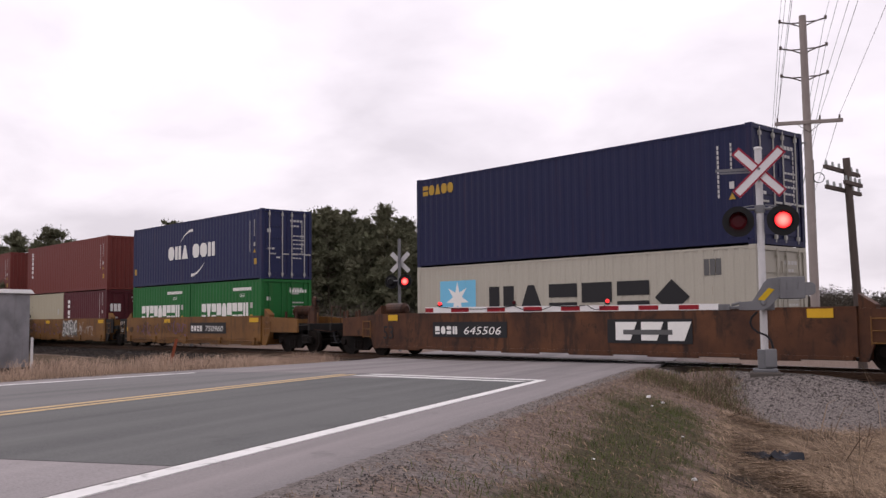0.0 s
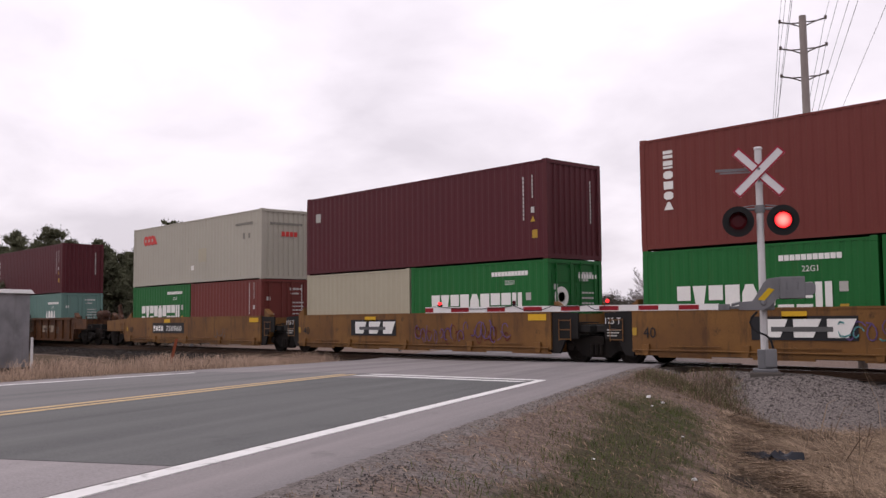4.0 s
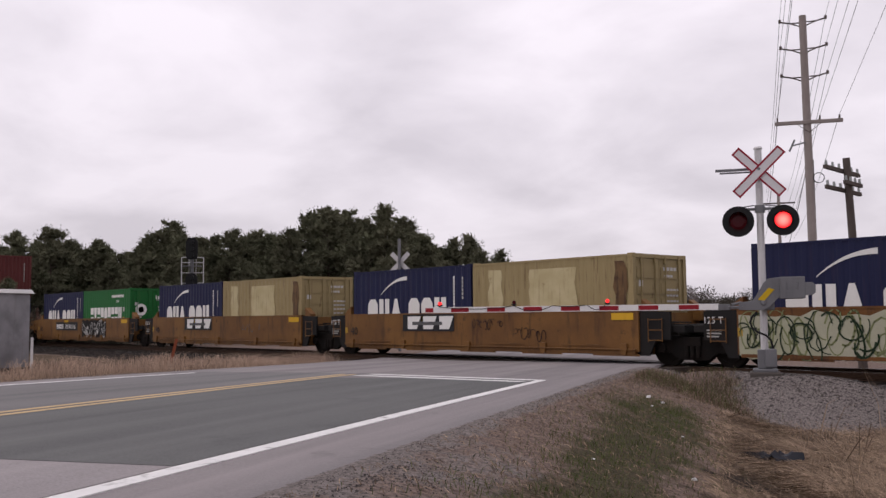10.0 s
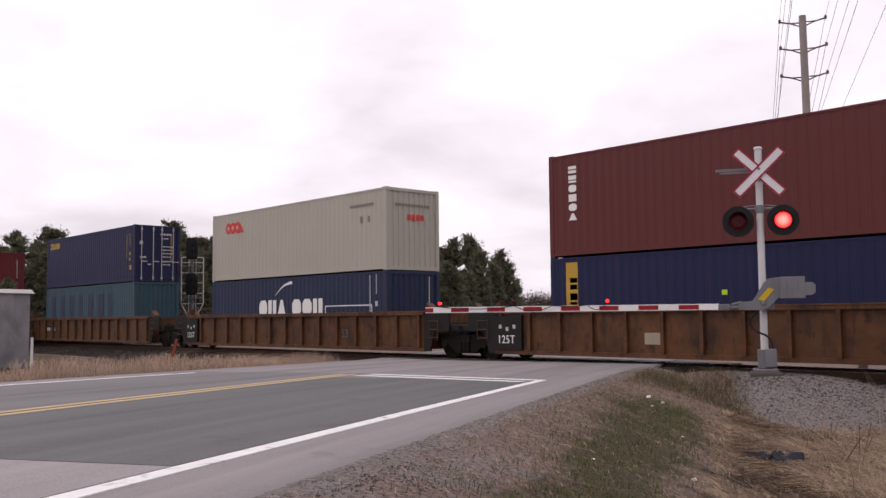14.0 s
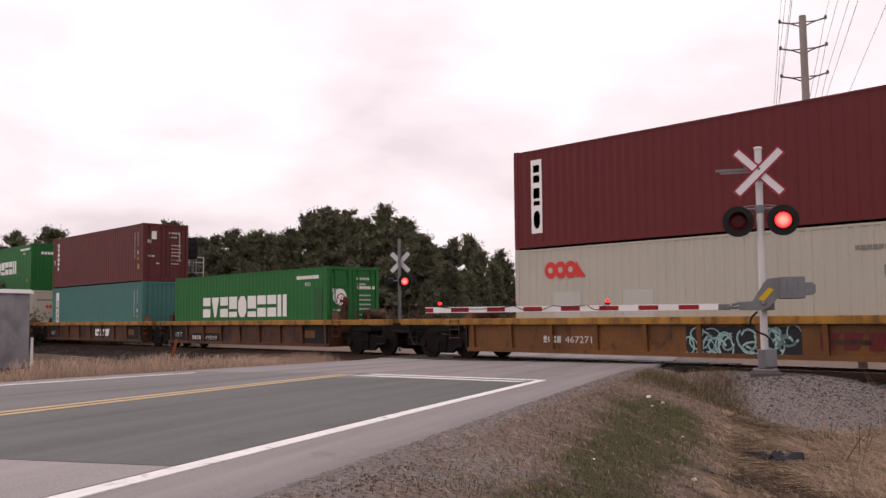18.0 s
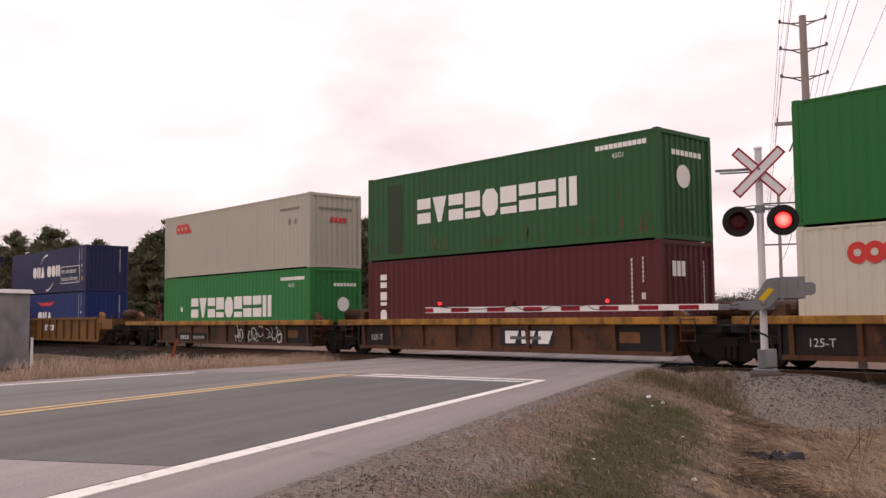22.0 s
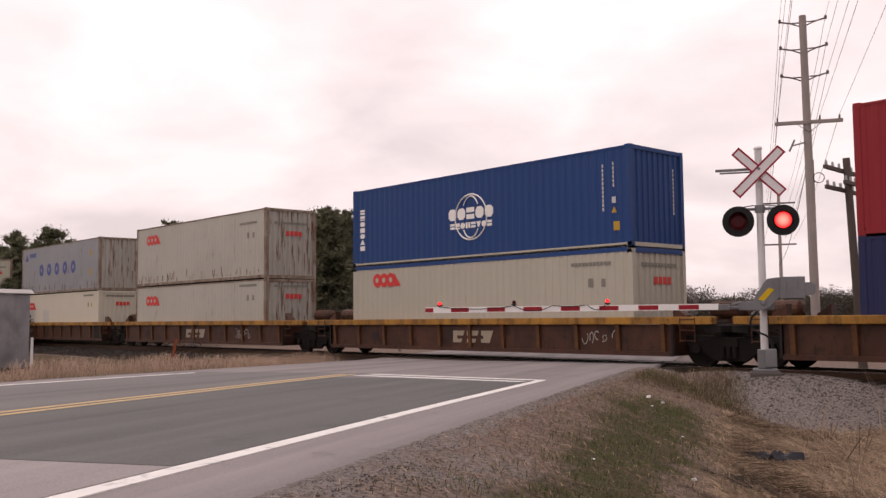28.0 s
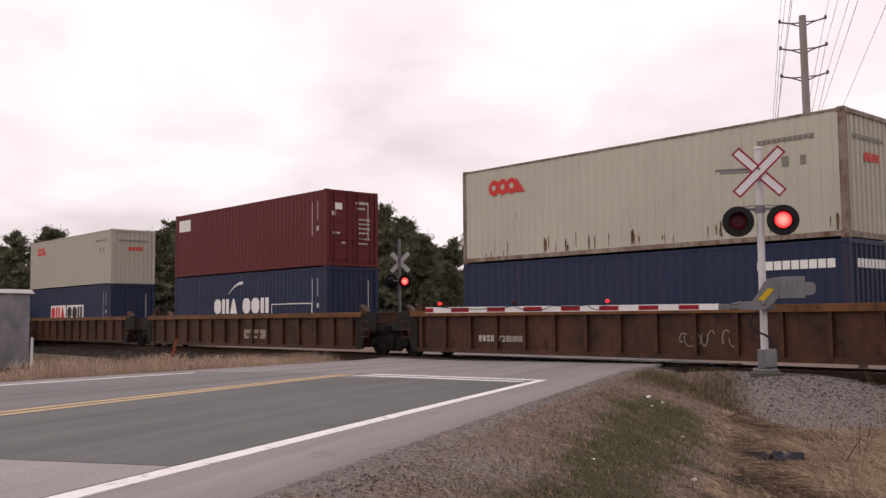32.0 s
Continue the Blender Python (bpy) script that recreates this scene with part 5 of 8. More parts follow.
# ---------------------------------------------------------------- the train, from its first car in view to its last
# name, place along the train, kind, body colour, half the well's length, front and rear
UNITS = [
    ("A", -17.41, "smooth", "brown_steel", 8.3, (11.6, "outer"), (11.6, "outer")),
    ("B", -39.56, "smooth", "rail_yellow", 6.35, (10.25, "outer"), (7.75, "joint")),
    ("C", -55.03, "smooth", "rail_yellow", 6.35, (7.75, "joint"), (7.75, "joint")),
    ("D", -70.59, "smooth", "rail_yellow", 6.35, (7.75, "joint"), (7.75, "joint")),
    ("E", -86.08, "smooth", "rail_yellow", 6.35, (7.75, "joint"), (7.75, "joint")),
    ("F", -101.54, "smooth", "rail_yellow", 6.35, (7.75, "joint"), (10.25, "outer")),
    ("G", -123.55, "ribbed", "rusty_yellow", 8.2, (11.6, "outer"), (11.6, "outer")),
    ("H", -145.27, "smooth", "rail_orange", 6.35, (10.1, "outer"), (7.75, "joint")),
    ("I", -160.62, "smooth", "rail_orange", 6.35, (7.75, "joint"), (7.75, "joint")),
    ("J", -176.14, "smooth", "rail_yellow", 6.35, (7.75, "joint"), (7.75, "joint")),
    ("K", -191.66, "smooth", "rail_yellow", 6.35, (7.75, "joint"), (7.75, "joint")),
    ("L", -207.13, "smooth", "rail_yellow", 6.35, (7.75, "joint"), (10.2, "outer")),
    ("M", -228.90, "ribbed", "rusty_yellow", 8.2, (11.5, "outer"), (9.85, "joint")),
    ("N", -248.55, "ribbed", "rusty_yellow", 8.2, (9.85, "joint"), (9.75, "joint")),
    ("O", -268.83, "ribbed", "rusty_yellow", 8.2, (9.75, "joint"), (11.6, "outer")),
    ("P", -292.32, "low", "rail_orange", 8.2, (11.6, "outer"), (11.6, "outer")),
    ("Q", -314.28, "low", "brown_steel", 6.45, (10.2, "outer"), (7.9, "joint")),
    ("R", -330.06, "low", "brown_steel", 6.45, (7.9, "joint"), (7.95, "joint")),
    ("S", -346.04, "low", "brown_steel", 6.45, (7.95, "joint"), (7.9, "joint")),
    ("T", -361.86, "low", "brown_steel", 6.45, (7.9, "joint"), (7.9, "joint")),
    ("U", -377.73, "low", "dark_rust", 6.45, (7.9, "joint"), (10.2, "outer")),
    ("V", -399.66, "ribbed", "rail_yellow", 8.2, (11.5, "outer"), (11.5, "outer")),
    ("W", -421.24, "low", "rust_maroon", 7.3, (10.0, "outer"), (8.75, "joint")),
    ("X", -438.75, "low", "rust_maroon", 7.3, (8.75, "joint"), (8.75, "joint")),
    ("Y", -456.31, "low", "rust_maroon", 7.3, (8.75, "joint"), (9.0, "joint")),
    ("Z", -474.18, "low", "rust_maroon", 7.3, (9.0, "joint"), (8.7, "joint")),
    ("AA", -491.60, "low", "rust_maroon", 7.3, (8.7, "joint"), (10.0, "outer")),
    ("AB", -513.09, "ribbed", "dark_rust", 8.2, (11.4, "outer"), (9.75, "joint")),
    ("AC", -532.75, "ribbed", "dark_rust", 8.2, (9.75, "joint"), (9.85, "joint")),
    ("AD", -552.26, "ribbed", "dark_rust", 8.2, (9.85, "joint"), (11.4, "outer")),
]
CAR_WORDS = {"smooth": "smooth-sided yellow steel well car carrying shipping containers", "ribbed": "ribbed rusty yellow well car carrying stacked containers", "low": "low ribbed brown well car with yellow top chord"}
CAR_GROUPS = (("A", "leading well car"), ("BCDEF", "first five-unit well car"), ("G", "single rusty well car"), ("HIJKL", "second five-unit well car"), ("MNO", "three-unit well car"), ("P", "single yellow well car"), ("QRSTU", "third five-unit well car"), ("V", "single yellow ribbed well car"))
FLOOR = 0.35
TRAIN = []                         # every thing that rides: (thing, x at the start, z)
CARS = {}
WEATHERED = []                     # boxes with rust runs


def load(unit, feet, high, colour, dx=0.0, level=0.0, doors=False, label="", dy=0.0):
    s = dict((u[0], u[1]) for u in UNITS)[unit]
    c = container("shipping_container", feet, high, colour, doors, label, "containers on the train")
    c["half"] = feet * FOOT / 2 - (0.03 if feet == 20 else 0.0)
    TRAIN.append((c, CENTRE[unit] + dx, FLOOR + level))
    return c


# where the boxes of each unit stand along the train
CENTRE = dict(A=-17.61, B=-39.56, C=-55.02, D=-70.61, E=-86.05, F=-101.54, G=-123.45, H=-145.17, I=-160.57, J=-176.14, K=-191.66, L=-207.13, M=-228.90, N=-248.55, O=-268.78, P=-292.48, Q=-314.28, R=-330.03, S=-346.02, T=-361.86, U=-377.70, V=-399.59, W=-421.50, X=-438.21, Y=-456.34, Z=-474.43, AA=-491.30, AB=-513.09, AC=-532.70, AD=-552.26)
STD, HC = 2.591, 2.896
HALF20 = 3.065


def codes(c, white="mark_code", yellow=True, x=None, two=True):
    """The columns of small characters near a box's right end, and its warning labels."""
    h = c["half"]
    x = h - 0.95 if x is None else x
    mark(c, "down", x, 1.15, 0.05, 1.30, white, 11, 0)
    if two:
        mark(c, "down", x + 0.36, 1.78, 0.045, 0.70, white, 6, 0)
        mark(c, "box", x + 0.32, 1.36, 0.13, 0.17, white)
    if yellow:
        mark(c, "box", x + 0.36, 0.62, 0.20, 0.24, "mark_yellow")
        mark(c, "triangle", x + 0.30, 1.10, 0.18, 0.17, "mark_yellow")
    mark(c, "enddown", 0.72, 1.1, 0.05, 1.3, white, 11)


def serial(c, x, z, white="mark_white", code="22G1", w=1.7):
    mark(c, "plain", x, z, w, 0.13, white, 11)
    worded(c, code, x + 0.55, z - 0.26, 0.19, white)


def green20(unit, dx, disc=False, colour="green", word=True, doors=True):
    c = load(unit, 20, False, colour, dx, 0, doors, "green twenty-foot shipping container with white block lettering")
    if word:
        mark(c, "word", -2.0, 0.80, 4.05, 0.85, "mark_white", 9, 3)
    serial(c, 0.75, 2.15, w=1.5)
    mark(c, "box", 2.15, 1.42, 0.2, 0.22, "mark_grey")
    mark(c, "box", 2.15, 0.95, 0.2, 0.2, "mark_yellow")
    if disc:
        mark(c, "enddisc", -0.62, 1.5, 0.6, 0.6, "mark_white")
        mark(c, "enddisc", -0.62, 1.5, 0.3, 0.6, "green")
    mark(c, "endword", 0.15, 2.05, 0.85, 0.12, "mark_white", 7)
    return c


def red_emblem_box(unit, level, colour="light_grey", ends=True, word_x=-4.95, patches=False, high=True, label=""):
    c = load(unit, 40, high, colour, 0, level, False, label or "pale grey forty-foot container with red emblem")
    z = 2.0 if high else 1.64
    x = word_x
    for k in range(3):
        mark(c, "disc", x + 0.37 * k, z, 0.47, 0.48, "mark_red", proud=0.004 * k)
    bm = bmesh.new()
    extrude(bm, [(x + 1.16, z + 0.02), (x + 1.50, z + 0.02), (x + 1.16, z + 0.47)], SIDE - 0.006, SIDE - 0.003)
    part("marking", bm, "mark_red", c)
    bm = bmesh.new()
    for k in (0.0, 0.37, 0.74):
        extrude(bm, [(x + k + 0.235 + 0.085 * math.cos(2 * math.pi * i / 10), z + 0.24 + 0.085 * math.sin(2 * math.pi * i / 10)) for i in range(10)], SIDE - 0.0175, SIDE - 0.0125)
    tagged(part("marking", bm, colour, c), kind="stuff")
    if ends:
        mark(c, "endword", -0.25, 1.78, 0.8, 0.2, "mark_red", 4)
    mark(c, "plain", 4.0, 2.3, 1.4, 0.10, "mark_dim", 11)
    mark(c, "endword", -0.8, 2.25, 1.6, 0.10, "mark_dim", 11)
    mark(c, "box", 4.6, 1.72, 0.16, 0.24, "mark_dim")
    mark(c, "box", 5.05, 1.72, 0.14, 0.22, "mark_yellow" if patches else "mark_dim")
    if patches:
        mark(c, "box", -4.6, 0.9, 0.95, 0.72, "mark_grey")
        mark(c, "box", -2.2, 0.9, 0.95, 0.72, "mark_grey")
    return c


def two_group_word(c, x, z, w=4.6, h=0.72, colour="mark_white", both=True):
    """Two groups of three blocks with a sweeping stroke above and below."""
    mark(c, "word", x, z, w * 0.45, h, colour, 3, 5)
    mark(c, "word", x + w * 0.53, z, w * 0.47, h, colour, 3, 9)
    if both:
        mark(c, "swoosh", x + w * 0.27, z + h * 1.3, w * 0.26, h * 0.75, colour)
        mark(c, "swoosh_low", x + w * 0.50, z - h * 1.25, w * 0.27, h * 0.85, colour)


def blue20(unit, colour="navy", yellow_word=False):
    c = load(unit, 20, False, colour, -HALF20, 0, True, "navy twenty-foot container with white block lettering")
    mark(c, "word", -2.2, 0.85, 1.9, 0.74, "mark_white", 3, 5)
    mark(c, "word", 0.0, 0.85, 1.95, 0.74, "mark_white", 3, 9)
    mark(c, "swoosh", -1.45, 1.76, 1.37, 0.50, "mark_white")
    if yellow_word:
        mark(c, "word", -2.58, 2.04, 0.9, 0.2, "mark_yellow", 5, 2)
    mark(c, "down", 2.2, 1.1, 0.07, 1.15, "mark_white", 11, 0)
    mark(c, "down", 2.6, 1.5, 0.06, 0.72, "mark_grey", 6, 0)
    return c


def tan20(unit):
    c = load(unit, 20, False, "tan", HALF20, 0, True, "weathered tan twenty-foot container with pale painted-out patches")
    mark(c, "ragged", -2.37, 0.35, 0.67, 2.0, "patch_cream", seed=3)
    mark(c, "ragged", -0.7, 0.35, 1.85, 1.95, "patch_cream", seed=7)
    mark(c, "ragged", 2.35, 0.3, 0.5, 2.1, "rust_run", seed=5)
    return c


def train():
    for name, s, kind, body, wh, front, rear in UNITS:
        group = "third articulated well car"
        for keys, words in CAR_GROUPS:
            if name in keys and len(name) == 1:
                group = words
        if name in ("W", "X", "Y", "Z", "AA"):
            group = "fourth five-unit well car"
        elif name in ("AB", "AC", "AD"):
            group = "last three-unit well car"
        ribs = {"ribbed": 15, "low": 9 if wh < 7 else 11}.get(kind, 0)
        label = CAR_WORDS[kind]
        if name == "A":
            label = "smooth brown steel well car under stacked blue containers"
        elif name in ("AB", "AC", "AD"):
            label = "dark rusty ribbed well car with yellow top chord"
        elif name == "P":
            label = "yellow ribbed well car with black and teal graffiti"
        elif name == "H":
            label = "yellow well car sprayed with white graffiti lettering"
        c = well_car(kind, body, wh, front, rear, group, label, ribs, chord="chord_yellow" if kind == "low" else "rail_orange" if len(name) == 2 else body)
        CARS[name] = c
        TRAIN.append((c, s, 0.0))
    car_marks()
    # A: blue over white
    c = load("A", 40, True, "navy", 0, STD, True, "dark blue forty-foot high container on a pale one")
    mark(c, "word", -5.79, 2.33, 1.5, 0.32, "mark_yellow", 5, 2)
    codes(c, yellow=True)
    c = load("A", 40, False, "light_grey", 0, 0, True, "pale grey forty-foot container with black block lettering")
    mark(c, "box", -4.98, 0.95, 1.63, 1.14, "mark_sky")
    mark(c, "star", -4.7, 1.0, 1.05, 1.05, "mark_white")
    mark(c, "word", -2.76, 0.95, 7.2, 0.90, "mark_black", 6, 8)
    mark(c, "plain", 4.7, 1.9, 0.5, 0.4, "mark_dark", 3)
    # B
    c = load("B", 40, True, "dark_navy", 0, STD, True, "dark navy forty-foot container with white lettering")
    two_group_word(c, -2.26, 1.16, 4.56, 0.62)
    codes(c, "mark_grey")
    mark(c, "box", -5.95, 0.6, 0.22, 0.3, "mark_yellow")
    green20("B", -HALF20)
    green20("B", HALF20)
    # C
    c = load("C", 40, True, "red_brown", 0, STD, False, "red-brown forty-foot container with white vertical lettering")
    mark(c, "down", -5.38, 0.98, 0.28, 1.58, "mark_white", 6, 1)
    codes(c)
    c = load("C", 20, False, "cream", -HALF20, 0, True, "cream twenty-foot shipping container, plain and weathered")
    mark(c, "box", 2.15, 1.35, 0.22, 0.3, "mark_grey")
    c = load("C", 20, False, "maroon", HALF20, 0, True, "maroon twenty-foot container with white vertical lettering")
    mark(c, "down", -2.4, 0.5, 0.3, 1.7, "mark_white", 3, 1)
    codes(c, yellow=False)
    mark(c, "endword", -1.0, 1.45, 0.6, 0.4, "mark_white", 3)
    # D
    c = load("D", 40, True, "red_brown", 0, STD, False, "red-brown forty-foot container with white vertical lettering")
    mark(c, "down", -5.38, 0.98, 0.28, 1.58, "mark_white", 6, 1)
    codes(c)
    green20("D", -HALF20)
    green20("D", HALF20)
    # E
    c = load("E", 40, True, "maroon", 0, STD, False, "maroon forty-foot container with small blue emblem")
    mark(c, "box", -5.5, 1.95, 0.3, 0.32, "mark_grey")
    codes(c)
    c = load("E", 20, False, "cream", -HALF20, 0, True, "off-white twenty-foot shipping container, unmarked")
    green20("E", HALF20, True)
    # F
    c = red_emblem_box("F", STD)
    mark(c, "box", 0.02, 0.6, 0.27, 0.21, "mark_white")
    mark(c, "box", 0.71, 0.94, 0.73, 0.6, "cream")
    green20("F", -HALF20, colour="green")
    c = load("F", 20, False, "red_brown", HALF20, 0, True, "red-brown twenty-foot shipping container beside a green one")
    codes(c, yellow=False)
    # G
    c = load("G", 40, True, "maroon", 0, STD, False, "maroon forty-foot container with slanted white characters")
    mark(c, "down", -5.44, 0.56, 0.38, 1.84, "mark_white", 3, 1)
    codes(c)
    c = load("G", 20, False, "dark_red", -HALF20, 0, True, "dark red twenty-foot shipping container, plain sides")
    codes(c, yellow=False)
    c = load("G", 20, False, "pale_teal", HALF20, 0, True, "pale green twenty-foot container with white block lettering")
    mark(c, "word", 0.55, 0.9, 1.6, 0.68, "mark_white", 4, 5)
    serial(c, 0.9, 1.95)
    mark(c, "down", -2.5, 0.8, 0.26, 1.34, "mark_white", 3, 1)
    # H to L: one layer of short boxes
    for u in "HIJKL":
        blue20(u, "navy", u == "H")
    c = load("H", 20, False, "faded_red", HALF20, 0, True, "faded red twenty-foot container with patched paint")
    mark(c, "word", -2.4, 1.5, 0.88, 0.58, "mark_white", 3, 5)
    mark(c, "ragged", -1.16, 0.4, 0.66, 2.04, "patch_pink", seed=2)
    mark(c, "box", 0.9, 0.3, 0.6, 2.1, "patch_pink")
    codes(c, yellow=False)
    mark(c, "endword", -0.95, 1.25, 0.5, 0.4, "mark_white", 3)
    c = load("I", 20, False, "navy", HALF20, 0, True, "navy twenty-foot container with a white lettered panel")
    mark(c, "box", -1.93, 0.95, 3.8, 0.78, "mark_white")
    bm = bmesh.new()
    glyph_blocks(bm, 3, -1.8, 1.02, 1.55, 0.62, SIDE - 0.008, seed=5)
    tagged(part("marking", bm, "mark_red", c), kind="stuff")
    bm = bmesh.new()
    glyph_blocks(bm, 3, 0.1, 1.02, 1.6, 0.62, SIDE - 0.008, seed=9)
    tagged(part("marking", bm, "mark_black", c), kind="stuff")
    codes(c, yellow=False)
    mark(c, "enddisc", -0.75, 1.75, 0.36, 0.3, "mark_white")
    tan20("J")
    tan20("K")
    green20("L", HALF20, True)
    # M
    c = load("M", 40, True, "dull_red", 0, STD, False, "red-brown forty-foot container with white vertical lettering")
    mark(c, "down", -5.38, 0.98, 0.28, 1.58, "mark_white", 6, 1)
    codes(c)
    c = load("M", 40, False, "navy", 0, 0, False, "navy forty-foot container with a yellow lettered strip")
    mark(c, "box", -5.53, 0.3, 0.42, 2.13, "mark_yellow")
    mark(c, "down", -5.39, 0.35, 0.26, 1.7, "mark_black", 4, 1)
    mark(c, "box", -0.65, 1.42, 0.15, 0.12, "mark_lime")
    codes(c)
    # N
    c = red_emblem_box("N", STD)
    c = load("N", 40, False, "slate_blue", 0, 0, False, "blue forty-foot container with white lettering and stroke")
    two_group_word(c, -2.18, 1.08, 4.56, 0.62)
    mark(c, "outline", 2.45, 0.6, 2.83, 0.82, "mark_white")
    codes(c, yellow=False)
    # O
    c = load("O", 40, True, "navy", 0, HC, True, "dark blue forty-foot container with yellow lettering")
    mark(c, "word", -5.57, 2.26, 1.45, 0.36, "mark_yellow", 5, 2)
    codes(c, "mark_yellow")
    c = load("O", 40, True, "faded_teal_blue", 0, 0, False, "faded blue-green forty-foot container with peeling paint")
    for i in range(7):
        mark(c, "box", -5.2 + 1.35 * i, 0.9, 0.55 + 0.1 * (i % 3), 1.5, "slate_blue")
    # P
    c = load("P", 40, True, "dark_red", 0, HC, False, "dark red forty-foot container with a white lettered strip")
    mark(c, "box", -5.42, 0.44, 0.42, 2.14, "mark_white")
    mark(c, "down", -5.33, 0.5, 0.24, 2.0, "mark_black", 3, 1)
    codes(c)
    red_emblem_box("P", 0, "light_grey", patches=True)
    # Q
    c = load("Q", 40, True, "green", 0, 0, True, "green forty-foot high container with white block lettering")
    mark(c, "word", -3.40, 1.05, 6.88, 0.86, "mark_white", 9, 3)
    serial(c, 4.08, 2.45, code="45G1", w=1.5)
    mark(c, "box", 5.25, 0.7, 0.55, 1.4, "weathered_green")
    mark(c, "enddisc", -0.62, 1.75, 0.62, 0.6, "mark_white")
    mark(c, "endword", 0.2, 2.05, 0.85, 0.12, "mark_white", 7)
    # R
    c = load("R", 40, True, "dull_red", 0, HC, True, "red-brown forty-foot container with white vertical lettering")
    mark(c, "down", -5.38, 0.98, 0.28, 1.58, "mark_white", 6, 1)
    mark(c, "box", -5.85, 1.35, 0.09, 0.25, "mark_white")
    codes(c)
    mark(c, "endword", -0.75, 2.1, 0.32, 0.4, "mark_white", 1)
    c = load("R", 40, True, "teal", 0, 0, False, "teal forty-foot container with a white lettered strip")
    mark(c, "box", -5.49, 0.6, 0.46, 2.0, "mark_white")
    mark(c, "down", -5.40, 0.65, 0.26, 1.5, "mark_black", 5, 1)
    codes(c)
    # S
    c = load("S", 40, True, "green", 0, HC, False, "green forty-foot container with large white block lettering")
    mark(c, "word", -3.40, 1.13, 6.88, 0.82, "mark_white", 9, 3)
    serial(c, 4.09, 2.52, code="45G1")
    mark(c, "endword", -0.6, 2.25, 1.4, 0.16, "mark_white", 7)
    mark(c, "triangle", 5.3, 0.55, 0.24, 0.22, "mark_yellow")
    red_emblem_box("S", 0, "off_white")
    # T
    c = load("T", 40, True, "weathered_green", 0, HC, False, "weathered green forty-foot container with rust and white lettering")
    mark(c, "word", -3.45, 1.12, 6.93, 0.82, "mark_white", 9, 3)
    serial(c, 4.05, 2.52, code="45G1")
    mark(c, "enddisc", -0.1, 1.7, 0.62, 0.6, "mark_white")
    mark(c, "box", -5.0, 0.25, 0.75, 2.3, "patch_moss", proud=0.005)
    mark(c, "drips", -5.9, 0.16, 11.8, 0.6, "rust_run", 40, 50)
    mark(c, "endword", -0.6, 2.25, 1.4, 0.14, "mark_white", 7)
    c = load("T", 40, True, "maroon", 0, 0, False, "maroon forty-foot container with white vertical lettering")
    mark(c, "down", -5.43, 0.7, 0.34, 1.8, "mark_white", 3, 1)
    mark(c, "endword", -0.7, 1.95, 0.62, 0.4, "mark_white", 3)
    codes(c)
    # U
    red_emblem_box("U", HC)
    c = load("U", 40, True, "bright_green", 0, 0, False, "bright green forty-foot container with white block lettering")
    mark(c, "word", -3.40, 1.05, 6.88, 0.86, "mark_white", 9, 3)
    serial(c, 4.05, 2.45, code="45G1")
    mark(c, "spike", -4.46, 1.19, 0.27, 0.38, "mark_white")
    mark(c, "enddisc", 0.35, 1.5, 0.55, 0.6, "mark_white")
    mark(c, "endword", -0.1, 2.2, 1.1, 0.12, "mark_white", 7)
    # V
    c = load("V", 40, False, "dark_navy", 0, STD, False, "dark navy forty-foot container with white readable panel")
    two_group_word(c, -2.2, 0.99, 4.54, 0.64)
    mark(c, "outline", 2.39, 0.52, 2.85, 0.97, "mark_white")
    worded(c, "eco container", 2.52, 1.10, 0.40, "mark_white")
    worded(c, "bamboo flooring", 2.62, 0.68, 0.35, "mark_white")
    codes(c)
    c = load("V", 40, False, "royal_blue", 0, 0, False, "bright blue forty-foot container with red spread emblem")
    mark(c, "spike", -1.38, 1.72, 2.95, 0.40, "mark_red")
    mark(c, "word", -1.21, 0.95, 2.37, 0.56, "mark_white", 3, 5)
    codes(c, yellow=False)
    # W
    c = load("W", 40, True, "navy", 0, HC, False, "navy forty-foot container with white words and strokes")
    two_group_word(c, -2.15, 1.13, 4.6, 0.64)
    for k, words in enumerate(("eco container", "bamboo flooring", "light steel")):
        worded(c, words, -5.71, 0.93 - 0.335 * k, 0.34, "mark_white")
    codes(c)
    red_emblem_box("W", 0, "off_white")
    # X
    c = load("X", 40, True, "bright_red", 0, STD, False, "bright red forty-foot container with small white emblem")
    mark(c, "disc", -0.18, 1.98, 0.48, 0.5, "mark_white")
    mark(c, "word", -0.75, 1.64, 1.72, 0.28, "mark_white", 8, 7)
    codes(c)
    c = load("X", 40, False, "dark_navy", 0, 0, False, "dark blue forty-foot container with small white codes")
    mark(c, "box", -5.31, 1.79, 0.38, 0.33, "mark_red")
    mark(c, "plain", 3.2, 1.95, 2.2, 0.16, "mark_white", 10)
    mark(c, "endword", -0.8, 1.95, 1.6, 0.16, "mark_white", 10)
    # Y
    c = load("Y", 40, True, "deep_blue", 0, STD, False, "medium blue forty-foot container with white globe emblem")
    mark(c, "globe", -0.72, 0.78, 1.42, 1.36, "mark_white")
    mark(c, "word", -1.02, 1.40, 2.05, 0.36, "mark_white", 5, 4)
    mark(c, "word", -0.95, 1.12, 1.9, 0.18, "mark_white", 8, 7)
    mark(c, "down", -5.68, 0.7, 0.26, 1.5, "mark_white", 7, 1)
    codes(c)
    red_emblem_box("Y", 0)
    # Z
    WEATHERED.append(red_emblem_box("Z", STD, "stained_grey", label="rust-stained pale grey forty-foot container with red emblem"))
    WEATHERED.append(red_emblem_box("Z", 0, "stained_grey", high=False))
    # AA
    c = load("AA", 40, True, "cool_grey", 0, STD, False, "grey forty-foot container with widely spaced blue letters")
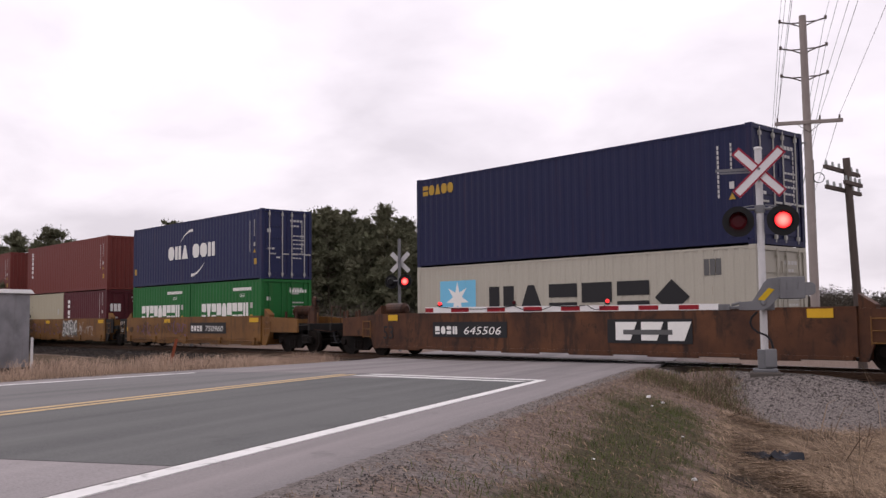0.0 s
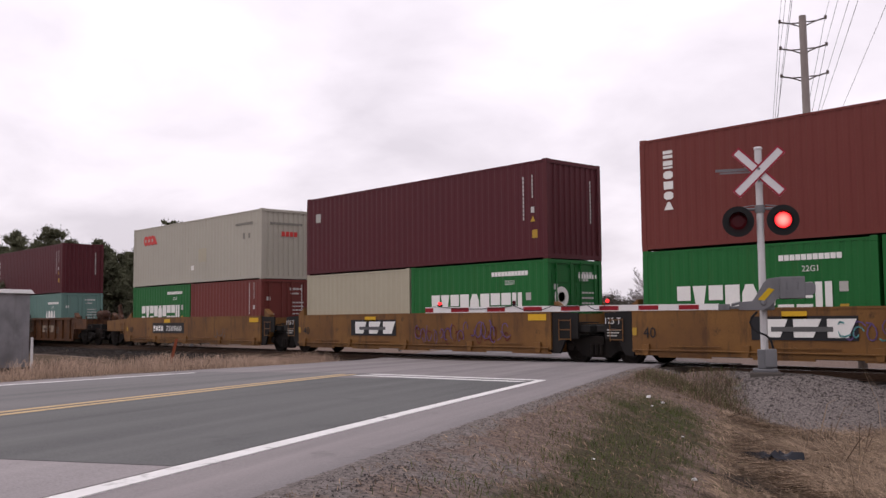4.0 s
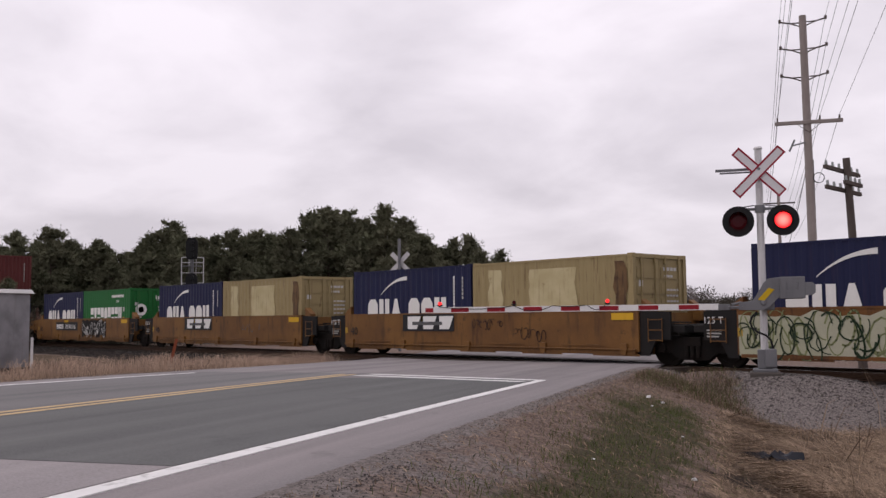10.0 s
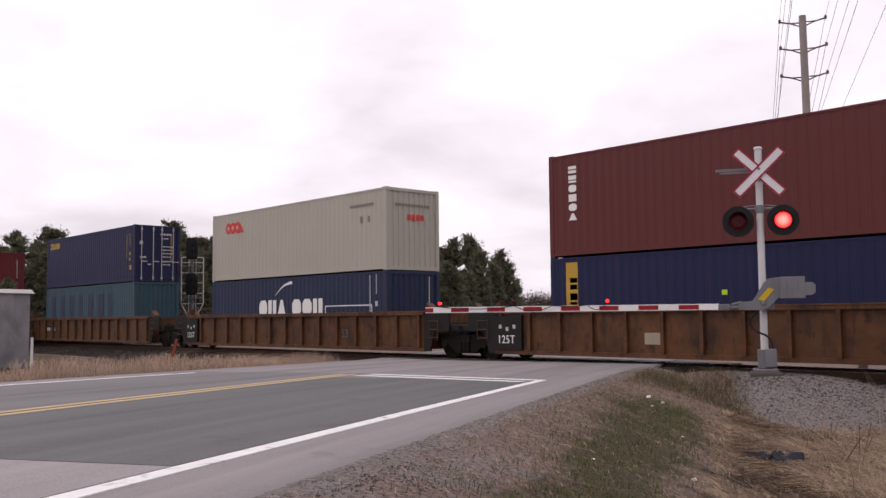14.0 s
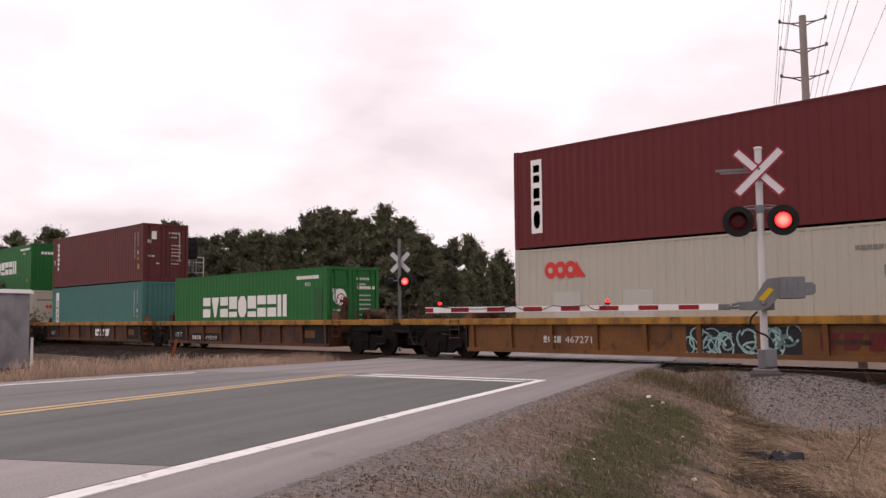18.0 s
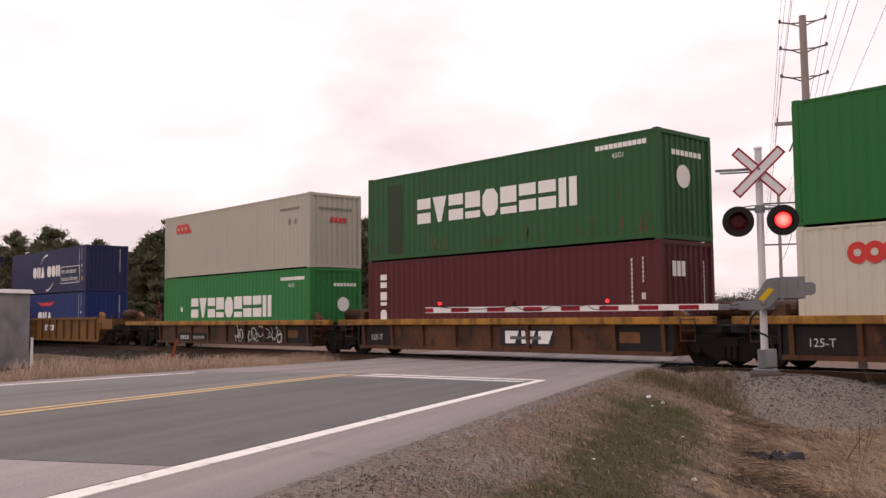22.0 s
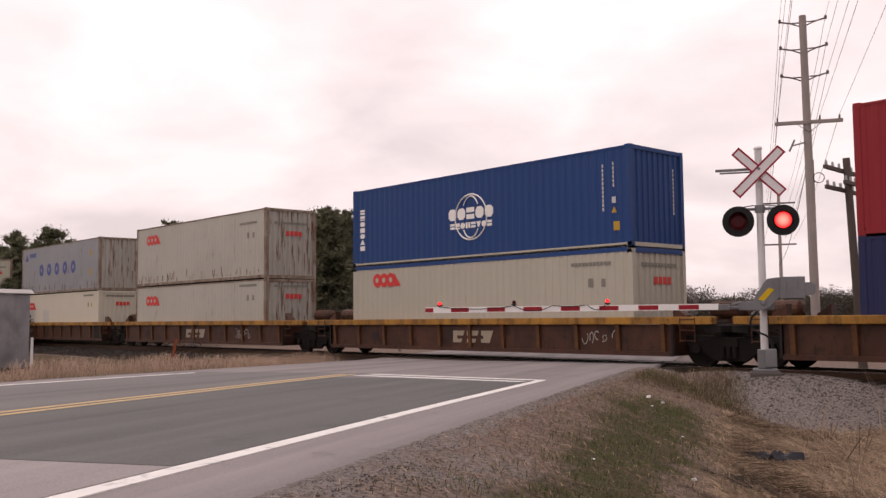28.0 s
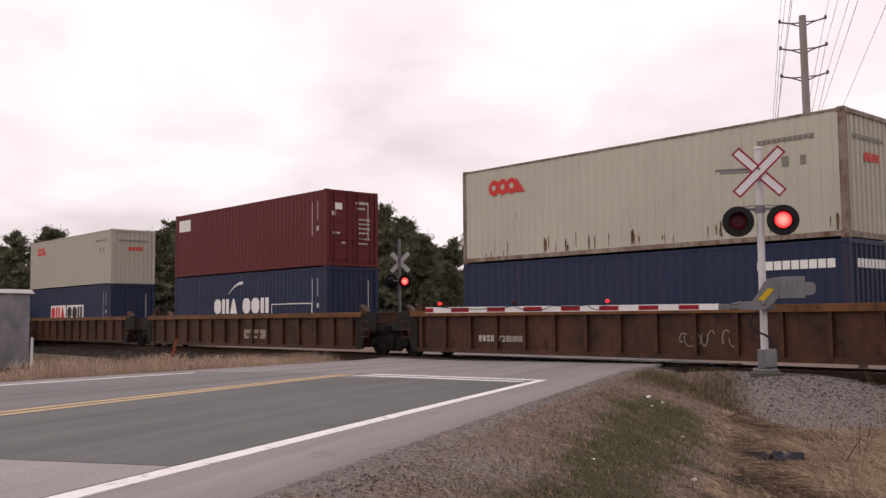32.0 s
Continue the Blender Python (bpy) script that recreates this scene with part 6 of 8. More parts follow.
    WEATHERED.append(c)
    for i in range(5):
        mark(c, "disc", -2.99 + 1.26 * i, 1.08, 0.68, 0.72, "mark_blue")
        bm = bmesh.new()
        box(bm, -2.99 + 1.26 * i + 0.25, -2.99 + 1.26 * i + 0.43, SIDE - 0.0085, SIDE - 0.0065, 1.32, 1.56)
        part("marking", bm, "cool_grey", c)
    mark(c, "triangle", -5.5, 2.10, 0.55, 0.43, "mark_blue")
    mark(c, "word", -4.76, 2.29, 1.17, 0.25, "mark_blue", 4, 6)
    mark(c, "box", 4.75, 1.95, 0.25, 0.3, "mark_yellow")
    mark(c, "box", 4.75, 0.9, 0.25, 0.3, "mark_yellow")
    red_emblem_box("AA", 0, "off_white", patches=True, high=False)
    # AB
    WEATHERED.append(red_emblem_box("AB", STD, "stained_cream", label="rust-streaked cream forty-foot container with red emblem"))
    c = load("AB", 40, False, "slate_blue", 0, 0, False, "dull blue forty-foot container with white code panels")
    mark(c, "plain", 3.9, 1.95, 1.9, 0.20, "mark_white", 9)
    mark(c, "box", 3.9, 1.25, 0.2, 0.24, "mark_white")
    mark(c, "endword", -0.8, 1.95, 1.6, 0.2, "mark_white", 9)
    for c, z, k in ((WEATHERED[0], 0.16, 46), (WEATHERED[1], 0.16, 26), (WEATHERED[2], 0.16, 40), (WEATHERED[3], 0.16, 34)):
        mark(c, "drips", -5.9, z, 11.8, 0.5, "rust_run", k, k)
    # AC
    c = load("AC", 40, True, "dark_red", 0, HC, True, "dark red forty-foot container with a small white panel")
    mark(c, "box", -5.73, 2.1, 1.1, 0.52, "mark_white")
    codes(c, yellow=False)
    mark(c, "endword", -0.8, 2.15, 0.4, 0.25, "mark_white", 1)
    c = load("AC", 40, True, "slate_blue", 0, 0, False, "blue forty-foot container with white lettering and stroke")
    two_group_word(c, -2.36, 1.2, 4.54, 0.62)
    mark(c, "outline", 2.3, 0.75, 2.85, 0.8, "mark_white")
    codes(c, yellow=False)
    # AD
    red_emblem_box("AD", HC)
    c = load("AD", 40, True, "slate_blue", 0, 0, False, "blue forty-foot container with a white lettered panel")
    mark(c, "word", -2.4, 1.1, 2.2, 0.66, "mark_red", 3, 5, back="mark_white")
    mark(c, "word", 0.1, 1.1, 2.3, 0.66, "mark_black", 3, 9, back="mark_white")
    codes(c, yellow=False)


def car_marks():
    """Numbers, plates and sprayed lettering on the cars' near sides."""
    for u in "BCDEFHIJKL":
        if u not in "FL":
            worded(CARS[u], "125 T" if u != "H" else "125T", -7.3, 1.08, 0.235, "mark_white", y=-1.356)
            for k in range(3):
                bar = bmesh.new()
                box(bar, -7.2, -6.75 - 0.06 * k, -1.356, -1.353, 0.90 - 0.075 * k, 0.935 - 0.075 * k)
                part("stencil_bar", bar, "mark_grey", CARS[u])
        if u not in "HI":
            side_ledge(CARS[u])
        worded(CARS[u], "40", -6.0, 0.72, 0.40, "mark_black", y=-1.419)
        car_panel(CARS[u], -6.33, 0.78, 0.13, 0.2, "mark_yellow")
        car_panel(CARS[u], -2.2, 1.18, 0.6, 0.17, "reflector_yellow")
        car_panel(CARS[u], 5.5, 1.18, 0.7, 0.18, "reflector_yellow")
    number_plate_bars(CARS["A"], -5.2, 0.77, "645506", 0.34, wide=1.6)
    logo_plate(CARS["A"], 1.66, 0.58, 2.6, 0.62)
    worded(CARS["A"], "53", -7.9, 0.6, 0.62, "mark_black", y=-1.419)
    car_panel(CARS["A"], -7.6, 1.2, 0.5, 0.2, "reflector_yellow")
    car_panel(CARS["A"], 7.2, 1.2, 0.6, 0.2, "reflector_yellow")
    for u, d, x in (("B", "750960", 0.5), ("F", "750960", -3.3), ("H", "759016", 0.35), ("L", "759016", -3.35)):
        number_plate_bars(CARS[u], x, 0.80 if u in "BF" else 0.88, d, 0.34, wide=1.56)
    for u, x in (("D", -2.96), ("E", -3.0), ("I", 0.53), ("J", -3.12), ("K", -3.08)):
        logo_plate(CARS[u], x, 0.70 if u in "DE" else 0.86, 2.5, 0.54)
    graffiti(CARS["H"], -6.3, -0.7, 0.2, 1.38, ("mark_black", "spray_cream"), 3, 210, 0.042, "graffiti_brown")
    graffiti(CARS["I"], -6.3, -2.0, 0.25, 1.38, ("spray_olive", "patch_moss"), 5, 95, 0.042, "spray_cream", True)
    graffiti(CARS["I"], -1.9, -0.4, 0.35, 1.3, ("spray_blue",), 6, 12, 0.16)
    graffiti(CARS["L"], 0.4, 3.6, 0.4, 1.38, ("mark_white", "mark_black"), 7, 90, 0.05, "end_black")
    graffiti(CARS["C"], 0.5, 2.6, 0.42, 1.36, ("mark_grey", "mark_white"), 8, 50, 0.045, "mark_dark", True)
    graffiti(CARS["C"], -5.5, 0.3, 0.45, 1.3, ("spray_violet", "graffiti_brown"), 9, 22, 0.04)
    graffiti(CARS["C"], 2.7, 5.2, 0.45, 1.32, ("mark_code",), 19, 14, 0.045)
    graffiti(CARS["B"], -5.2, 0.0, 0.5, 1.3, ("spray_violet", "graffiti_brown"), 10, 18, 0.038)
    graffiti(CARS["D"], -0.9, 4.6, 0.5, 1.3, ("spray_violet", "spray_teal"), 11, 14, 0.045)
    graffiti(CARS["E"], 0.5, 4.8, 0.4, 1.2, ("dark_red", "spray_violet"), 12, 16, 0.04)
    graffiti(CARS["J"], 0.2, 1.5, 0.85, 1.32, ("graffiti_brown",), 13, 16, 0.035)
    graffiti(CARS["J"], 1.9, 3.2, 0.55, 1.05, ("graffiti_brown",), 23, 12, 0.035)
    graffiti(CARS["K"], 1.8, 4.2, 0.7, 1.2, ("mark_dark",), 14, 10, 0.03)
    graffiti(CARS["F"], 2.6, 3.6, 0.4, 1.2, ("mark_dark",), 15, 8, 0.04)
    # ribbed cars: small stencils between the ribs
    for u, d in (("G", "680412"), ("M", "787915"), ("O", "787915"), ("V", "680511")):
        number_plate_bars(CARS[u], {"G": -5.65, "M": 3.45, "O": -5.6, "V": -5.7}[u], 0.76, d, 0.26, plate="mark_black", ink="mark_code" if u in "OV" else "mark_faint")
    for u in "MNO":
        if u != "O":
            bm = bmesh.new()
            box(bm, -8.24, -7.10, -1.404, -1.304, 0.32, 1.33)
            part("end_panel", bm, "end_black", CARS[u], "black end panel with white stencils", bevel=0.006)
            worded(CARS[u], "125T", -8.06, 0.52, 0.34, "mark_white", y=-1.408)
            for dx, dz in ((0.06, 0.95), (0.34, 0.88), (0.62, 0.95)):
                bm = bmesh.new()
                box(bm, -8.06 + dx, -7.95 + dx, -1.408, -1.4045, dz, dz + 0.11)
                part("stencil_bar", bm, "mark_grey", CARS[u])
        worded(CARS[u], "53", 3.6, 0.62, 0.42, "mark_dark", y=-1.308)
    car_panel(CARS["M"], -2.86, 0.55, 0.50, 0.30, "mark_faint")
    logo_plate(CARS["G"], 3.3, 0.62, 2.1, 0.5, None, "mark_faint")
    worded(CARS["G"], "53", 5.65, 0.62, 0.5, "mark_dark", y=-1.308)
    worded(CARS["V"], "53", 3.5, 0.7, 0.42, "mark_dark", y=-1.308)
    logo_plate(CARS["V"], 0.2, 0.72, 1.7, 0.44)
    for u, d, x in (("P", "467271", -5.1), ("W", "62506", -6.2), ("AA", "62506", -6.2), ("AB", "728088", -5.35)):
        number_plate_bars(CARS[u], x, 0.56, d, 0.26, None, "mark_code" if u == "P" else "mark_grey", 0.0, 1.3)
    for u in "QU":
        number_plate_bars(CARS[u], -4.2, 0.44, "749099", 0.24, "end_black", "mark_code", 0.0, 1.75)
    for u in "QRSTU":
        if u != "U":
            car_panel(CARS[u], -6.45, 0.36, 1.80, 0.70, "end_black")
            worded(CARS[u], "125-T", -5.85, 0.56, 0.27, "mark_code", y=-1.312)
        car_panel(CARS[u], 4.70, 0.36, 1.75, 0.70, "end_black")
        bm = bmesh.new()
        box(bm, 4.80, 5.45, -1.316, -1.309, 0.58, 0.86)
        part("painted_panel", bm, "rail_orange", CARS[u])
        if u in "RST":
            worded(CARS[u], "40", -4.3, 0.55, 0.4, "mark_black", y=-1.308)
    for u in "RST":
        logo_plate(CARS[u], 0.4, 0.46, 2.1, 0.48, "mark_black")
    logo_plate(CARS["P"], 2.85, 0.44, 1.7, 0.5, None, "dark_red")
    graffiti(CARS["P"], -0.4, 2.6, 0.3, 1.06, ("spray_pale",), 16, 44, 0.05, "mark_black", True)
    graffiti(CARS["U"], 0.7, 4.5, 0.3, 1.06, ("mark_white", "mark_grey"), 17, 22, 0.05, "end_black", True)
    for u in ("X", "Y", "Z", "AC"):
        logo_plate(CARS[u], 0.2 if u == "AC" else -1.0, 0.46, 2.0, 0.48, None, "mark_faint")
    for u in ("X", "Y", "Z"):
        worded(CARS[u], "48", -5.0, 0.52, 0.46, "mark_black", y=-1.308)
    for x in (-7.3, 6.05):
        car_panel(CARS["AA"], x, 0.36, 1.25, 0.70, "end_black")
    graffiti(CARS["Y"], 4.2, 5.7, 0.42, 1.0, ("mark_grey",), 18, 14, 0.03)
    graffiti(CARS["Z"], 3.6, 4.8, 0.42, 1.0, ("mark_grey",), 20, 14, 0.03)
    graffiti(CARS["AB"], 1.6, 3.4, 0.42, 1.0, ("mark_faint",), 21, 14, 0.04)


# ---------------------------------------------------------------- level crossing equipment
LENSES = []                        # (lens, lit at the start)
MAST = (-9.33, 16.6, 0.20)
ROAD_TURN = math.degrees(-ROAD_AZ) # a thing's +y turned to look along the road


def lens(parent, at, radius, lit, label="red glass signal lens"):
    """A red lens whose lit face turns towards the road and away from it."""
    bm = bmesh.new()
    n = 20
    rings = []
    for y, r in ((-0.03, radius * 0.72), (-0.012, radius), (0.012, radius), (0.03, radius * 0.72)):
        rings.append([bm.verts.new((r * math.cos(2 * math.pi * i / n), y, r * math.sin(2 * math.pi * i / n))) for i in range(n)])
    for a, b in zip(rings, rings[1:]):
        for i in range(n):
            bm.faces.new((a[i], a[(i + 1) % n], b[(i + 1) % n], b[i]))
    bm.faces.new(rings[0])
    bm.faces.new(rings[-1])
    me = mesh_of(bm, "lens")
    me.materials.append(MAT["lens_lit" if radius > 0.1 else "arm_lens_lit"])
    me.materials.append(MAT["lens_dark"])
    for p in me.polygons:
        p.material_index = 0 if p.center.y < -0.001 else 1
    ob = new("lens", me)
    ob.parent = parent
    ob.matrix_basis = pose(*at)
    tagged(ob, label)
    LENSES.append((ob, at, lit))
    return ob


def flasher(root, x, z, lit, facing=-1):
    """A lamp head: round black background, hood and lens. facing: -1 towards the root's -y."""
    bm = bmesh.new()
    n = 28
    rod(bm, (x, facing * 0.13, z), (x, facing * 0.115, z), 0.295, n=n)
    rod(bm, (x, facing * 0.12, z), (x, -facing * 0.06, z), 0.20, 0.12, n=20)
    head = part("lamp_background", bm, "lamp_black", root, "round black lamp background with hood")
    bm = bmesh.new()
    k = 16
    va, vb = [], []
    for i in range(k + 1):
        a = math.pi * (-0.15 + 1.3 * i / k)
        va.append(bm.verts.new((x + 0.17 * math.cos(a), facing * 0.125, z + 0.17 * math.sin(a))))
        vb.append(bm.verts.new((x + 0.17 * math.cos(a), facing * (0.125 + 0.20 * (0.35 + 0.65 * max(0, math.sin(a)))), z + 0.17 * math.sin(a))))
    for i in range(k):
        bm.faces.new((va[i], va[i + 1], vb[i + 1], vb[i]))
    r = bmesh.ops.solidify(bm, geom=list(bm.faces), thickness=0.006)
    part("hood", bm, "lamp_black", head)
    l = lens(head, (x, facing * 0.165, z), 0.155, lit)
    return head


def crossbuck(root, z, half=0.60, wide=0.20, y=-0.12, back_only=False):
    for k, a in enumerate((45, -45)):
        bm = bmesh.new()
        box(bm, -half, half, -0.006, 0.006, -wide / 2, wide / 2)
        b = part("crossbuck_blade", bm, "sign_white" if not back_only else "mast_paint", root, "white sign blade with a dark red border" if not back_only else "pale weathered back of a sign blade")
        b.matrix_basis = pose(0, y - 0.022 * k, z, 0, a, 0)
        if back_only:
            continue
        t = 0.034
        bm = bmesh.new()
        for q in ((-half, half, -wide / 2, -wide / 2 + t), (-half, half, wide / 2 - t, wide / 2), (-half, -half + t, -wide / 2 + t, wide / 2 - t), (half - t, half, -wide / 2 + t, wide / 2 - t)):
            box(bm, q[0], q[1], -0.010, -0.006, q[2], q[3])
        e = part("border", bm, "sign_red", b)


def gate():
    x, y, z = MAST
    g = thing("crossing_gate", pose(x, y, z, 0, 0, ROAD_TURN), "lowered railway crossing gate with crossbuck and red flashing lamps", "crossing gate")
    bm = bmesh.new()
    rod(bm, (0, 0, 0.05), (0, 0, 4.26), 0.070, 0.066, 16)
    rod(bm, (0, 0, 4.26), (0, 0, 4.30), 0.085, 0.07, 16)
    part("mast", bm, "mast_paint", g, "pale painted steel pole")
    bm = bmesh.new()
    box(bm, -0.28, 0.28, -0.28, 0.28, -0.45, 0.0)
    part("foundation", bm, "stone", g, bevel=0.02)
    bm = bmesh.new()
    box(bm, -0.22, 0.22, -0.22, 0.22, 0.0, 0.06)
    box(bm, -0.13, 0.13, -0.13, 0.13, 0.06, 0.42)
    box(bm, 0.0, 0.21, -0.2, 0.06, 0.09, 0.43)
    part("base_casting", bm, "galvanised", g, bevel=0.012)
    crossbuck(g, 3.80)
    bm = bmesh.new()
    rod(bm, (0, -0.05, 3.86), (0, -0.15, 3.86), 0.03, n=8)
    part("sign_bracket", bm, "galvanised", g)
    # second sign seen from its edge
    bm = bmesh.new()
    box(bm, -0.80, -0.06, 0.06, 0.09, 3.86, 3.91)
    box(bm, -0.72, -0.06, 0.02, 0.05, 3.81, 3.84)
    part("sign_support", bm, "galvanised", g)
    # lamps on their crossarm
    bm = bmesh.new()
    rod(bm, (-0.40, 0, 3.10), (0.40, 0, 3.10), 0.028, n=10)
    rod(bm, (0, 0, 3.03), (0, 0, 3.17), 0.095, n=12)
    for s in (-1, 1):
        rod(bm, (s * 0.40, 0, 3.10), (s * 0.41, 0, 2.85), 0.026, n=8)
        rod(bm, (s * 0.10, -0.03, 3.17), (s * 0.42, 0.0, 3.13), 0.012, n=5)
    part("lamp_crossarm", bm, "galvanised", g)
    flasher(g, -0.405, 2.86, False)
    flasher(g, 0.405, 2.86, True)
    # mechanism: side arms, counterweights and the arm itself
    bm = bmesh.new()
    extrude(bm, [(-0.44, 1.17), (0.0, 1.16), (0.11, 1.22), (0.25, 1.37), (0.44, 1.56), (0.47, 1.67), (0.40, 1.74), (0.28, 1.775), (0.08, 1.75), (0.0, 1.66), (-0.11, 1.46), (-0.19, 1.33), (-0.44, 1.32)], -0.27, -0.22)
    a = part("support_arm", bm, "galvanised", g, "grey steel gate arm support", bevel=0.006)
    bm = bmesh.new()
    extrude(bm, [(-0.44, 1.17), (0.0, 1.16), (0.11, 1.22), (0.25, 1.37), (0.44, 1.56), (0.47, 1.67), (0.40, 1.74), (0.28, 1.775), (0.08, 1.75), (0.0, 1.66), (-0.11, 1.46), (-0.19, 1.33), (-0.44, 1.32)], 0.22, 0.27)
    part("support_arm", bm, "galvanised", g, bevel=0.006)
    bm = bmesh.new()
    box(bm, 0.30, 0.74, -0.33, -0.26, 1.375, 1.78)
    extrude(bm, [(0.73, 1.43), (0.86, 1.43), (0.92, 1.48), (0.92, 1.62), (0.86, 1.67), (0.73, 1.67)], -0.32, -0.26)
    for xx in (0.42, 0.61):
        box(bm, xx - 0.012, xx + 0.012, -0.345, -0.33, 1.54, 1.69)
    part("counterweight", bm, "galvanised", g, "grey bolted counterweight plates", bevel=0.015)
    bm = bmesh.new()
    box(bm, 0.30, 0.74, 0.26, 0.33, 1.375, 1.78)
    part("counterweight", bm, "galvanised", g, bevel=0.015)
    bm = bmesh.new()
    extrude(bm, [(-0.10, 1.36), (0.02, 1.34), (0.20, 1.55), (0.10, 1.58)], -0.278, -0.271)
    part("warning_label", bm, "label_yellow", g, "yellow warning label")
    bm = bmesh.new()
    rod(bm, (0, -0.3, 1.3), (0, 0.3, 1.3), 0.05, n=10)
    box(bm, -0.05, 0.20, -0.2, 0.2, 1.16, 1.46)
    part("mechanism_box", bm, "galvanised", g, bevel=0.015)
    bm = bmesh.new()
    pts = [(-0.12, -0.16, 1.13), (-0.22, -0.2, 1.03), (-0.25, -0.2, 0.93), (-0.22, -0.2, 0.84), (-0.12, -0.2, 0.75), (0.03, -0.19, 0.69), (0.11, -0.18, 0.60), (0.15, -0.17, 0.44)]
    tube(bm, pts, 0.022)
    part("cable_conduit", bm, "cable_black", g)
    # the arm: flat boards in red and white
    bm = bmesh.new()
    box(bm, -0.82, -0.60, -0.262, -0.228, 1.17, 1.285)
    box(bm, -0.60, -0.40, -0.258, -0.232, 1.19, 1.25)
    rod(bm, (-0.58, -0.2, 1.27), (-0.40, -0.2, 1.31), 0.03, n=8)
    for xx in (-0.62, -0.50, -0.38):
        rod(bm, (xx, -0.28, 1.225), (xx, -0.22, 1.225), 0.022, n=8)
    part("arm_adapter", bm, "galvanised", g, bevel=0.008)
    length = 6.675
    bm = bmesh.new()
    box(bm, -length, -0.80, -0.255, -0.23, 1.178, 1.296)
    arm = part("gate_arm", bm, "white_paint", g, "white gate arm with red bands")
    xr = -1.173
    while xr > -length:
        bm = bmesh.new()
        box(bm, max(xr - 0.378, -length), xr, -0.2585, -0.2555, 1.192, 1.280)
        part("red_band", bm, "arm_red", arm)
        xr -= 0.761
    for xl, lit in ((-2.91, True), (-4.79, False), (-6.36, None)):
        bm = bmesh.new()
        rod(bm, (xl, -0.245, 1.296), (xl, -0.245, 1.322), 0.03, n=8)
        box(bm, xl - 0.05, xl + 0.05, -0.275, -0.215, 1.319, 1.345)
        h = part("lamp_holder", bm, "lamp_black", arm)
        if lit is None:
            bm = bmesh.new()
            rod(bm, (xl, -0.29, 1.368), (xl, -0.20, 1.368), 0.034, n=14)
            part("tip_lens", bm, "arm_lens_lit", h, "steady red tip lamp")
        else:
            lens(h, (xl, -0.245, 1.376), 0.038, lit)
    for x0, x1, sag in ((-4.78, -4.0, 0.10), (-4.0, -3.35, 0.02), (-6.34, -4.82, 0.05), (-3.3, -2.95, 0.09)):
        bm = bmesh.new()
        tube(bm, [(x0 + (x1 - x0) * k / 8, -0.27, 1.30 - 4 * sag * k / 8 * (1 - k / 8)) for k in range(9)], 0.007, 4)
        part("lamp_wire", bm, "cable_black", arm)


def far_crossing_mast():
    m = thing("crossing_mast", pose(-30.95, 25.4, -0.1, 0, 0, ROAD_TURN + 180), "crossing mast with white crossbuck seen from behind", "crossing mast")
    bm = bmesh.new()
    rod(bm, (0, 0, 0), (0, 0, 4.75), 0.065, n=12)
    part("mast", bm, "galvanised", m)
    crossbuck(m, 3.75, 0.55, 0.19, -0.1, True)
    bm = bmesh.new()
    rod(bm, (-0.42, 0, 2.97), (0.42, 0, 2.97), 0.026, n=8)
    part("lamp_crossarm", bm, "galvanised", m)
    flasher(m, -0.30, 2.93, False, 1)
    flasher(m, 0.40, 2.93, True, -1)


def signal_cabinet():
    c = thing("signal_cabinet", pose(-33.78, 9.50, -0.32, 0, 0, 24), "plain grey aluminium signal bungalow beside the track", "signal cabinet")
    bm = bmesh.new()
    box(bm, -1.3, 1.3, -1.1, 1.1, 0.1, 2.55)
    part("cabinet_body", bm, "aluminium", c, bevel=0.02)
    bm = bmesh.new()
    v = box(bm, -1.4, 1.4, -1.2, 1.2, 2.55, 2.68)
    for i in (4, 5, 6, 7):
        v[i].co.y *= 0.9
        v[i].co.x *= 0.97
    part("roof", bm, "white_paint", c)
    bm = bmesh.new()
    box(bm, -1.35, 1.35, -1.15, 1.15, -0.1, 0.1)
    part("plinth", bm, "stone", c)
    bm = bmesh.new()
    box(bm, 0.2, 1.0, -1.125, -1.1, 0.3, 2.35)
    d = part("door", bm, "aluminium", c, bevel=0.006)
    bm = bmesh.new()
    box(bm, 0.28, 0.33, -1.16, -1.125, 1.2, 1.4)
    part("handle", bm, "galvanised", d)
    bm = bmesh.new()
    rod(bm, (1.34, -1.0, 2.36), (1.34, -1.14, 2.36), 0.07, n=12)
    part("lamp", bm, "white_paint", c)
    p = solid("marker_post", pole_bm(0.04, 0.92), "mast_paint", "short pale round marker post in the grass", "marker post", at=(-29.93, 10.07, -0.12))
    s = bmesh.new()
    box(s, -0.05, 0.05, -0.02, 0.02, -0.2, 0.95)
    st = solid("marker_stake", s, "stake_orange", "leaning orange-red wooden marker stake", "stake", at=(0, 0, 0))
    st.matrix_basis = pose(-31.6, 15.4, -0.3, 0, 14, 40)


def pole_bm(r, h):
    bm = bmesh.new()
    rod(bm, (0, 0, -0.3), (0, 0, h), r, n=10)
    return bm


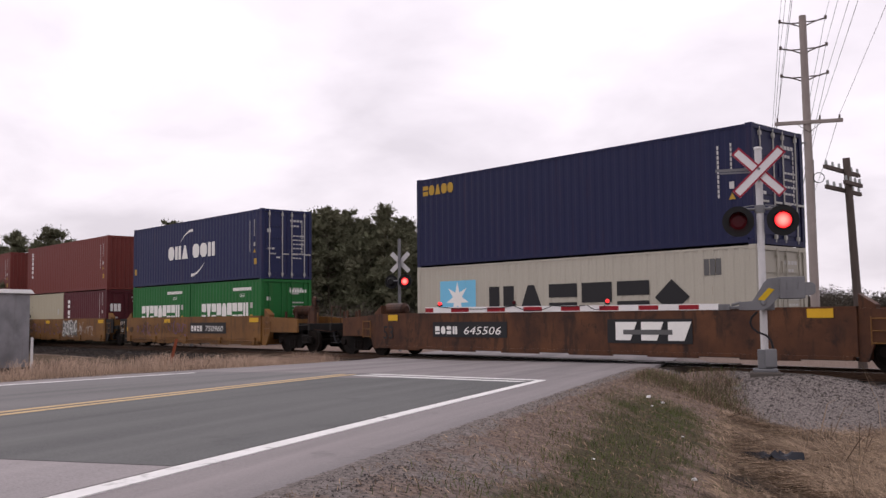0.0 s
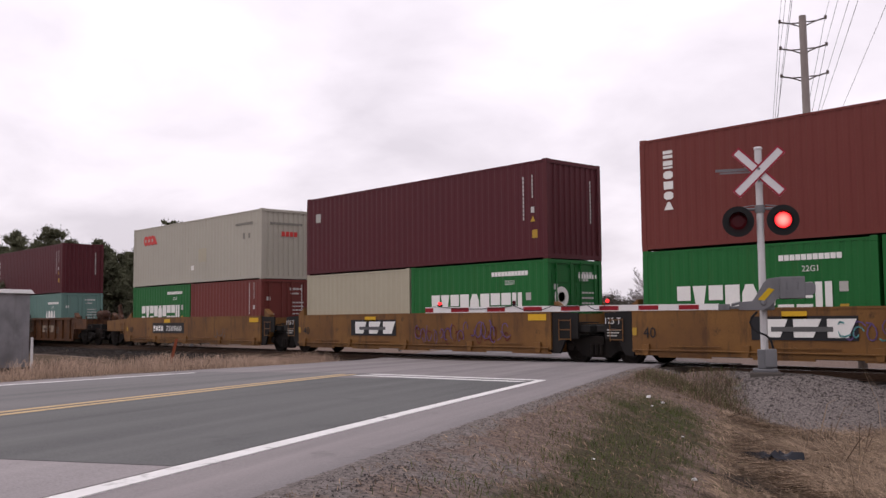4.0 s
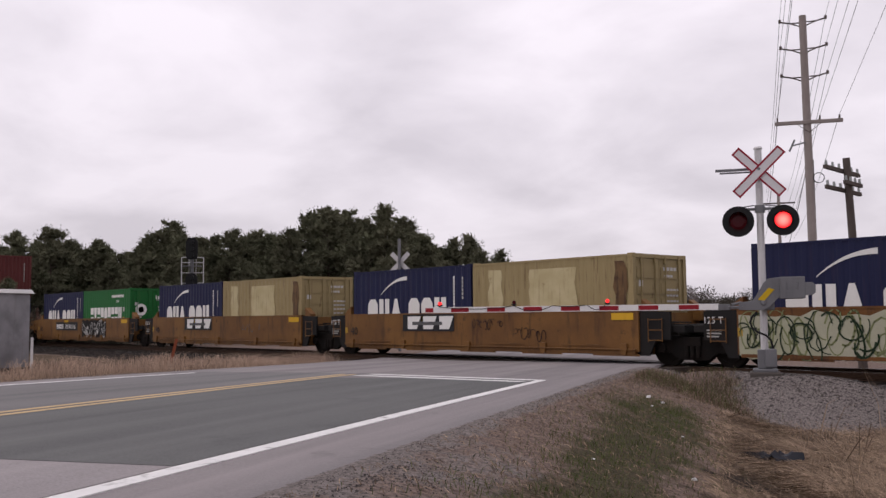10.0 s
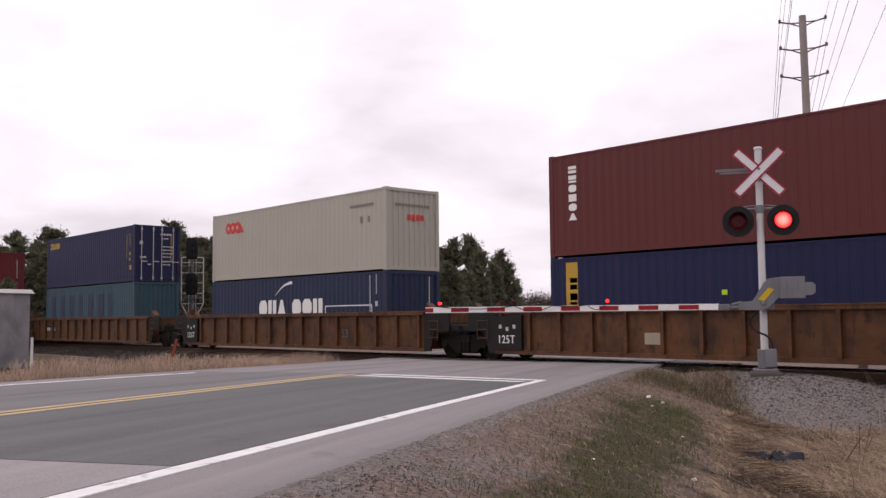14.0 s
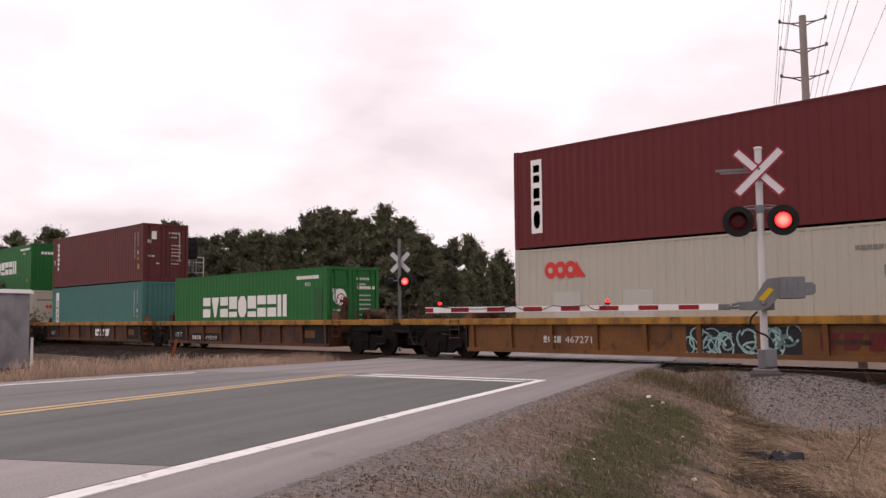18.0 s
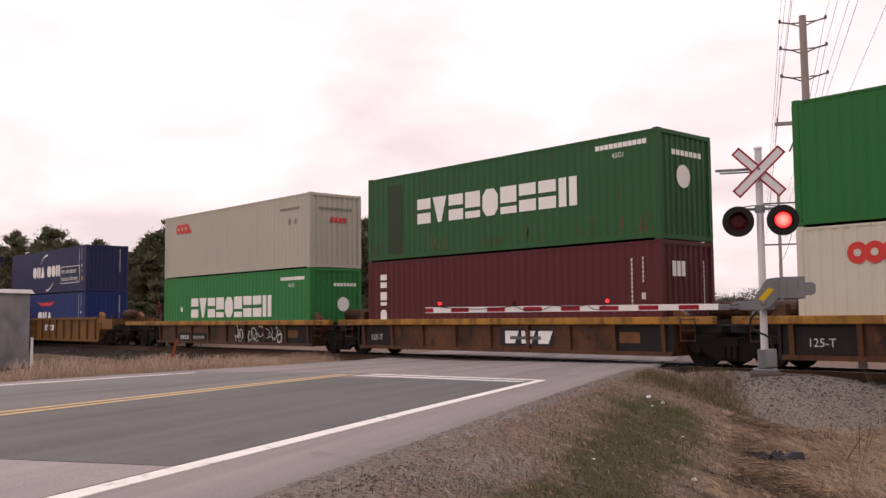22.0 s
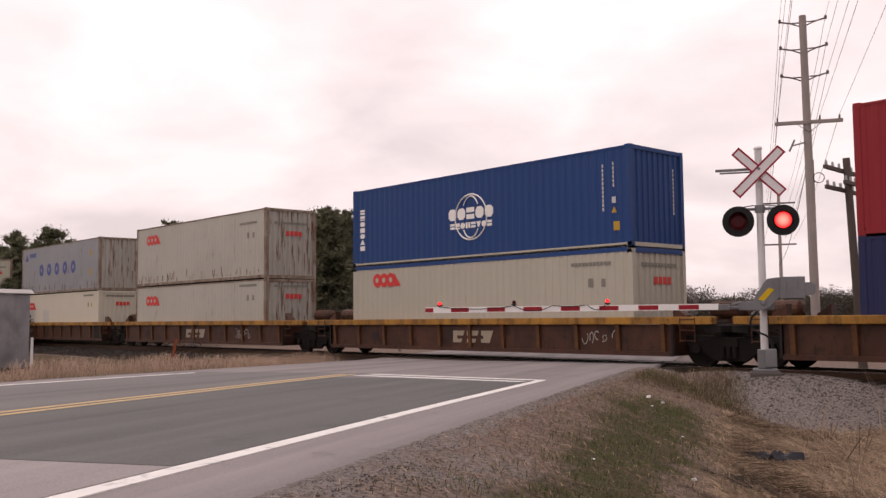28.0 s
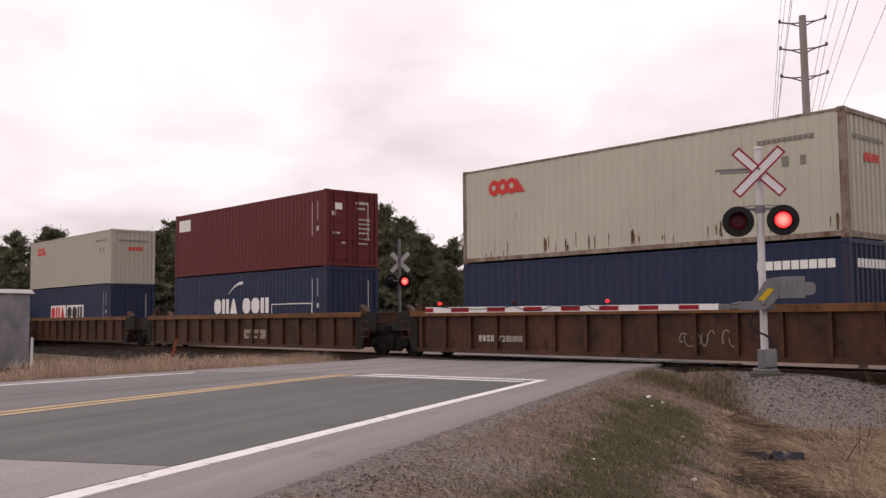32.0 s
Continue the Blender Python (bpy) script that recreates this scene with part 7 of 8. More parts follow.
def rail_signal():
    s = thing("railway_signal", pose(-50.5, 25.9, -0.35, 0, 0, 58), "grey lattice railway signal mast with two black heads", "railway signal")
    bm = bmesh.new()
    rod(bm, (0, 0, 0), (0, 0, 6.4), 0.10, n=10)
    part("mast", bm, "galvanised", s)
    bm = bmesh.new()
    for x in (-0.62, 0.62):
        for y in (0.3,):
            rod(bm, (x, y, 2.6), (x, y, 5.3), 0.03, n=5)
        rod(bm, (x, 0.3, 2.6), (0, 0.1, 1.4), 0.03, n=5)
    for z in (2.6, 3.2, 3.8, 4.4, 5.0, 5.3):
        rod(bm, (-0.62, 0.3, z), (0.62, 0.3, z), 0.022, n=5)
    for x in (-0.2, 0.2):
        rod(bm, (x, 0.3, 0.3), (x, 0.3, 5.3), 0.022, n=5)
    part("ladder_cage", bm, "mast_paint", s, "grey ladder and safety cage")
    for z in (3.1, 5.15):
        bm = bmesh.new()
        extrude(bm, [(-0.28, z), (0.28, z), (0.34, z + 0.3), (0.34, z + 1.0), (0.2, z + 1.25), (-0.2, z + 1.25), (-0.34, z + 1.0), (-0.34, z + 0.3)], -0.34, -0.28)
        h = part("signal_head", bm, "lamp_black", s, "black signal head with hooded lamps")
        for k in range(3):
            bm = bmesh.new()
            rod(bm, (0, -0.34, z + 0.24 + 0.38 * k), (0, -0.62, z + 0.24 + 0.38 * k), 0.13, n=10)
            part("hood", bm, "lamp_black", h)
    bm = bmesh.new()
    box(bm, -0.5, 0.5, -0.3, 0.5, 2.9, 2.95)
    box(bm, -0.5, 0.5, -0.3, 0.5, 4.75, 4.8)
    part("platform", bm, "galvanised", s)


# ---------------------------------------------------------------- poles and wires
def wire(a, b, sag, r=0.012, label="thin overhead wire strung between poles"):
    bm = bmesh.new()
    n = 14
    a, b = Vector(a), Vector(b)
    tube(bm, [a.lerp(b, i / n) - Vector((0, 0, 4 * sag * i / n * (1 - i / n))) for i in range(n + 1)], r, 4)
    solid("overhead_wire", bm, "cable_black", label, "overhead wire", group="overhead wires")


def power_line():
    base = Vector((-19.66, 39.37, -0.4))
    sd = Vector((RY, -RX, 0))
    wd = Vector((math.sin(radians(-30.0)), math.cos(radians(-30.0)), 0))
    p = thing("utility_pole", pose(base.x, base.y, base.z, 0, 0, ROAD_TURN), "tall grey wooden utility pole with insulator brackets and crossarm", "utility pole", "utility poles")
    bm = bmesh.new()
    rod(bm, (0.0, 0, 0), (-0.1, 0, 14.85), 0.20, 0.155, 14)
    part("pole", bm, "pole_wood", p)
    ends = []
    for z in (14.55, 13.35, 12.10):
        for s in (-1, 1):
            bm = bmesh.new()
            x = -0.1 + s * (0.95 if s > 0 else 0.95)
            zz = z + (0.02 if s > 0 else 0.0)
            rod(bm, (-0.1, 0, zz + 0.12 * 0), (x - 0.42 * s, 0, zz), 0.03, n=6)
            rod(bm, (-0.1, 0, zz - 0.22), (x - 0.42 * s, 0, zz), 0.03, n=6)
            rod(bm, (x - 0.42 * s, 0, zz), (x, 0, zz + 0.1), 0.035, n=6)
            rod(bm, (x, 0, zz + 0.05), (x, 0, zz + 0.2), 0.06, n=8)
            part("insulator_bracket", bm, "pole_dark", p, "dark horizontal post insulator")
            ends.append((x, zz + 0.2, True))
    bm = bmesh.new()
    box(bm, -1.42, 1.38, -0.2, -0.08, 9.98, 10.14)
    part("crossarm", bm, "pole_wood", p, bevel=0.01)
    bm = bmesh.new()
    for s in (-1, 1):
        rod(bm, (s * 0.5, -0.15, 10.0), (0, -0.18, 9.6), 0.015, n=5)
    part("arm_brace", bm, "pole_dark", p)
    for x in (-1.3, 0.45, 1.25):
        bm = bmesh.new()
        rod(bm, (x, -0.14, 10.13), (x, -0.14, 10.32), 0.035, n=8)
        part("insulator", bm, "pole_dark", p)
        ends.append((x, 10.32, False))
    bm = bmesh.new()
    rod(bm, (-0.1, -0.1, 9.2), (-0.7, -0.2, 9.05), 0.035, n=6)
    rod(bm, (-0.62, -0.2, 9.3), (-0.85, -0.2, 8.8), 0.05, n=6)
    part("cutout_switch", bm, "galvanised", p)
    bm = bmesh.new()
    rod(bm, (0.14, -0.02, 0.5), (0.12, -0.02, 8.4), 0.025, n=6)
    ring(bm, (0.32, -0.1, 7.6), (0, 1, 0), 0.22, 0.02, 14, 5)
    part("riser_cable", bm, "cable_black", p)
    span = Vector((-24.95, 43.45, 0))
    for x, z, _ in ends:
        a = base + sd * x + Vector((0, 0, z))
        b = a - wd * 52 + Vector((0, 0, 0.6))
        wire(a, b, 0.12, 0.008)
        wire(a, a + span - Vector((0, 0, 1.5)), 0.6, 0.010)
    wire(base + sd * -0.2 + Vector((0, 0, 7.9)), base + span + Vector((0, 0, 6.6)), 0.7, 0.018)
    # the next pole along the road
    b2 = base + span + Vector((0, 0, -0.2))
    q = thing("utility_pole", pose(b2.x, b2.y, b2.z, 0, 0, ROAD_TURN), "distant grey wooden utility pole with a crossarm", "utility pole", "utility poles")
    bm = bmesh.new()
    rod(bm, (0, 0, 0), (0, 0, 13.6), 0.18, 0.13, 10)
    part("pole", bm, "pole_wood", q)
    for z in (8.4, 12.3):
        bm = bmesh.new()
        box(bm, -1.45, 1.45, -0.08, 0.08, z, z + 0.13)
        part("crossarm", bm, "pole_dark", q)
    # the railway's own old pole
    r = thing("telegraph_pole", pose(-12.30, 27.36, -0.56, 0, -2.2, 4.5), "old dark telegraph pole with crossarms and glass insulators", "telegraph pole")
    bm = bmesh.new()
    rod(bm, (0, 0, 0), (0, 0, 6.42), 0.13, 0.105, 12)
    part("pole", bm, "pole_dark", r)
    for z, w, xo in ((6.0, 1.32, -0.14), (5.42, 1.32, -0.14), (5.58, 0.65, 0.14)):
        bm = bmesh.new()
        box(bm, xo - 0.045, xo + 0.045, -w, w, z, z + 0.11)
        arm = part("crossarm", bm, "pole_dark", r)
        for k in range(6 if w > 1 else 4):
            y = -w + 0.12 + k * (2 * w - 0.24) / (5 if w > 1 else 3)
            bm = bmesh.new()
            rod(bm, (xo, y, z + 0.11), (xo, y, z + 0.25), 0.045, 0.034, n=8)
            part("insulator", bm, "glass_insulator", arm)


# ---------------------------------------------------------------- trees
def leaf_cards(rnd, clumps, size, count, slim=0.24):
    """Tufts: narrow leaves that spread from each clump's heart outwards and up."""
    verts, faces = [], []
    for cx, cy, cz, r, flat in clumps:
        for _ in range(count):
            d = Vector((rnd.gauss(0, 1), rnd.gauss(0, 1), rnd.gauss(0.35, 0.8) * flat)).normalized()
            p = Vector((cx, cy, cz)) + d * r * rnd.random() ** 0.6
            u = (d + Vector((rnd.gauss(0, 0.5), rnd.gauss(0, 0.5), rnd.gauss(0.3, 0.5)))).normalized()
            v = u.orthogonal().normalized()
            v.rotate(Matrix.Rotation(rnd.uniform(0, 6.28), 3, u))
            s = size * rnd.uniform(0.6, 1.3)
            i = len(verts)
            verts += [p - u * s, p + v * s * slim, p + u * s, p - v * s * slim]
            faces.append((i, i + 1, i + 2, i + 3))
    return verts, faces


def pine(seed, h, spread, bare=0.1, count=70):
    """A pine: trunk, uneven limbs that rise at their ends, needle tufts with gaps between them."""
    rnd = random.Random(seed)
    t = thing("pine_tree", pose(0, 0, 0), "dark green pine tree with an uneven crown", "pine tree", "pines behind the track")
    bm = bmesh.new()
    lean = Vector((rnd.uniform(-0.5, 0.5), rnd.uniform(-0.5, 0.5), 0))
    prev, pr = Vector((0, 0, -0.4)), 0.17
    for k in range(1, 6):
        q = lean * (k / 5) ** 2 + Vector((0, 0, h * 0.97 * k / 5))
        rod(bm, prev, q, pr, pr * 0.72, 8)
        prev, pr = q, pr * 0.72
    clumps = []
    tiers = int(h * 2.4)
    for i in range(tiers):
        f = i / (tiers - 1)
        z = h * (bare + (0.97 - bare) * f)
        reach = spread * (1.06 - f) ** 0.62 * min(1.0, 0.6 + 2.0 * f) * rnd.uniform(0.7, 1.25)
        for _ in range(rnd.randint(3, 5)):
            a = rnd.uniform(0, 2 * math.pi)
            ln = reach * rnd.uniform(0.45, 1.15)
            c = lean * f ** 2 + Vector((math.cos(a) * ln, math.sin(a) * ln, z + 0.16 * ln + rnd.uniform(-0.3, 0.3)))
            rod(bm, lean * f ** 2 + Vector((0, 0, z - 0.25)), c, 0.045, 0.015, 4)
            clumps.append((c.x, c.y, c.z, rnd.uniform(0.45, 0.85), 0.55))
            if ln > 0.9:
                m = c * 0.6
                clumps.append((m.x + rnd.uniform(-0.3, 0.3), m.y + rnd.uniform(-0.3, 0.3), c.z - 0.15, rnd.uniform(0.45, 0.85), 0.6))
    for k in range(4):
        clumps.append((lean.x + rnd.uniform(-0.2, 0.2), lean.y + rnd.uniform(-0.2, 0.2), h - 0.1 - 0.4 * k, 0.22 + 0.13 * k, 1.4))
    part("trunk", bm, "bark", t)
    v, f = leaf_cards(rnd, clumps, 0.115, int(count * 1.5), 0.24)
    inner = [(x * 0.8, y * 0.8, z - 0.1, r * 0.75, q) for x, y, z, r, q in clumps]
    v2, f2 = leaf_cards(rnd, inner, 0.30, 16, 0.5)
    f += [tuple(len(v) + k for k in q) for q in f2]
    v += v2
    me = bpy.data.meshes.new("crown")
    me.from_pydata(v, [], f)
    me.materials.append(None)
    piece("crown", me, "pine", t)
    return t


def bare_tree(seed, h):
    """A leader with rising limbs, each with shoots and fine twigs."""
    rnd = random.Random(seed)
    t = thing("bare_tree", pose(0, 0, 0), "leafless grey deciduous tree in a far field", "bare tree", "bare trees")
    bm, tips = bmesh.new(), bmesh.new()

    def limb(p, d, ln, r, depth):
        k = (2, 4, 5, 8)[depth]
        for i in range(k):
            q = p + d * (ln / k)
            rod(bm if depth > 1 else tips, p, q, max(r * (1 - 0.85 * i / k), 0.007), max(r * (1 - 0.85 * (i + 1) / k), 0.006), 5 if depth > 1 else 3)
            p = q
            d = (d + Vector((rnd.gauss(0, 0.09), rnd.gauss(0, 0.09), 0.03 + rnd.gauss(0, 0.05)))).normalized()
            if depth == 0 or (depth == 3 and i < 1):
                continue
            for _ in range(2):
                az = rnd.uniform(0, 2 * math.pi)
                e = (d * 0.8 + Vector((math.cos(az), math.sin(az), 0.1)) * rnd.uniform(0.35, 0.85)).normalized()
                limb(p, e, ln * (0.52 - 0.30 * i / k) * rnd.uniform(0.6, 1.1), r * (0.55 - 0.25 * i / k), depth - 1)

    limb(Vector((0, 0, -0.3)), Vector((0, 0, 1)), h, h * 0.011, 3)
    part("trunk", bm, "twig", t)
    part("twig_crown", tips, "twig", t)
    return t


def at_bearing(px, dist):
    """A place on the ground at that distance, by its bearing: 0 to 1568 across the view."""
    az = YAW + math.atan((px - 784) / 1674.6)
    return dist * math.sin(az), dist * math.cos(az)


def woods():
    stock = [pine(11, 11.0, 3.3), pine(12, 9.0, 3.0, 0.06), pine(13, 12.0, 3.6, 0.16), pine(14, 8.0, 2.9, 0.05), pine(15, 10.0, 2.7, 0.08), pine(16, 6.5, 1.25, 0.05)]
    hs = (11.0, 9.0, 12.0, 8.0, 10.0, 6.5)
    rnd = random.Random(5)
    used = set()
    rows = []
    # the skyline: bearing, height of the top above the horizon in the same measure
    for px, up in ((-60, 150), (-25, 140), (12, 128), (32, 150), (60, 138), (85, 160), (110, 140), (140, 136), (168, 142), (190, 132), (240, 138), (262, 150), (285, 160), (308, 178), (332, 150), (360, 148), (382, 150), (402, 160), (422, 150), (442, 160), (465, 155), (490, 152), (520, 165), (545, 196), (566, 190), (582, 206), (608, 200), (634, 186), (655, 176), (680, 202), (702, 178), (718, 188), (742, 158), (762, 148), (784, 132), (804, 138), (832, 144), (852, 120), (884, 118), (902, 100)):
        rows.append((px + rnd.uniform(-3, 3), up, rnd.uniform(74, 96)))
    for i in range(46):
        px = -70 + 960 * (i + rnd.random() * 0.6) / 46
        rows.append((px, rnd.uniform(70, 118) if not 195 < px < 235 else 70, rnd.uniform(66, 100)))
    for i in range(30):
        px = -70 + 1000 * (i + rnd.random() * 0.6) / 30
        rows.append((px, rnd.uniform(80, 122) if px < 800 else 70, rnd.uniform(104, 118)))
    for px, up, dist in rows:
        h = dist * (up - 8) / 1674.6 + 1.6
        k = 5 if px > 790 else min(range(5), key=lambda j: abs(hs[j] - h) + rnd.random() * 2.5)
        x, y = at_bearing(px, dist)
        sc = h / hs[k]
        m = pose(x, y, -0.4, 0, 0, rnd.uniform(0, 360))
        if k not in used:
            ob = stock[k]
            used.add(k)
            ob.matrix_basis = m @ Matrix.Diagonal((sc, sc, sc, 1))
        else:
            keep = stock[k].scale.copy()
            stock[k].scale = (sc, sc, sc)
            copy_thing(stock[k], m)
            stock[k].scale = keep
    for px, up, dist, seed in ((1168, 112, 88, 3), (1148, 92, 90, 7), (1040, 68, 92, 4), (1226, 68, 96, 5), (972, 44, 110, 6), (1122, 56, 96, 8)):
        t = bare_tree(seed, 0.8 * (dist * up / 1674.6 + 1.7))
        x, y = at_bearing(px, dist)
        t.matrix_basis = pose(x, y, -0.4, 0, 0, seed * 50)
    # far low woods and brush right round the horizon
    rnd = random.Random(9)
    clumps = []
    for i in range(620):
        px = 760 + 1000 * rnd.random()
        d = rnd.uniform(180, 260)
        x, y = at_bearing(px, d)
        h = rnd.uniform(4.2, 5.6) + 1.3 * noise.noise(Vector((px * 0.012, 0, 0)))
        for z in np.arange(0.0, h, 1.3):
            clumps.append((x + rnd.uniform(-1, 1), y + rnd.uniform(-1, 1), float(z), 1.8, 0.7))
    v, f = leaf_cards(rnd, clumps, 0.24, 90, 0.34)
    raw("far_woods", v, f, "pine_far", "low dark woods far across the fields", "woods")
    clumps = []
    for i in range(160):
        px = -150 + 1060 * rnd.random()
        d = rnd.uniform(60, 74)
        x, y = at_bearing(px, d)
        clumps.append((x, y, rnd.uniform(-0.2, 1.5), rnd.uniform(0.8, 1.5), 0.7))
    v, f = leaf_cards(rnd, clumps, 0.14, 220)
    raw("brush", v, f, "pine_far", "dark low brush along the edge of the pines", "brush")


# ---------------------------------------------------------------- verge: stones, dry grass, litter
STONE = ((0.5, 0, 0), (-0.5, 0.05, 0), (0.05, 0.45, 0), (0, -0.5, 0), (0.05, 0, 0.38), (0, 0, -0.35))
STONE_F = ((0, 2, 4), (2, 1, 4), (1, 3, 4), (3, 0, 4), (2, 0, 5), (1, 2, 5), (3, 1, 5), (0, 3, 5))


def stones(name, spots, material, label, seed):
    rnd = random.Random(seed)
    verts, faces = [], []
    for x, y, z, s in spots:
        r = Matrix.Rotation(rnd.uniform(0, 6.28), 3, "Z") @ Matrix.Rotation(rnd.uniform(-0.6, 0.6), 3, "X")
        i = len(verts)
        for p in STONE:
            q = r @ Vector((p[0] * s * rnd.uniform(0.7, 1.3), p[1] * s * rnd.uniform(0.7, 1.2), p[2] * s * rnd.uniform(0.6, 1.2)))
            verts.append((x + q.x, y + q.y, z + q.z))
        faces += [tuple(i + k for k in f) for f in STONE_F]
    raw(name, verts, faces, material, label, "gravel")


def blades(name, spots, material, label, seed, lean=0.5, thin=1.0):
    rnd = random.Random(seed)
    verts, faces = [], []
    for x, y, h in spots:
        z = ground_z(x, y) - 0.02
        a = rnd.uniform(0, 6.28)
        dx, dy = math.cos(a), math.sin(a)
        b = rnd.uniform(0, 6.28)
        l = h * lean * rnd.uniform(0.1, 1.2)
        tx, ty = math.cos(b) * l, math.sin(b) * l
        w = (0.002 + 0.007 * h) * thin
        i = len(verts)
        verts += [(x - dx * w, y - dy * w, z), (x + dx * w, y + dy * w, z), (x + tx * 0.4 + dx * w * 0.7, y + ty * 0.4 + dy * w * 0.7, z + h * 0.6), (x + tx * 0.4 - dx * w * 0.7, y + ty * 0.4 - dy * w * 0.7, z + h * 0.6), (x + tx, y + ty, z + h * (1 - 0.3 * lean))]
        faces += [(i, i + 1, i + 2, i + 3), (i + 3, i + 2, i + 4)]
    raw(name, verts, faces, material, label, "grass")


def stalks(name, spots, material, label, seed):
    """Fallen stalks: thin bent strips that lie over one another."""
    rnd = random.Random(seed)
    verts, faces = [], []
    for x, y, ln, lift in spots:
        a = 2.6 + 2.2 * noise.noise(Vector((x * 0.7, y * 0.7, 1))) + rnd.gauss(0, 0.75)
        bend = rnd.gauss(0, 0.35)
        w = rnd.uniform(0.0012, 0.0028) * (1.0 if ln < 0.3 else 1.5)
        z = ground_z(x, y) + 0.004
        tip = lift * rnd.random()
        i = len(verts)
        for k, zz in ((0, 0.0), (1, 0.5 * tip + 0.015), (2, tip)):
            dx, dy = math.cos(a + bend * k), math.sin(a + bend * k)
            px, py = x + dx * ln * k / 2, y + dy * ln * k / 2
            h = max(z + zz, ground_z(px, py) + 0.004) if k else z
            ww = w * (1.0 - 0.35 * k)
            verts += [(px - dy * ww, py + dx * ww, h - 0.3 * ww), (px + dy * ww, py - dx * ww, h + 0.9 * ww)]
        faces += [(i, i + 1, i + 3, i + 2), (i + 2, i + 3, i + 5, i + 4)]
    raw(name, verts, faces, material, label, "grass")


def verge():
    rnd = random.Random(21)
    # ballast: shoulders of the track and the heap under the mast
    spots, dark, oily = [], [], []
    for _ in range(7500):
        x = rnd.uniform(-60, -2)
        y = TRACK - rnd.uniform(0.9, 3.9)
        la = across(x, y)
        if PAVED_FAR - 0.3 < la < PAVED_NEAR + 0.5:
            continue
        z = max(ground_z(x, y), -0.24 - max(0, abs(y - TRACK) - 2.05) * 0.3)
        (oily if across(x, y) < PAVED_FAR and rnd.random() < 0.8 else dark if rnd.random() < 0.8 else spots).append((x, y, z + 0.01, rnd.uniform(0.05, 0.10)))
    for _ in range(24000):
        x, y = -8.7 + rnd.gauss(0, 2.4), 16.2 + rnd.gauss(0, 1.5)
        if across(x, y) < PAVED_NEAR + 0.2 or y > 19.3 or rnd.random() > 0.15 + 2.0 * heap_at(x, y):
            continue
        (dark if rnd.random() < 0.2 else spots).append((x, y, ground_z(x, y) - 0.006, rnd.uniform(0.018, 0.045) if rnd.random() < 0.94 else rnd.uniform(0.05, 0.085)))
    for _ in range(7500):
        al, la = rnd.uniform(2, 19), PAVED_NEAR - 0.22 + abs(rnd.gauss(0, 0.55))
        x, y = place(al, la)
        (dark if rnd.random() < 0.3 else spots).append((x, y, ground_z(x, y) - 0.001, rnd.uniform(0.005, 0.014)))
    for _ in range(420):
        x, y = place(rnd.gauss(4.5, 0.45), PAVED_NEAR + 0.15 + abs(rnd.gauss(0, 0.3)))
        dark.append((x, y, ground_z(x, y) + 0.002, rnd.uniform(0.006, 0.018)))
    stones("ballast_stones", spots, "stone", "loose grey crushed ballast stones", 1)
    stones("dark_ballast_stones", dark, "stone_dark", "loose dark ballast stones", 2)
    stones("oily_ballast_stones", oily, "stone_oily", "oil-blackened ballast stones beside the track", 3)
    tall, short, green, fallen, brown, deep = [], [], [], [], [], []
    # the verge beyond the road: deep dry grass up to the paving
    for _ in range(95000):
        al, la = rnd.uniform(8, 36), PAVED_FAR + 0.05 - abs(rnd.gauss(0, 4.2))
        x, y = place(al, la)
        if y > TRACK - 3.4:
            continue
        d = 0.5 + 0.5 * noise.noise(Vector((x * 0.55, y * 0.55, 9)))
        if rnd.random() < (0.06 + 1.25 * step(0.34, 0.70, d)) * (1 - 0.93 * step(15.6, 17.2, y)):
            (deep if rnd.random() < 0.85 else short).append((x, y, rnd.uniform(0.08, 0.24) + 0.95 * d * d * step(0.35, 0.75, d) * rnd.random() * step(0.2, 1.6, PAVED_FAR - la)))
    # arching tufts among it
    for _ in range(230):
        cx, cy = place(rnd.uniform(9, 30), PAVED_FAR - 0.25 - abs(rnd.gauss(0, 2.6)))
        if cy > TRACK - 4.2:
            continue
        tuft = rnd.uniform(0.25, 0.62)
        for _ in range(rnd.randint(40, 90)):
            deep.append((cx + rnd.gauss(0, 0.22), cy + rnd.gauss(0, 0.22), tuft * rnd.uniform(0.5, 1.1)))
    for cx, cy, n in ((-28.6, 16.4, 420), (-27.9, 16.8, 280), (-32.0, 14.6, 300), (-30.6, 11.6, 400), (-33.5, 16.0, 250), (-31.0, 16.6, 200)):
        for _ in range(n):
            deep.append((cx + rnd.gauss(0, 0.45), cy + rnd.gauss(0, 0.3), rnd.uniform(0.3, 0.8)))
    # the bank and the ditch on the near side
    for _ in range(150000):
        al, la = rnd.uniform(3.2, 19), rnd.uniform(-1.95, 3.4)
        x, y = place(al, la)
        if y > TRACK - 3.0 or math.hypot(x, y) < 3.2:
            continue
        d2 = 0.5 + 0.5 * noise.noise(Vector((x * 1.3, y * 1.3, 8)))
        d3 = 0.5 + 0.5 * noise.noise(Vector((x * 3.1, y * 3.1, 2)))
        # sparse growth on bare stone and on the darkened spots
        stony, darkened = min(1.0, 1.6 * heap_at(x, y)), min(1.0, shade_and_dark(x, y))
        if rnd.random() < max(stony * (0.99 if d2 < 0.55 else 0.9), darkened * 0.9):
            continue
        g, l = sod(x, y), straw_litter(x, y)
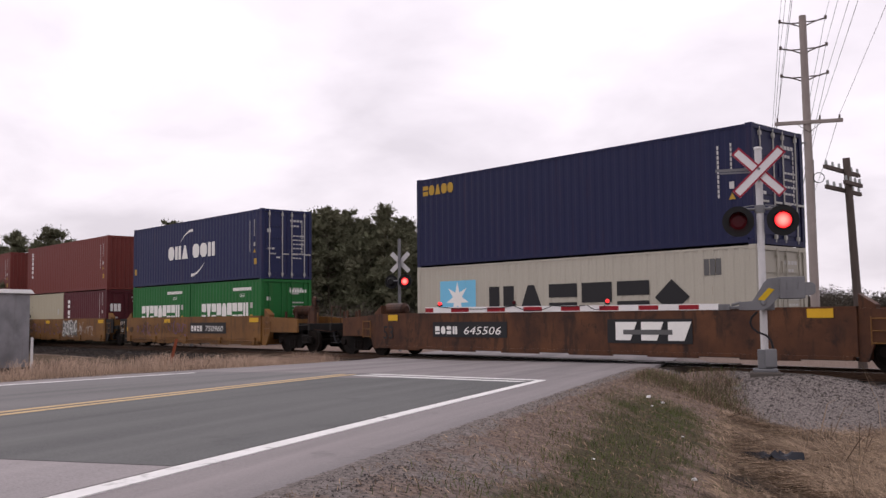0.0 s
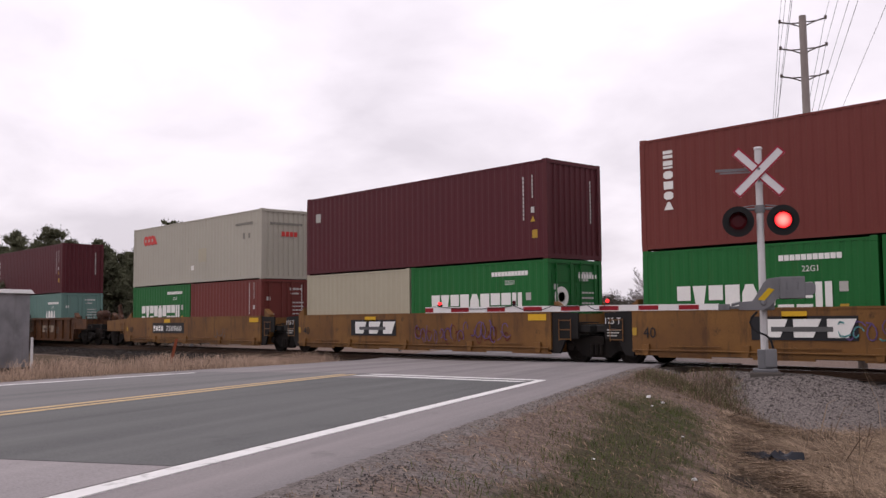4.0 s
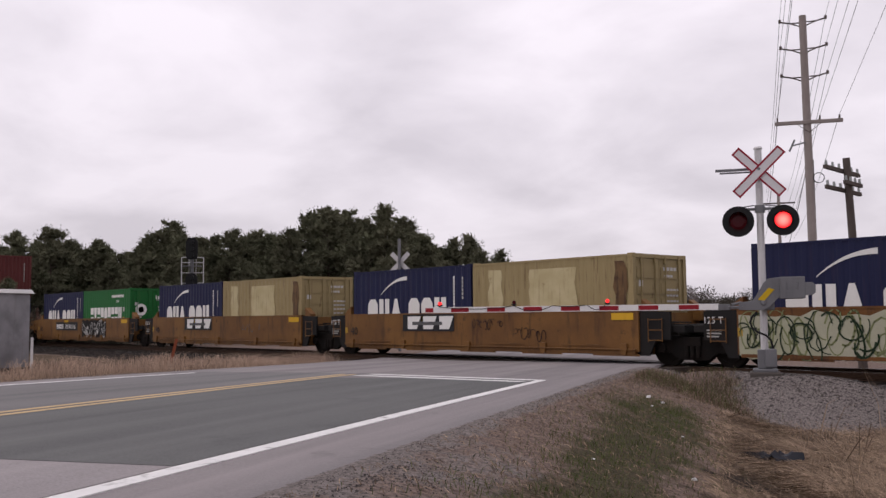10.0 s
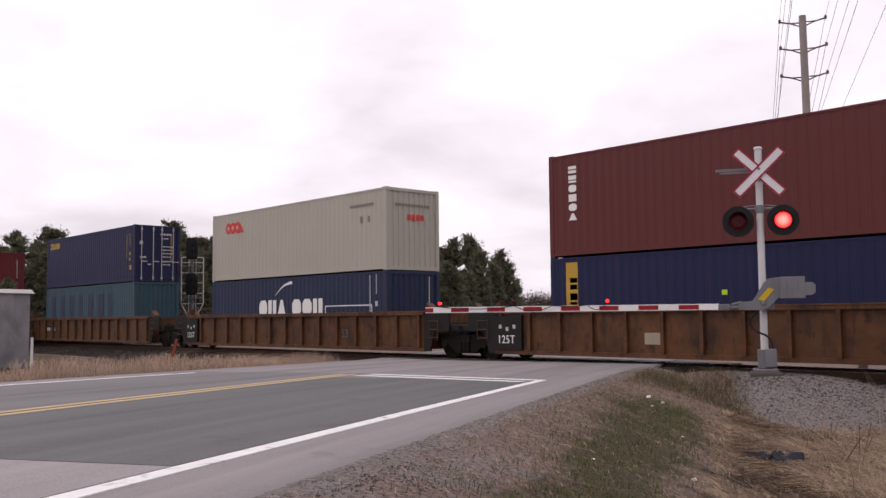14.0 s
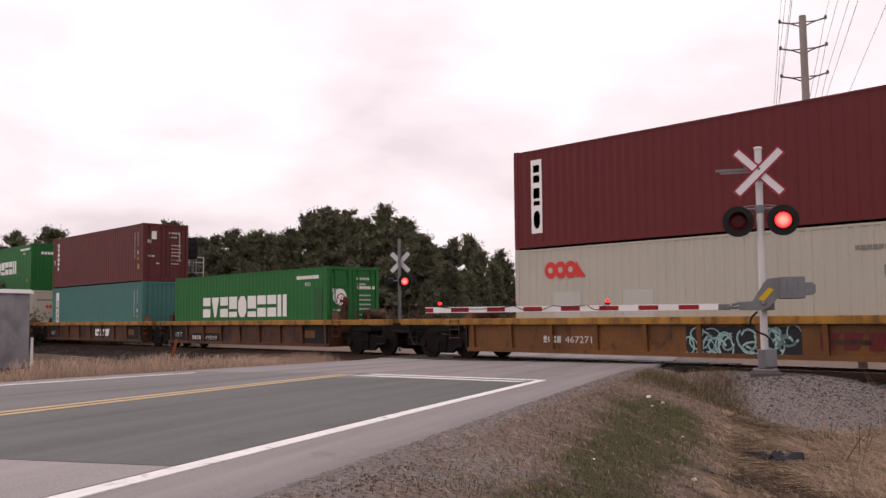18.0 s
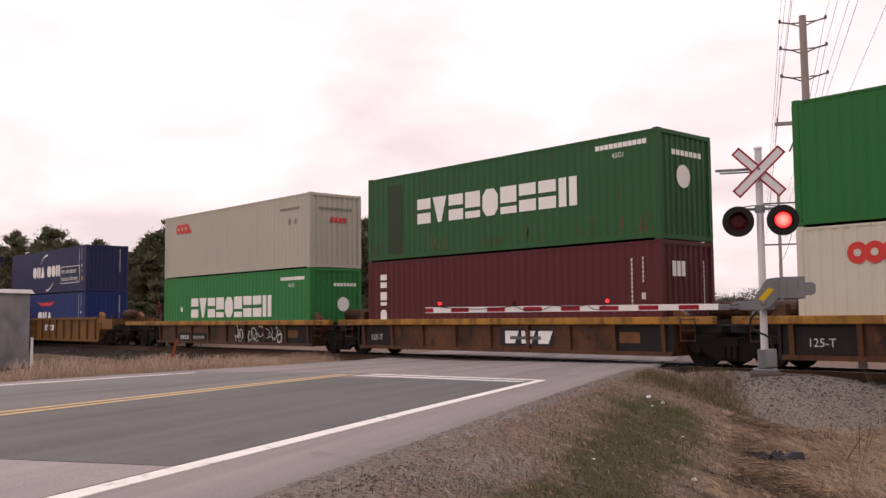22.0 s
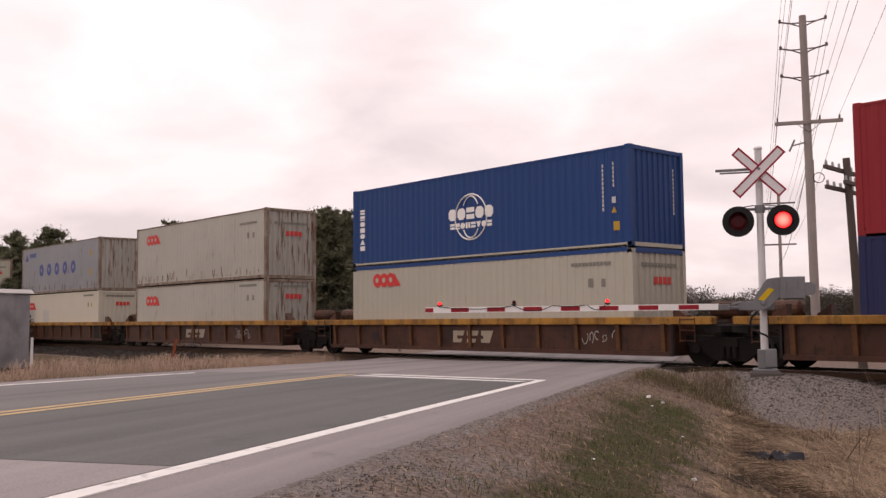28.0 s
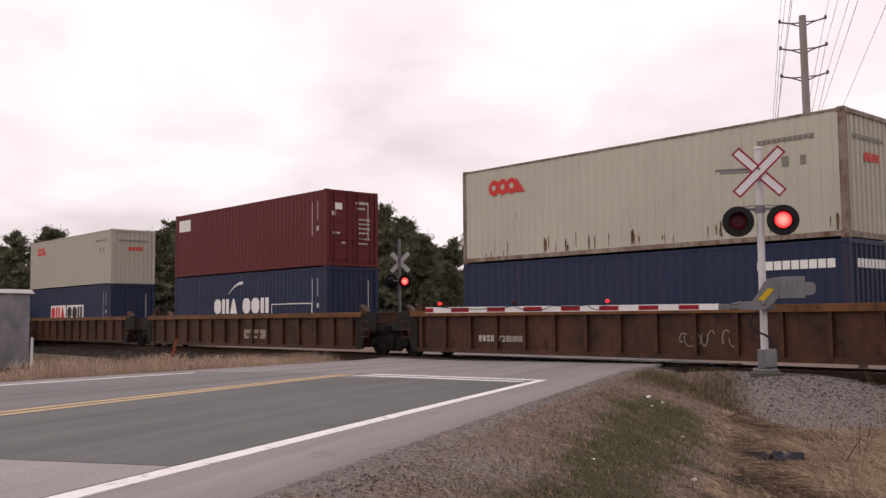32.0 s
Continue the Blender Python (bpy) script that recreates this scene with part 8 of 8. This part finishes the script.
        if rnd.random() < g * (0.12 + 2.0 * d3 * d3):
            green.append((x, y, rnd.uniform(0.035, 0.10)))
        elif l > 0.5 and rnd.random() < 0.62:
            (fallen if rnd.random() < 0.5 + 0.35 * (d3 - 0.5) else brown).append((x, y, rnd.uniform(0.10, 0.34), 0.10 * rnd.random() ** 2 + 0.10 * step(0.6, 1.6, la)))
        elif rnd.random() < (0.30 + 0.6 * d2) * (0.35 + 0.65 * step(-1.9, -1.1, la)) * (1 - 0.7 * grit(x, y) * (1 - g)):
            if rnd.random() < 0.5:
                (fallen if rnd.random() < 0.26 else brown).append((x, y, rnd.uniform(0.025, 0.085), 0.012))
            else:
                (tall if rnd.random() < 0.14 else short).append((x, y, rnd.uniform(0.012, 0.045)))
    for _ in range(12000):
        x, y = place(rnd.uniform(2, 19), rnd.uniform(3.4, 9))
        if y < TRACK - 3.0 and math.hypot(x, y) > 4 and x < 4:
            fallen.append((x, y, rnd.uniform(0.12, 0.35), 0.2))
    # tufts and single tall stalks on the ditch's other bank
    for _ in range(70):
        cx, cy = place(rnd.uniform(7.5, 15.2), 0.8 + abs(rnd.gauss(0, 0.9)))
        for _ in range(rnd.randint(10, 34)):
            tall.append((cx + rnd.gauss(0, 0.09), cy + rnd.gauss(0, 0.09), rnd.uniform(0.08, 0.26)))
    for _ in range(55):
        x, y = place(rnd.uniform(6.5, 15.5), rnd.uniform(0.9, 3.2))
        tall.append((x, y, rnd.uniform(0.4, 0.95)))
    # dead growth over the heap's road side
    for _ in range(16000):
        x, y = -9.6 + rnd.gauss(0, 0.9), 14.9 + rnd.gauss(0, 1.1)
        la = across(x, y)
        if la < PAVED_NEAR + 0.35 or y > 17.2 or rnd.random() < 1.5 * heap_at(x, y):
            continue
        (short if rnd.random() < 0.62 else tall if rnd.random() < 0.25 else green).append((x, y, rnd.uniform(0.05, 0.20)))
    # long tangled straw on the ditch's other bank
    for _ in range(5200):
        x, y = place(rnd.uniform(4.5, 14.0), 0.75 + abs(rnd.gauss(0, 1.0)))
        if math.hypot(x, y) > 3.4:
            (fallen if rnd.random() < 0.7 else brown).append((x, y, rnd.uniform(0.25, 0.65), 0.30 * rnd.random()))
    for _ in range(60):
        x, y = -6.2 + rnd.gauss(0, 0.8), 17.6 + rnd.gauss(0, 0.5)
        tall.append((x, y, rnd.uniform(0.25, 0.8)))
    blades("deep_grass", deep, "straw_pale", "deep pale dry grass beyond the road", 4, 1.1, 0.6)
    blades("dry_grass", tall, "straw", "dry straw-coloured grass on the verge", 5, 0.85)
    blades("withered_grass", short, "straw_dark", "short brown withered grass on the verge", 6, 1.3)
    blades("green_grass", green, "grass_green", "new green grass in the ditch", 7, 0.8)
    stalks("fallen_straw", fallen, "straw", "matted pale straw lying in the ditch", 8)
    stalks("brown_straw", brown, "straw_dark", "matted brown dead stalks lying on the bank", 9)
    # a crumpled dark sheet and bits of litter
    bm = bmesh.new()
    n, w = 12, 5
    grid = [[bm.verts.new((0.72 * (i / n - 0.5), 0.16 * (j / w - 0.5) * (1 - 0.5 * abs(i / n - 0.4)), 0.11 * noise.noise(Vector((i * 1.9, j * 1.3, 2))) + 0.06 * math.sin(math.pi * j / w))) for j in range(w + 1)] for i in range(n + 1)]
    for i in range(n):
        for j in range(w):
            bm.faces.new((grid[i][j], grid[i + 1][j], grid[i + 1][j + 1], grid[i][j + 1]))
    x, y = -5.25, 9.35
    ob = solid("plastic_sheet", bm, "tarp", "crumpled dark blue plastic sheet lying in the grass", "plastic sheet")
    ob.matrix_basis = pose(x, y, ground_z(x, y) + 0.03, 0, 0, 48)
    for x, y, s in ((-7.6, 10.49, 0.045), (-7.45, 10.6, 0.03), (-4.21, 6.38, 0.028), (-5.6, 8.3, 0.014), (-4.4, 5.4, 0.012), (-6.9, 9.6, 0.016)):
        bm = bmesh.new()
        v = box(bm, -s, s, -s * 0.5, s * 0.5, 0, 0.3 * s)
        v[4].co.z += 0.6 * s
        v[6].co.z += 0.3 * s
        v[5].co.x *= 0.5
        ob = solid("litter", bm, "litter", "small white scrap of litter on the verge", "litter")
        ob.matrix_basis = pose(x, y, ground_z(x, y) + 0.01, 8, 5, 30 * s * 100)


# ---------------------------------------------------------------- what moves
TRAVEL = ((0.0, 0.0), (1.5, 23.238), (3.5, 54.227), (5.5, 85.23), (7.5, 116.246), (9.5, 147.271), (11.0, 170.539), (12.5, 193.816), (14.5, 224.877), (16.5, 255.969), (18.0, 279.313), (19.5, 302.673), (21.0, 326.036), (22.5, 349.41), (24.0, 372.793), (25.5, 396.187), (27.5, 427.398), (29.0, 450.822), (30.5, 474.259), (32.0, 497.704))


def travelled(t):
    for (t0, s0), (t1, s1) in zip(TRAVEL, TRAVEL[1:]):
        if t <= t1:
            return s0 + (s1 - s0) * (t - t0) / (t1 - t0)
    return TRAVEL[-1][1]


def same_turning(model, others):
    """Lets alike wheelsets turn with the keys of the first."""
    action, slot = model.animation_data.action, model.animation_data.action_slot
    for o in others:
        o.rotation_mode = "QUATERNION"
        o.animation_data_create()
        o.animation_data.action = action
        o.animation_data.action_slot = slot


def motions():
    tick = 1.0 / FPS
    times = [0.0, tick] + [0.5 * k for k in range(1, 64)] + [SECONDS - tick, SECONDS]
    for ob, x, z in TRAIN:
        walk(ob, [(t, pose(x + travelled(t), TRACK, z)) for t in times])
    # wheels roll without slipping
    for side in (-1, 1):
        rows = []
        for k in range(int(SECONDS * FPS) + 1):
            t = k * tick
            rows.append((t, pose(side * 0.89, 0, WHEEL_R, 0, math.degrees(travelled(t) / WHEEL_R) % 360.0, 0)))
        walk(WHEELS[side][0], rows)
        same_turning(WHEELS[side][0], WHEELS[side][1:])
    # the crossing lamps flash in turn
    period = 0.992
    for ob, at, lit in LENSES:
        rows = [(0.0, pose(*at, 0, 0, 0 if lit else 180))]
        turn = 0 if lit else 180
        k = 0
        while True:
            sw = 0.38 + k * period / 2
            if sw + 3 * tick > SECONDS - tick:
                break
            for j in range(4):
                rows.append((sw + j * tick, pose(*at, 0, 0, turn + 60 * j)))
            turn = (turn + 180) % 360
            k += 1
        rows.append((SECONDS, pose(*at, 0, 0, turn)))
        walk(ob, rows)


ground()
road()
track()
train()
gate()
far_crossing_mast()
signal_cabinet()
rail_signal()
power_line()
woods()
verge()
motions()
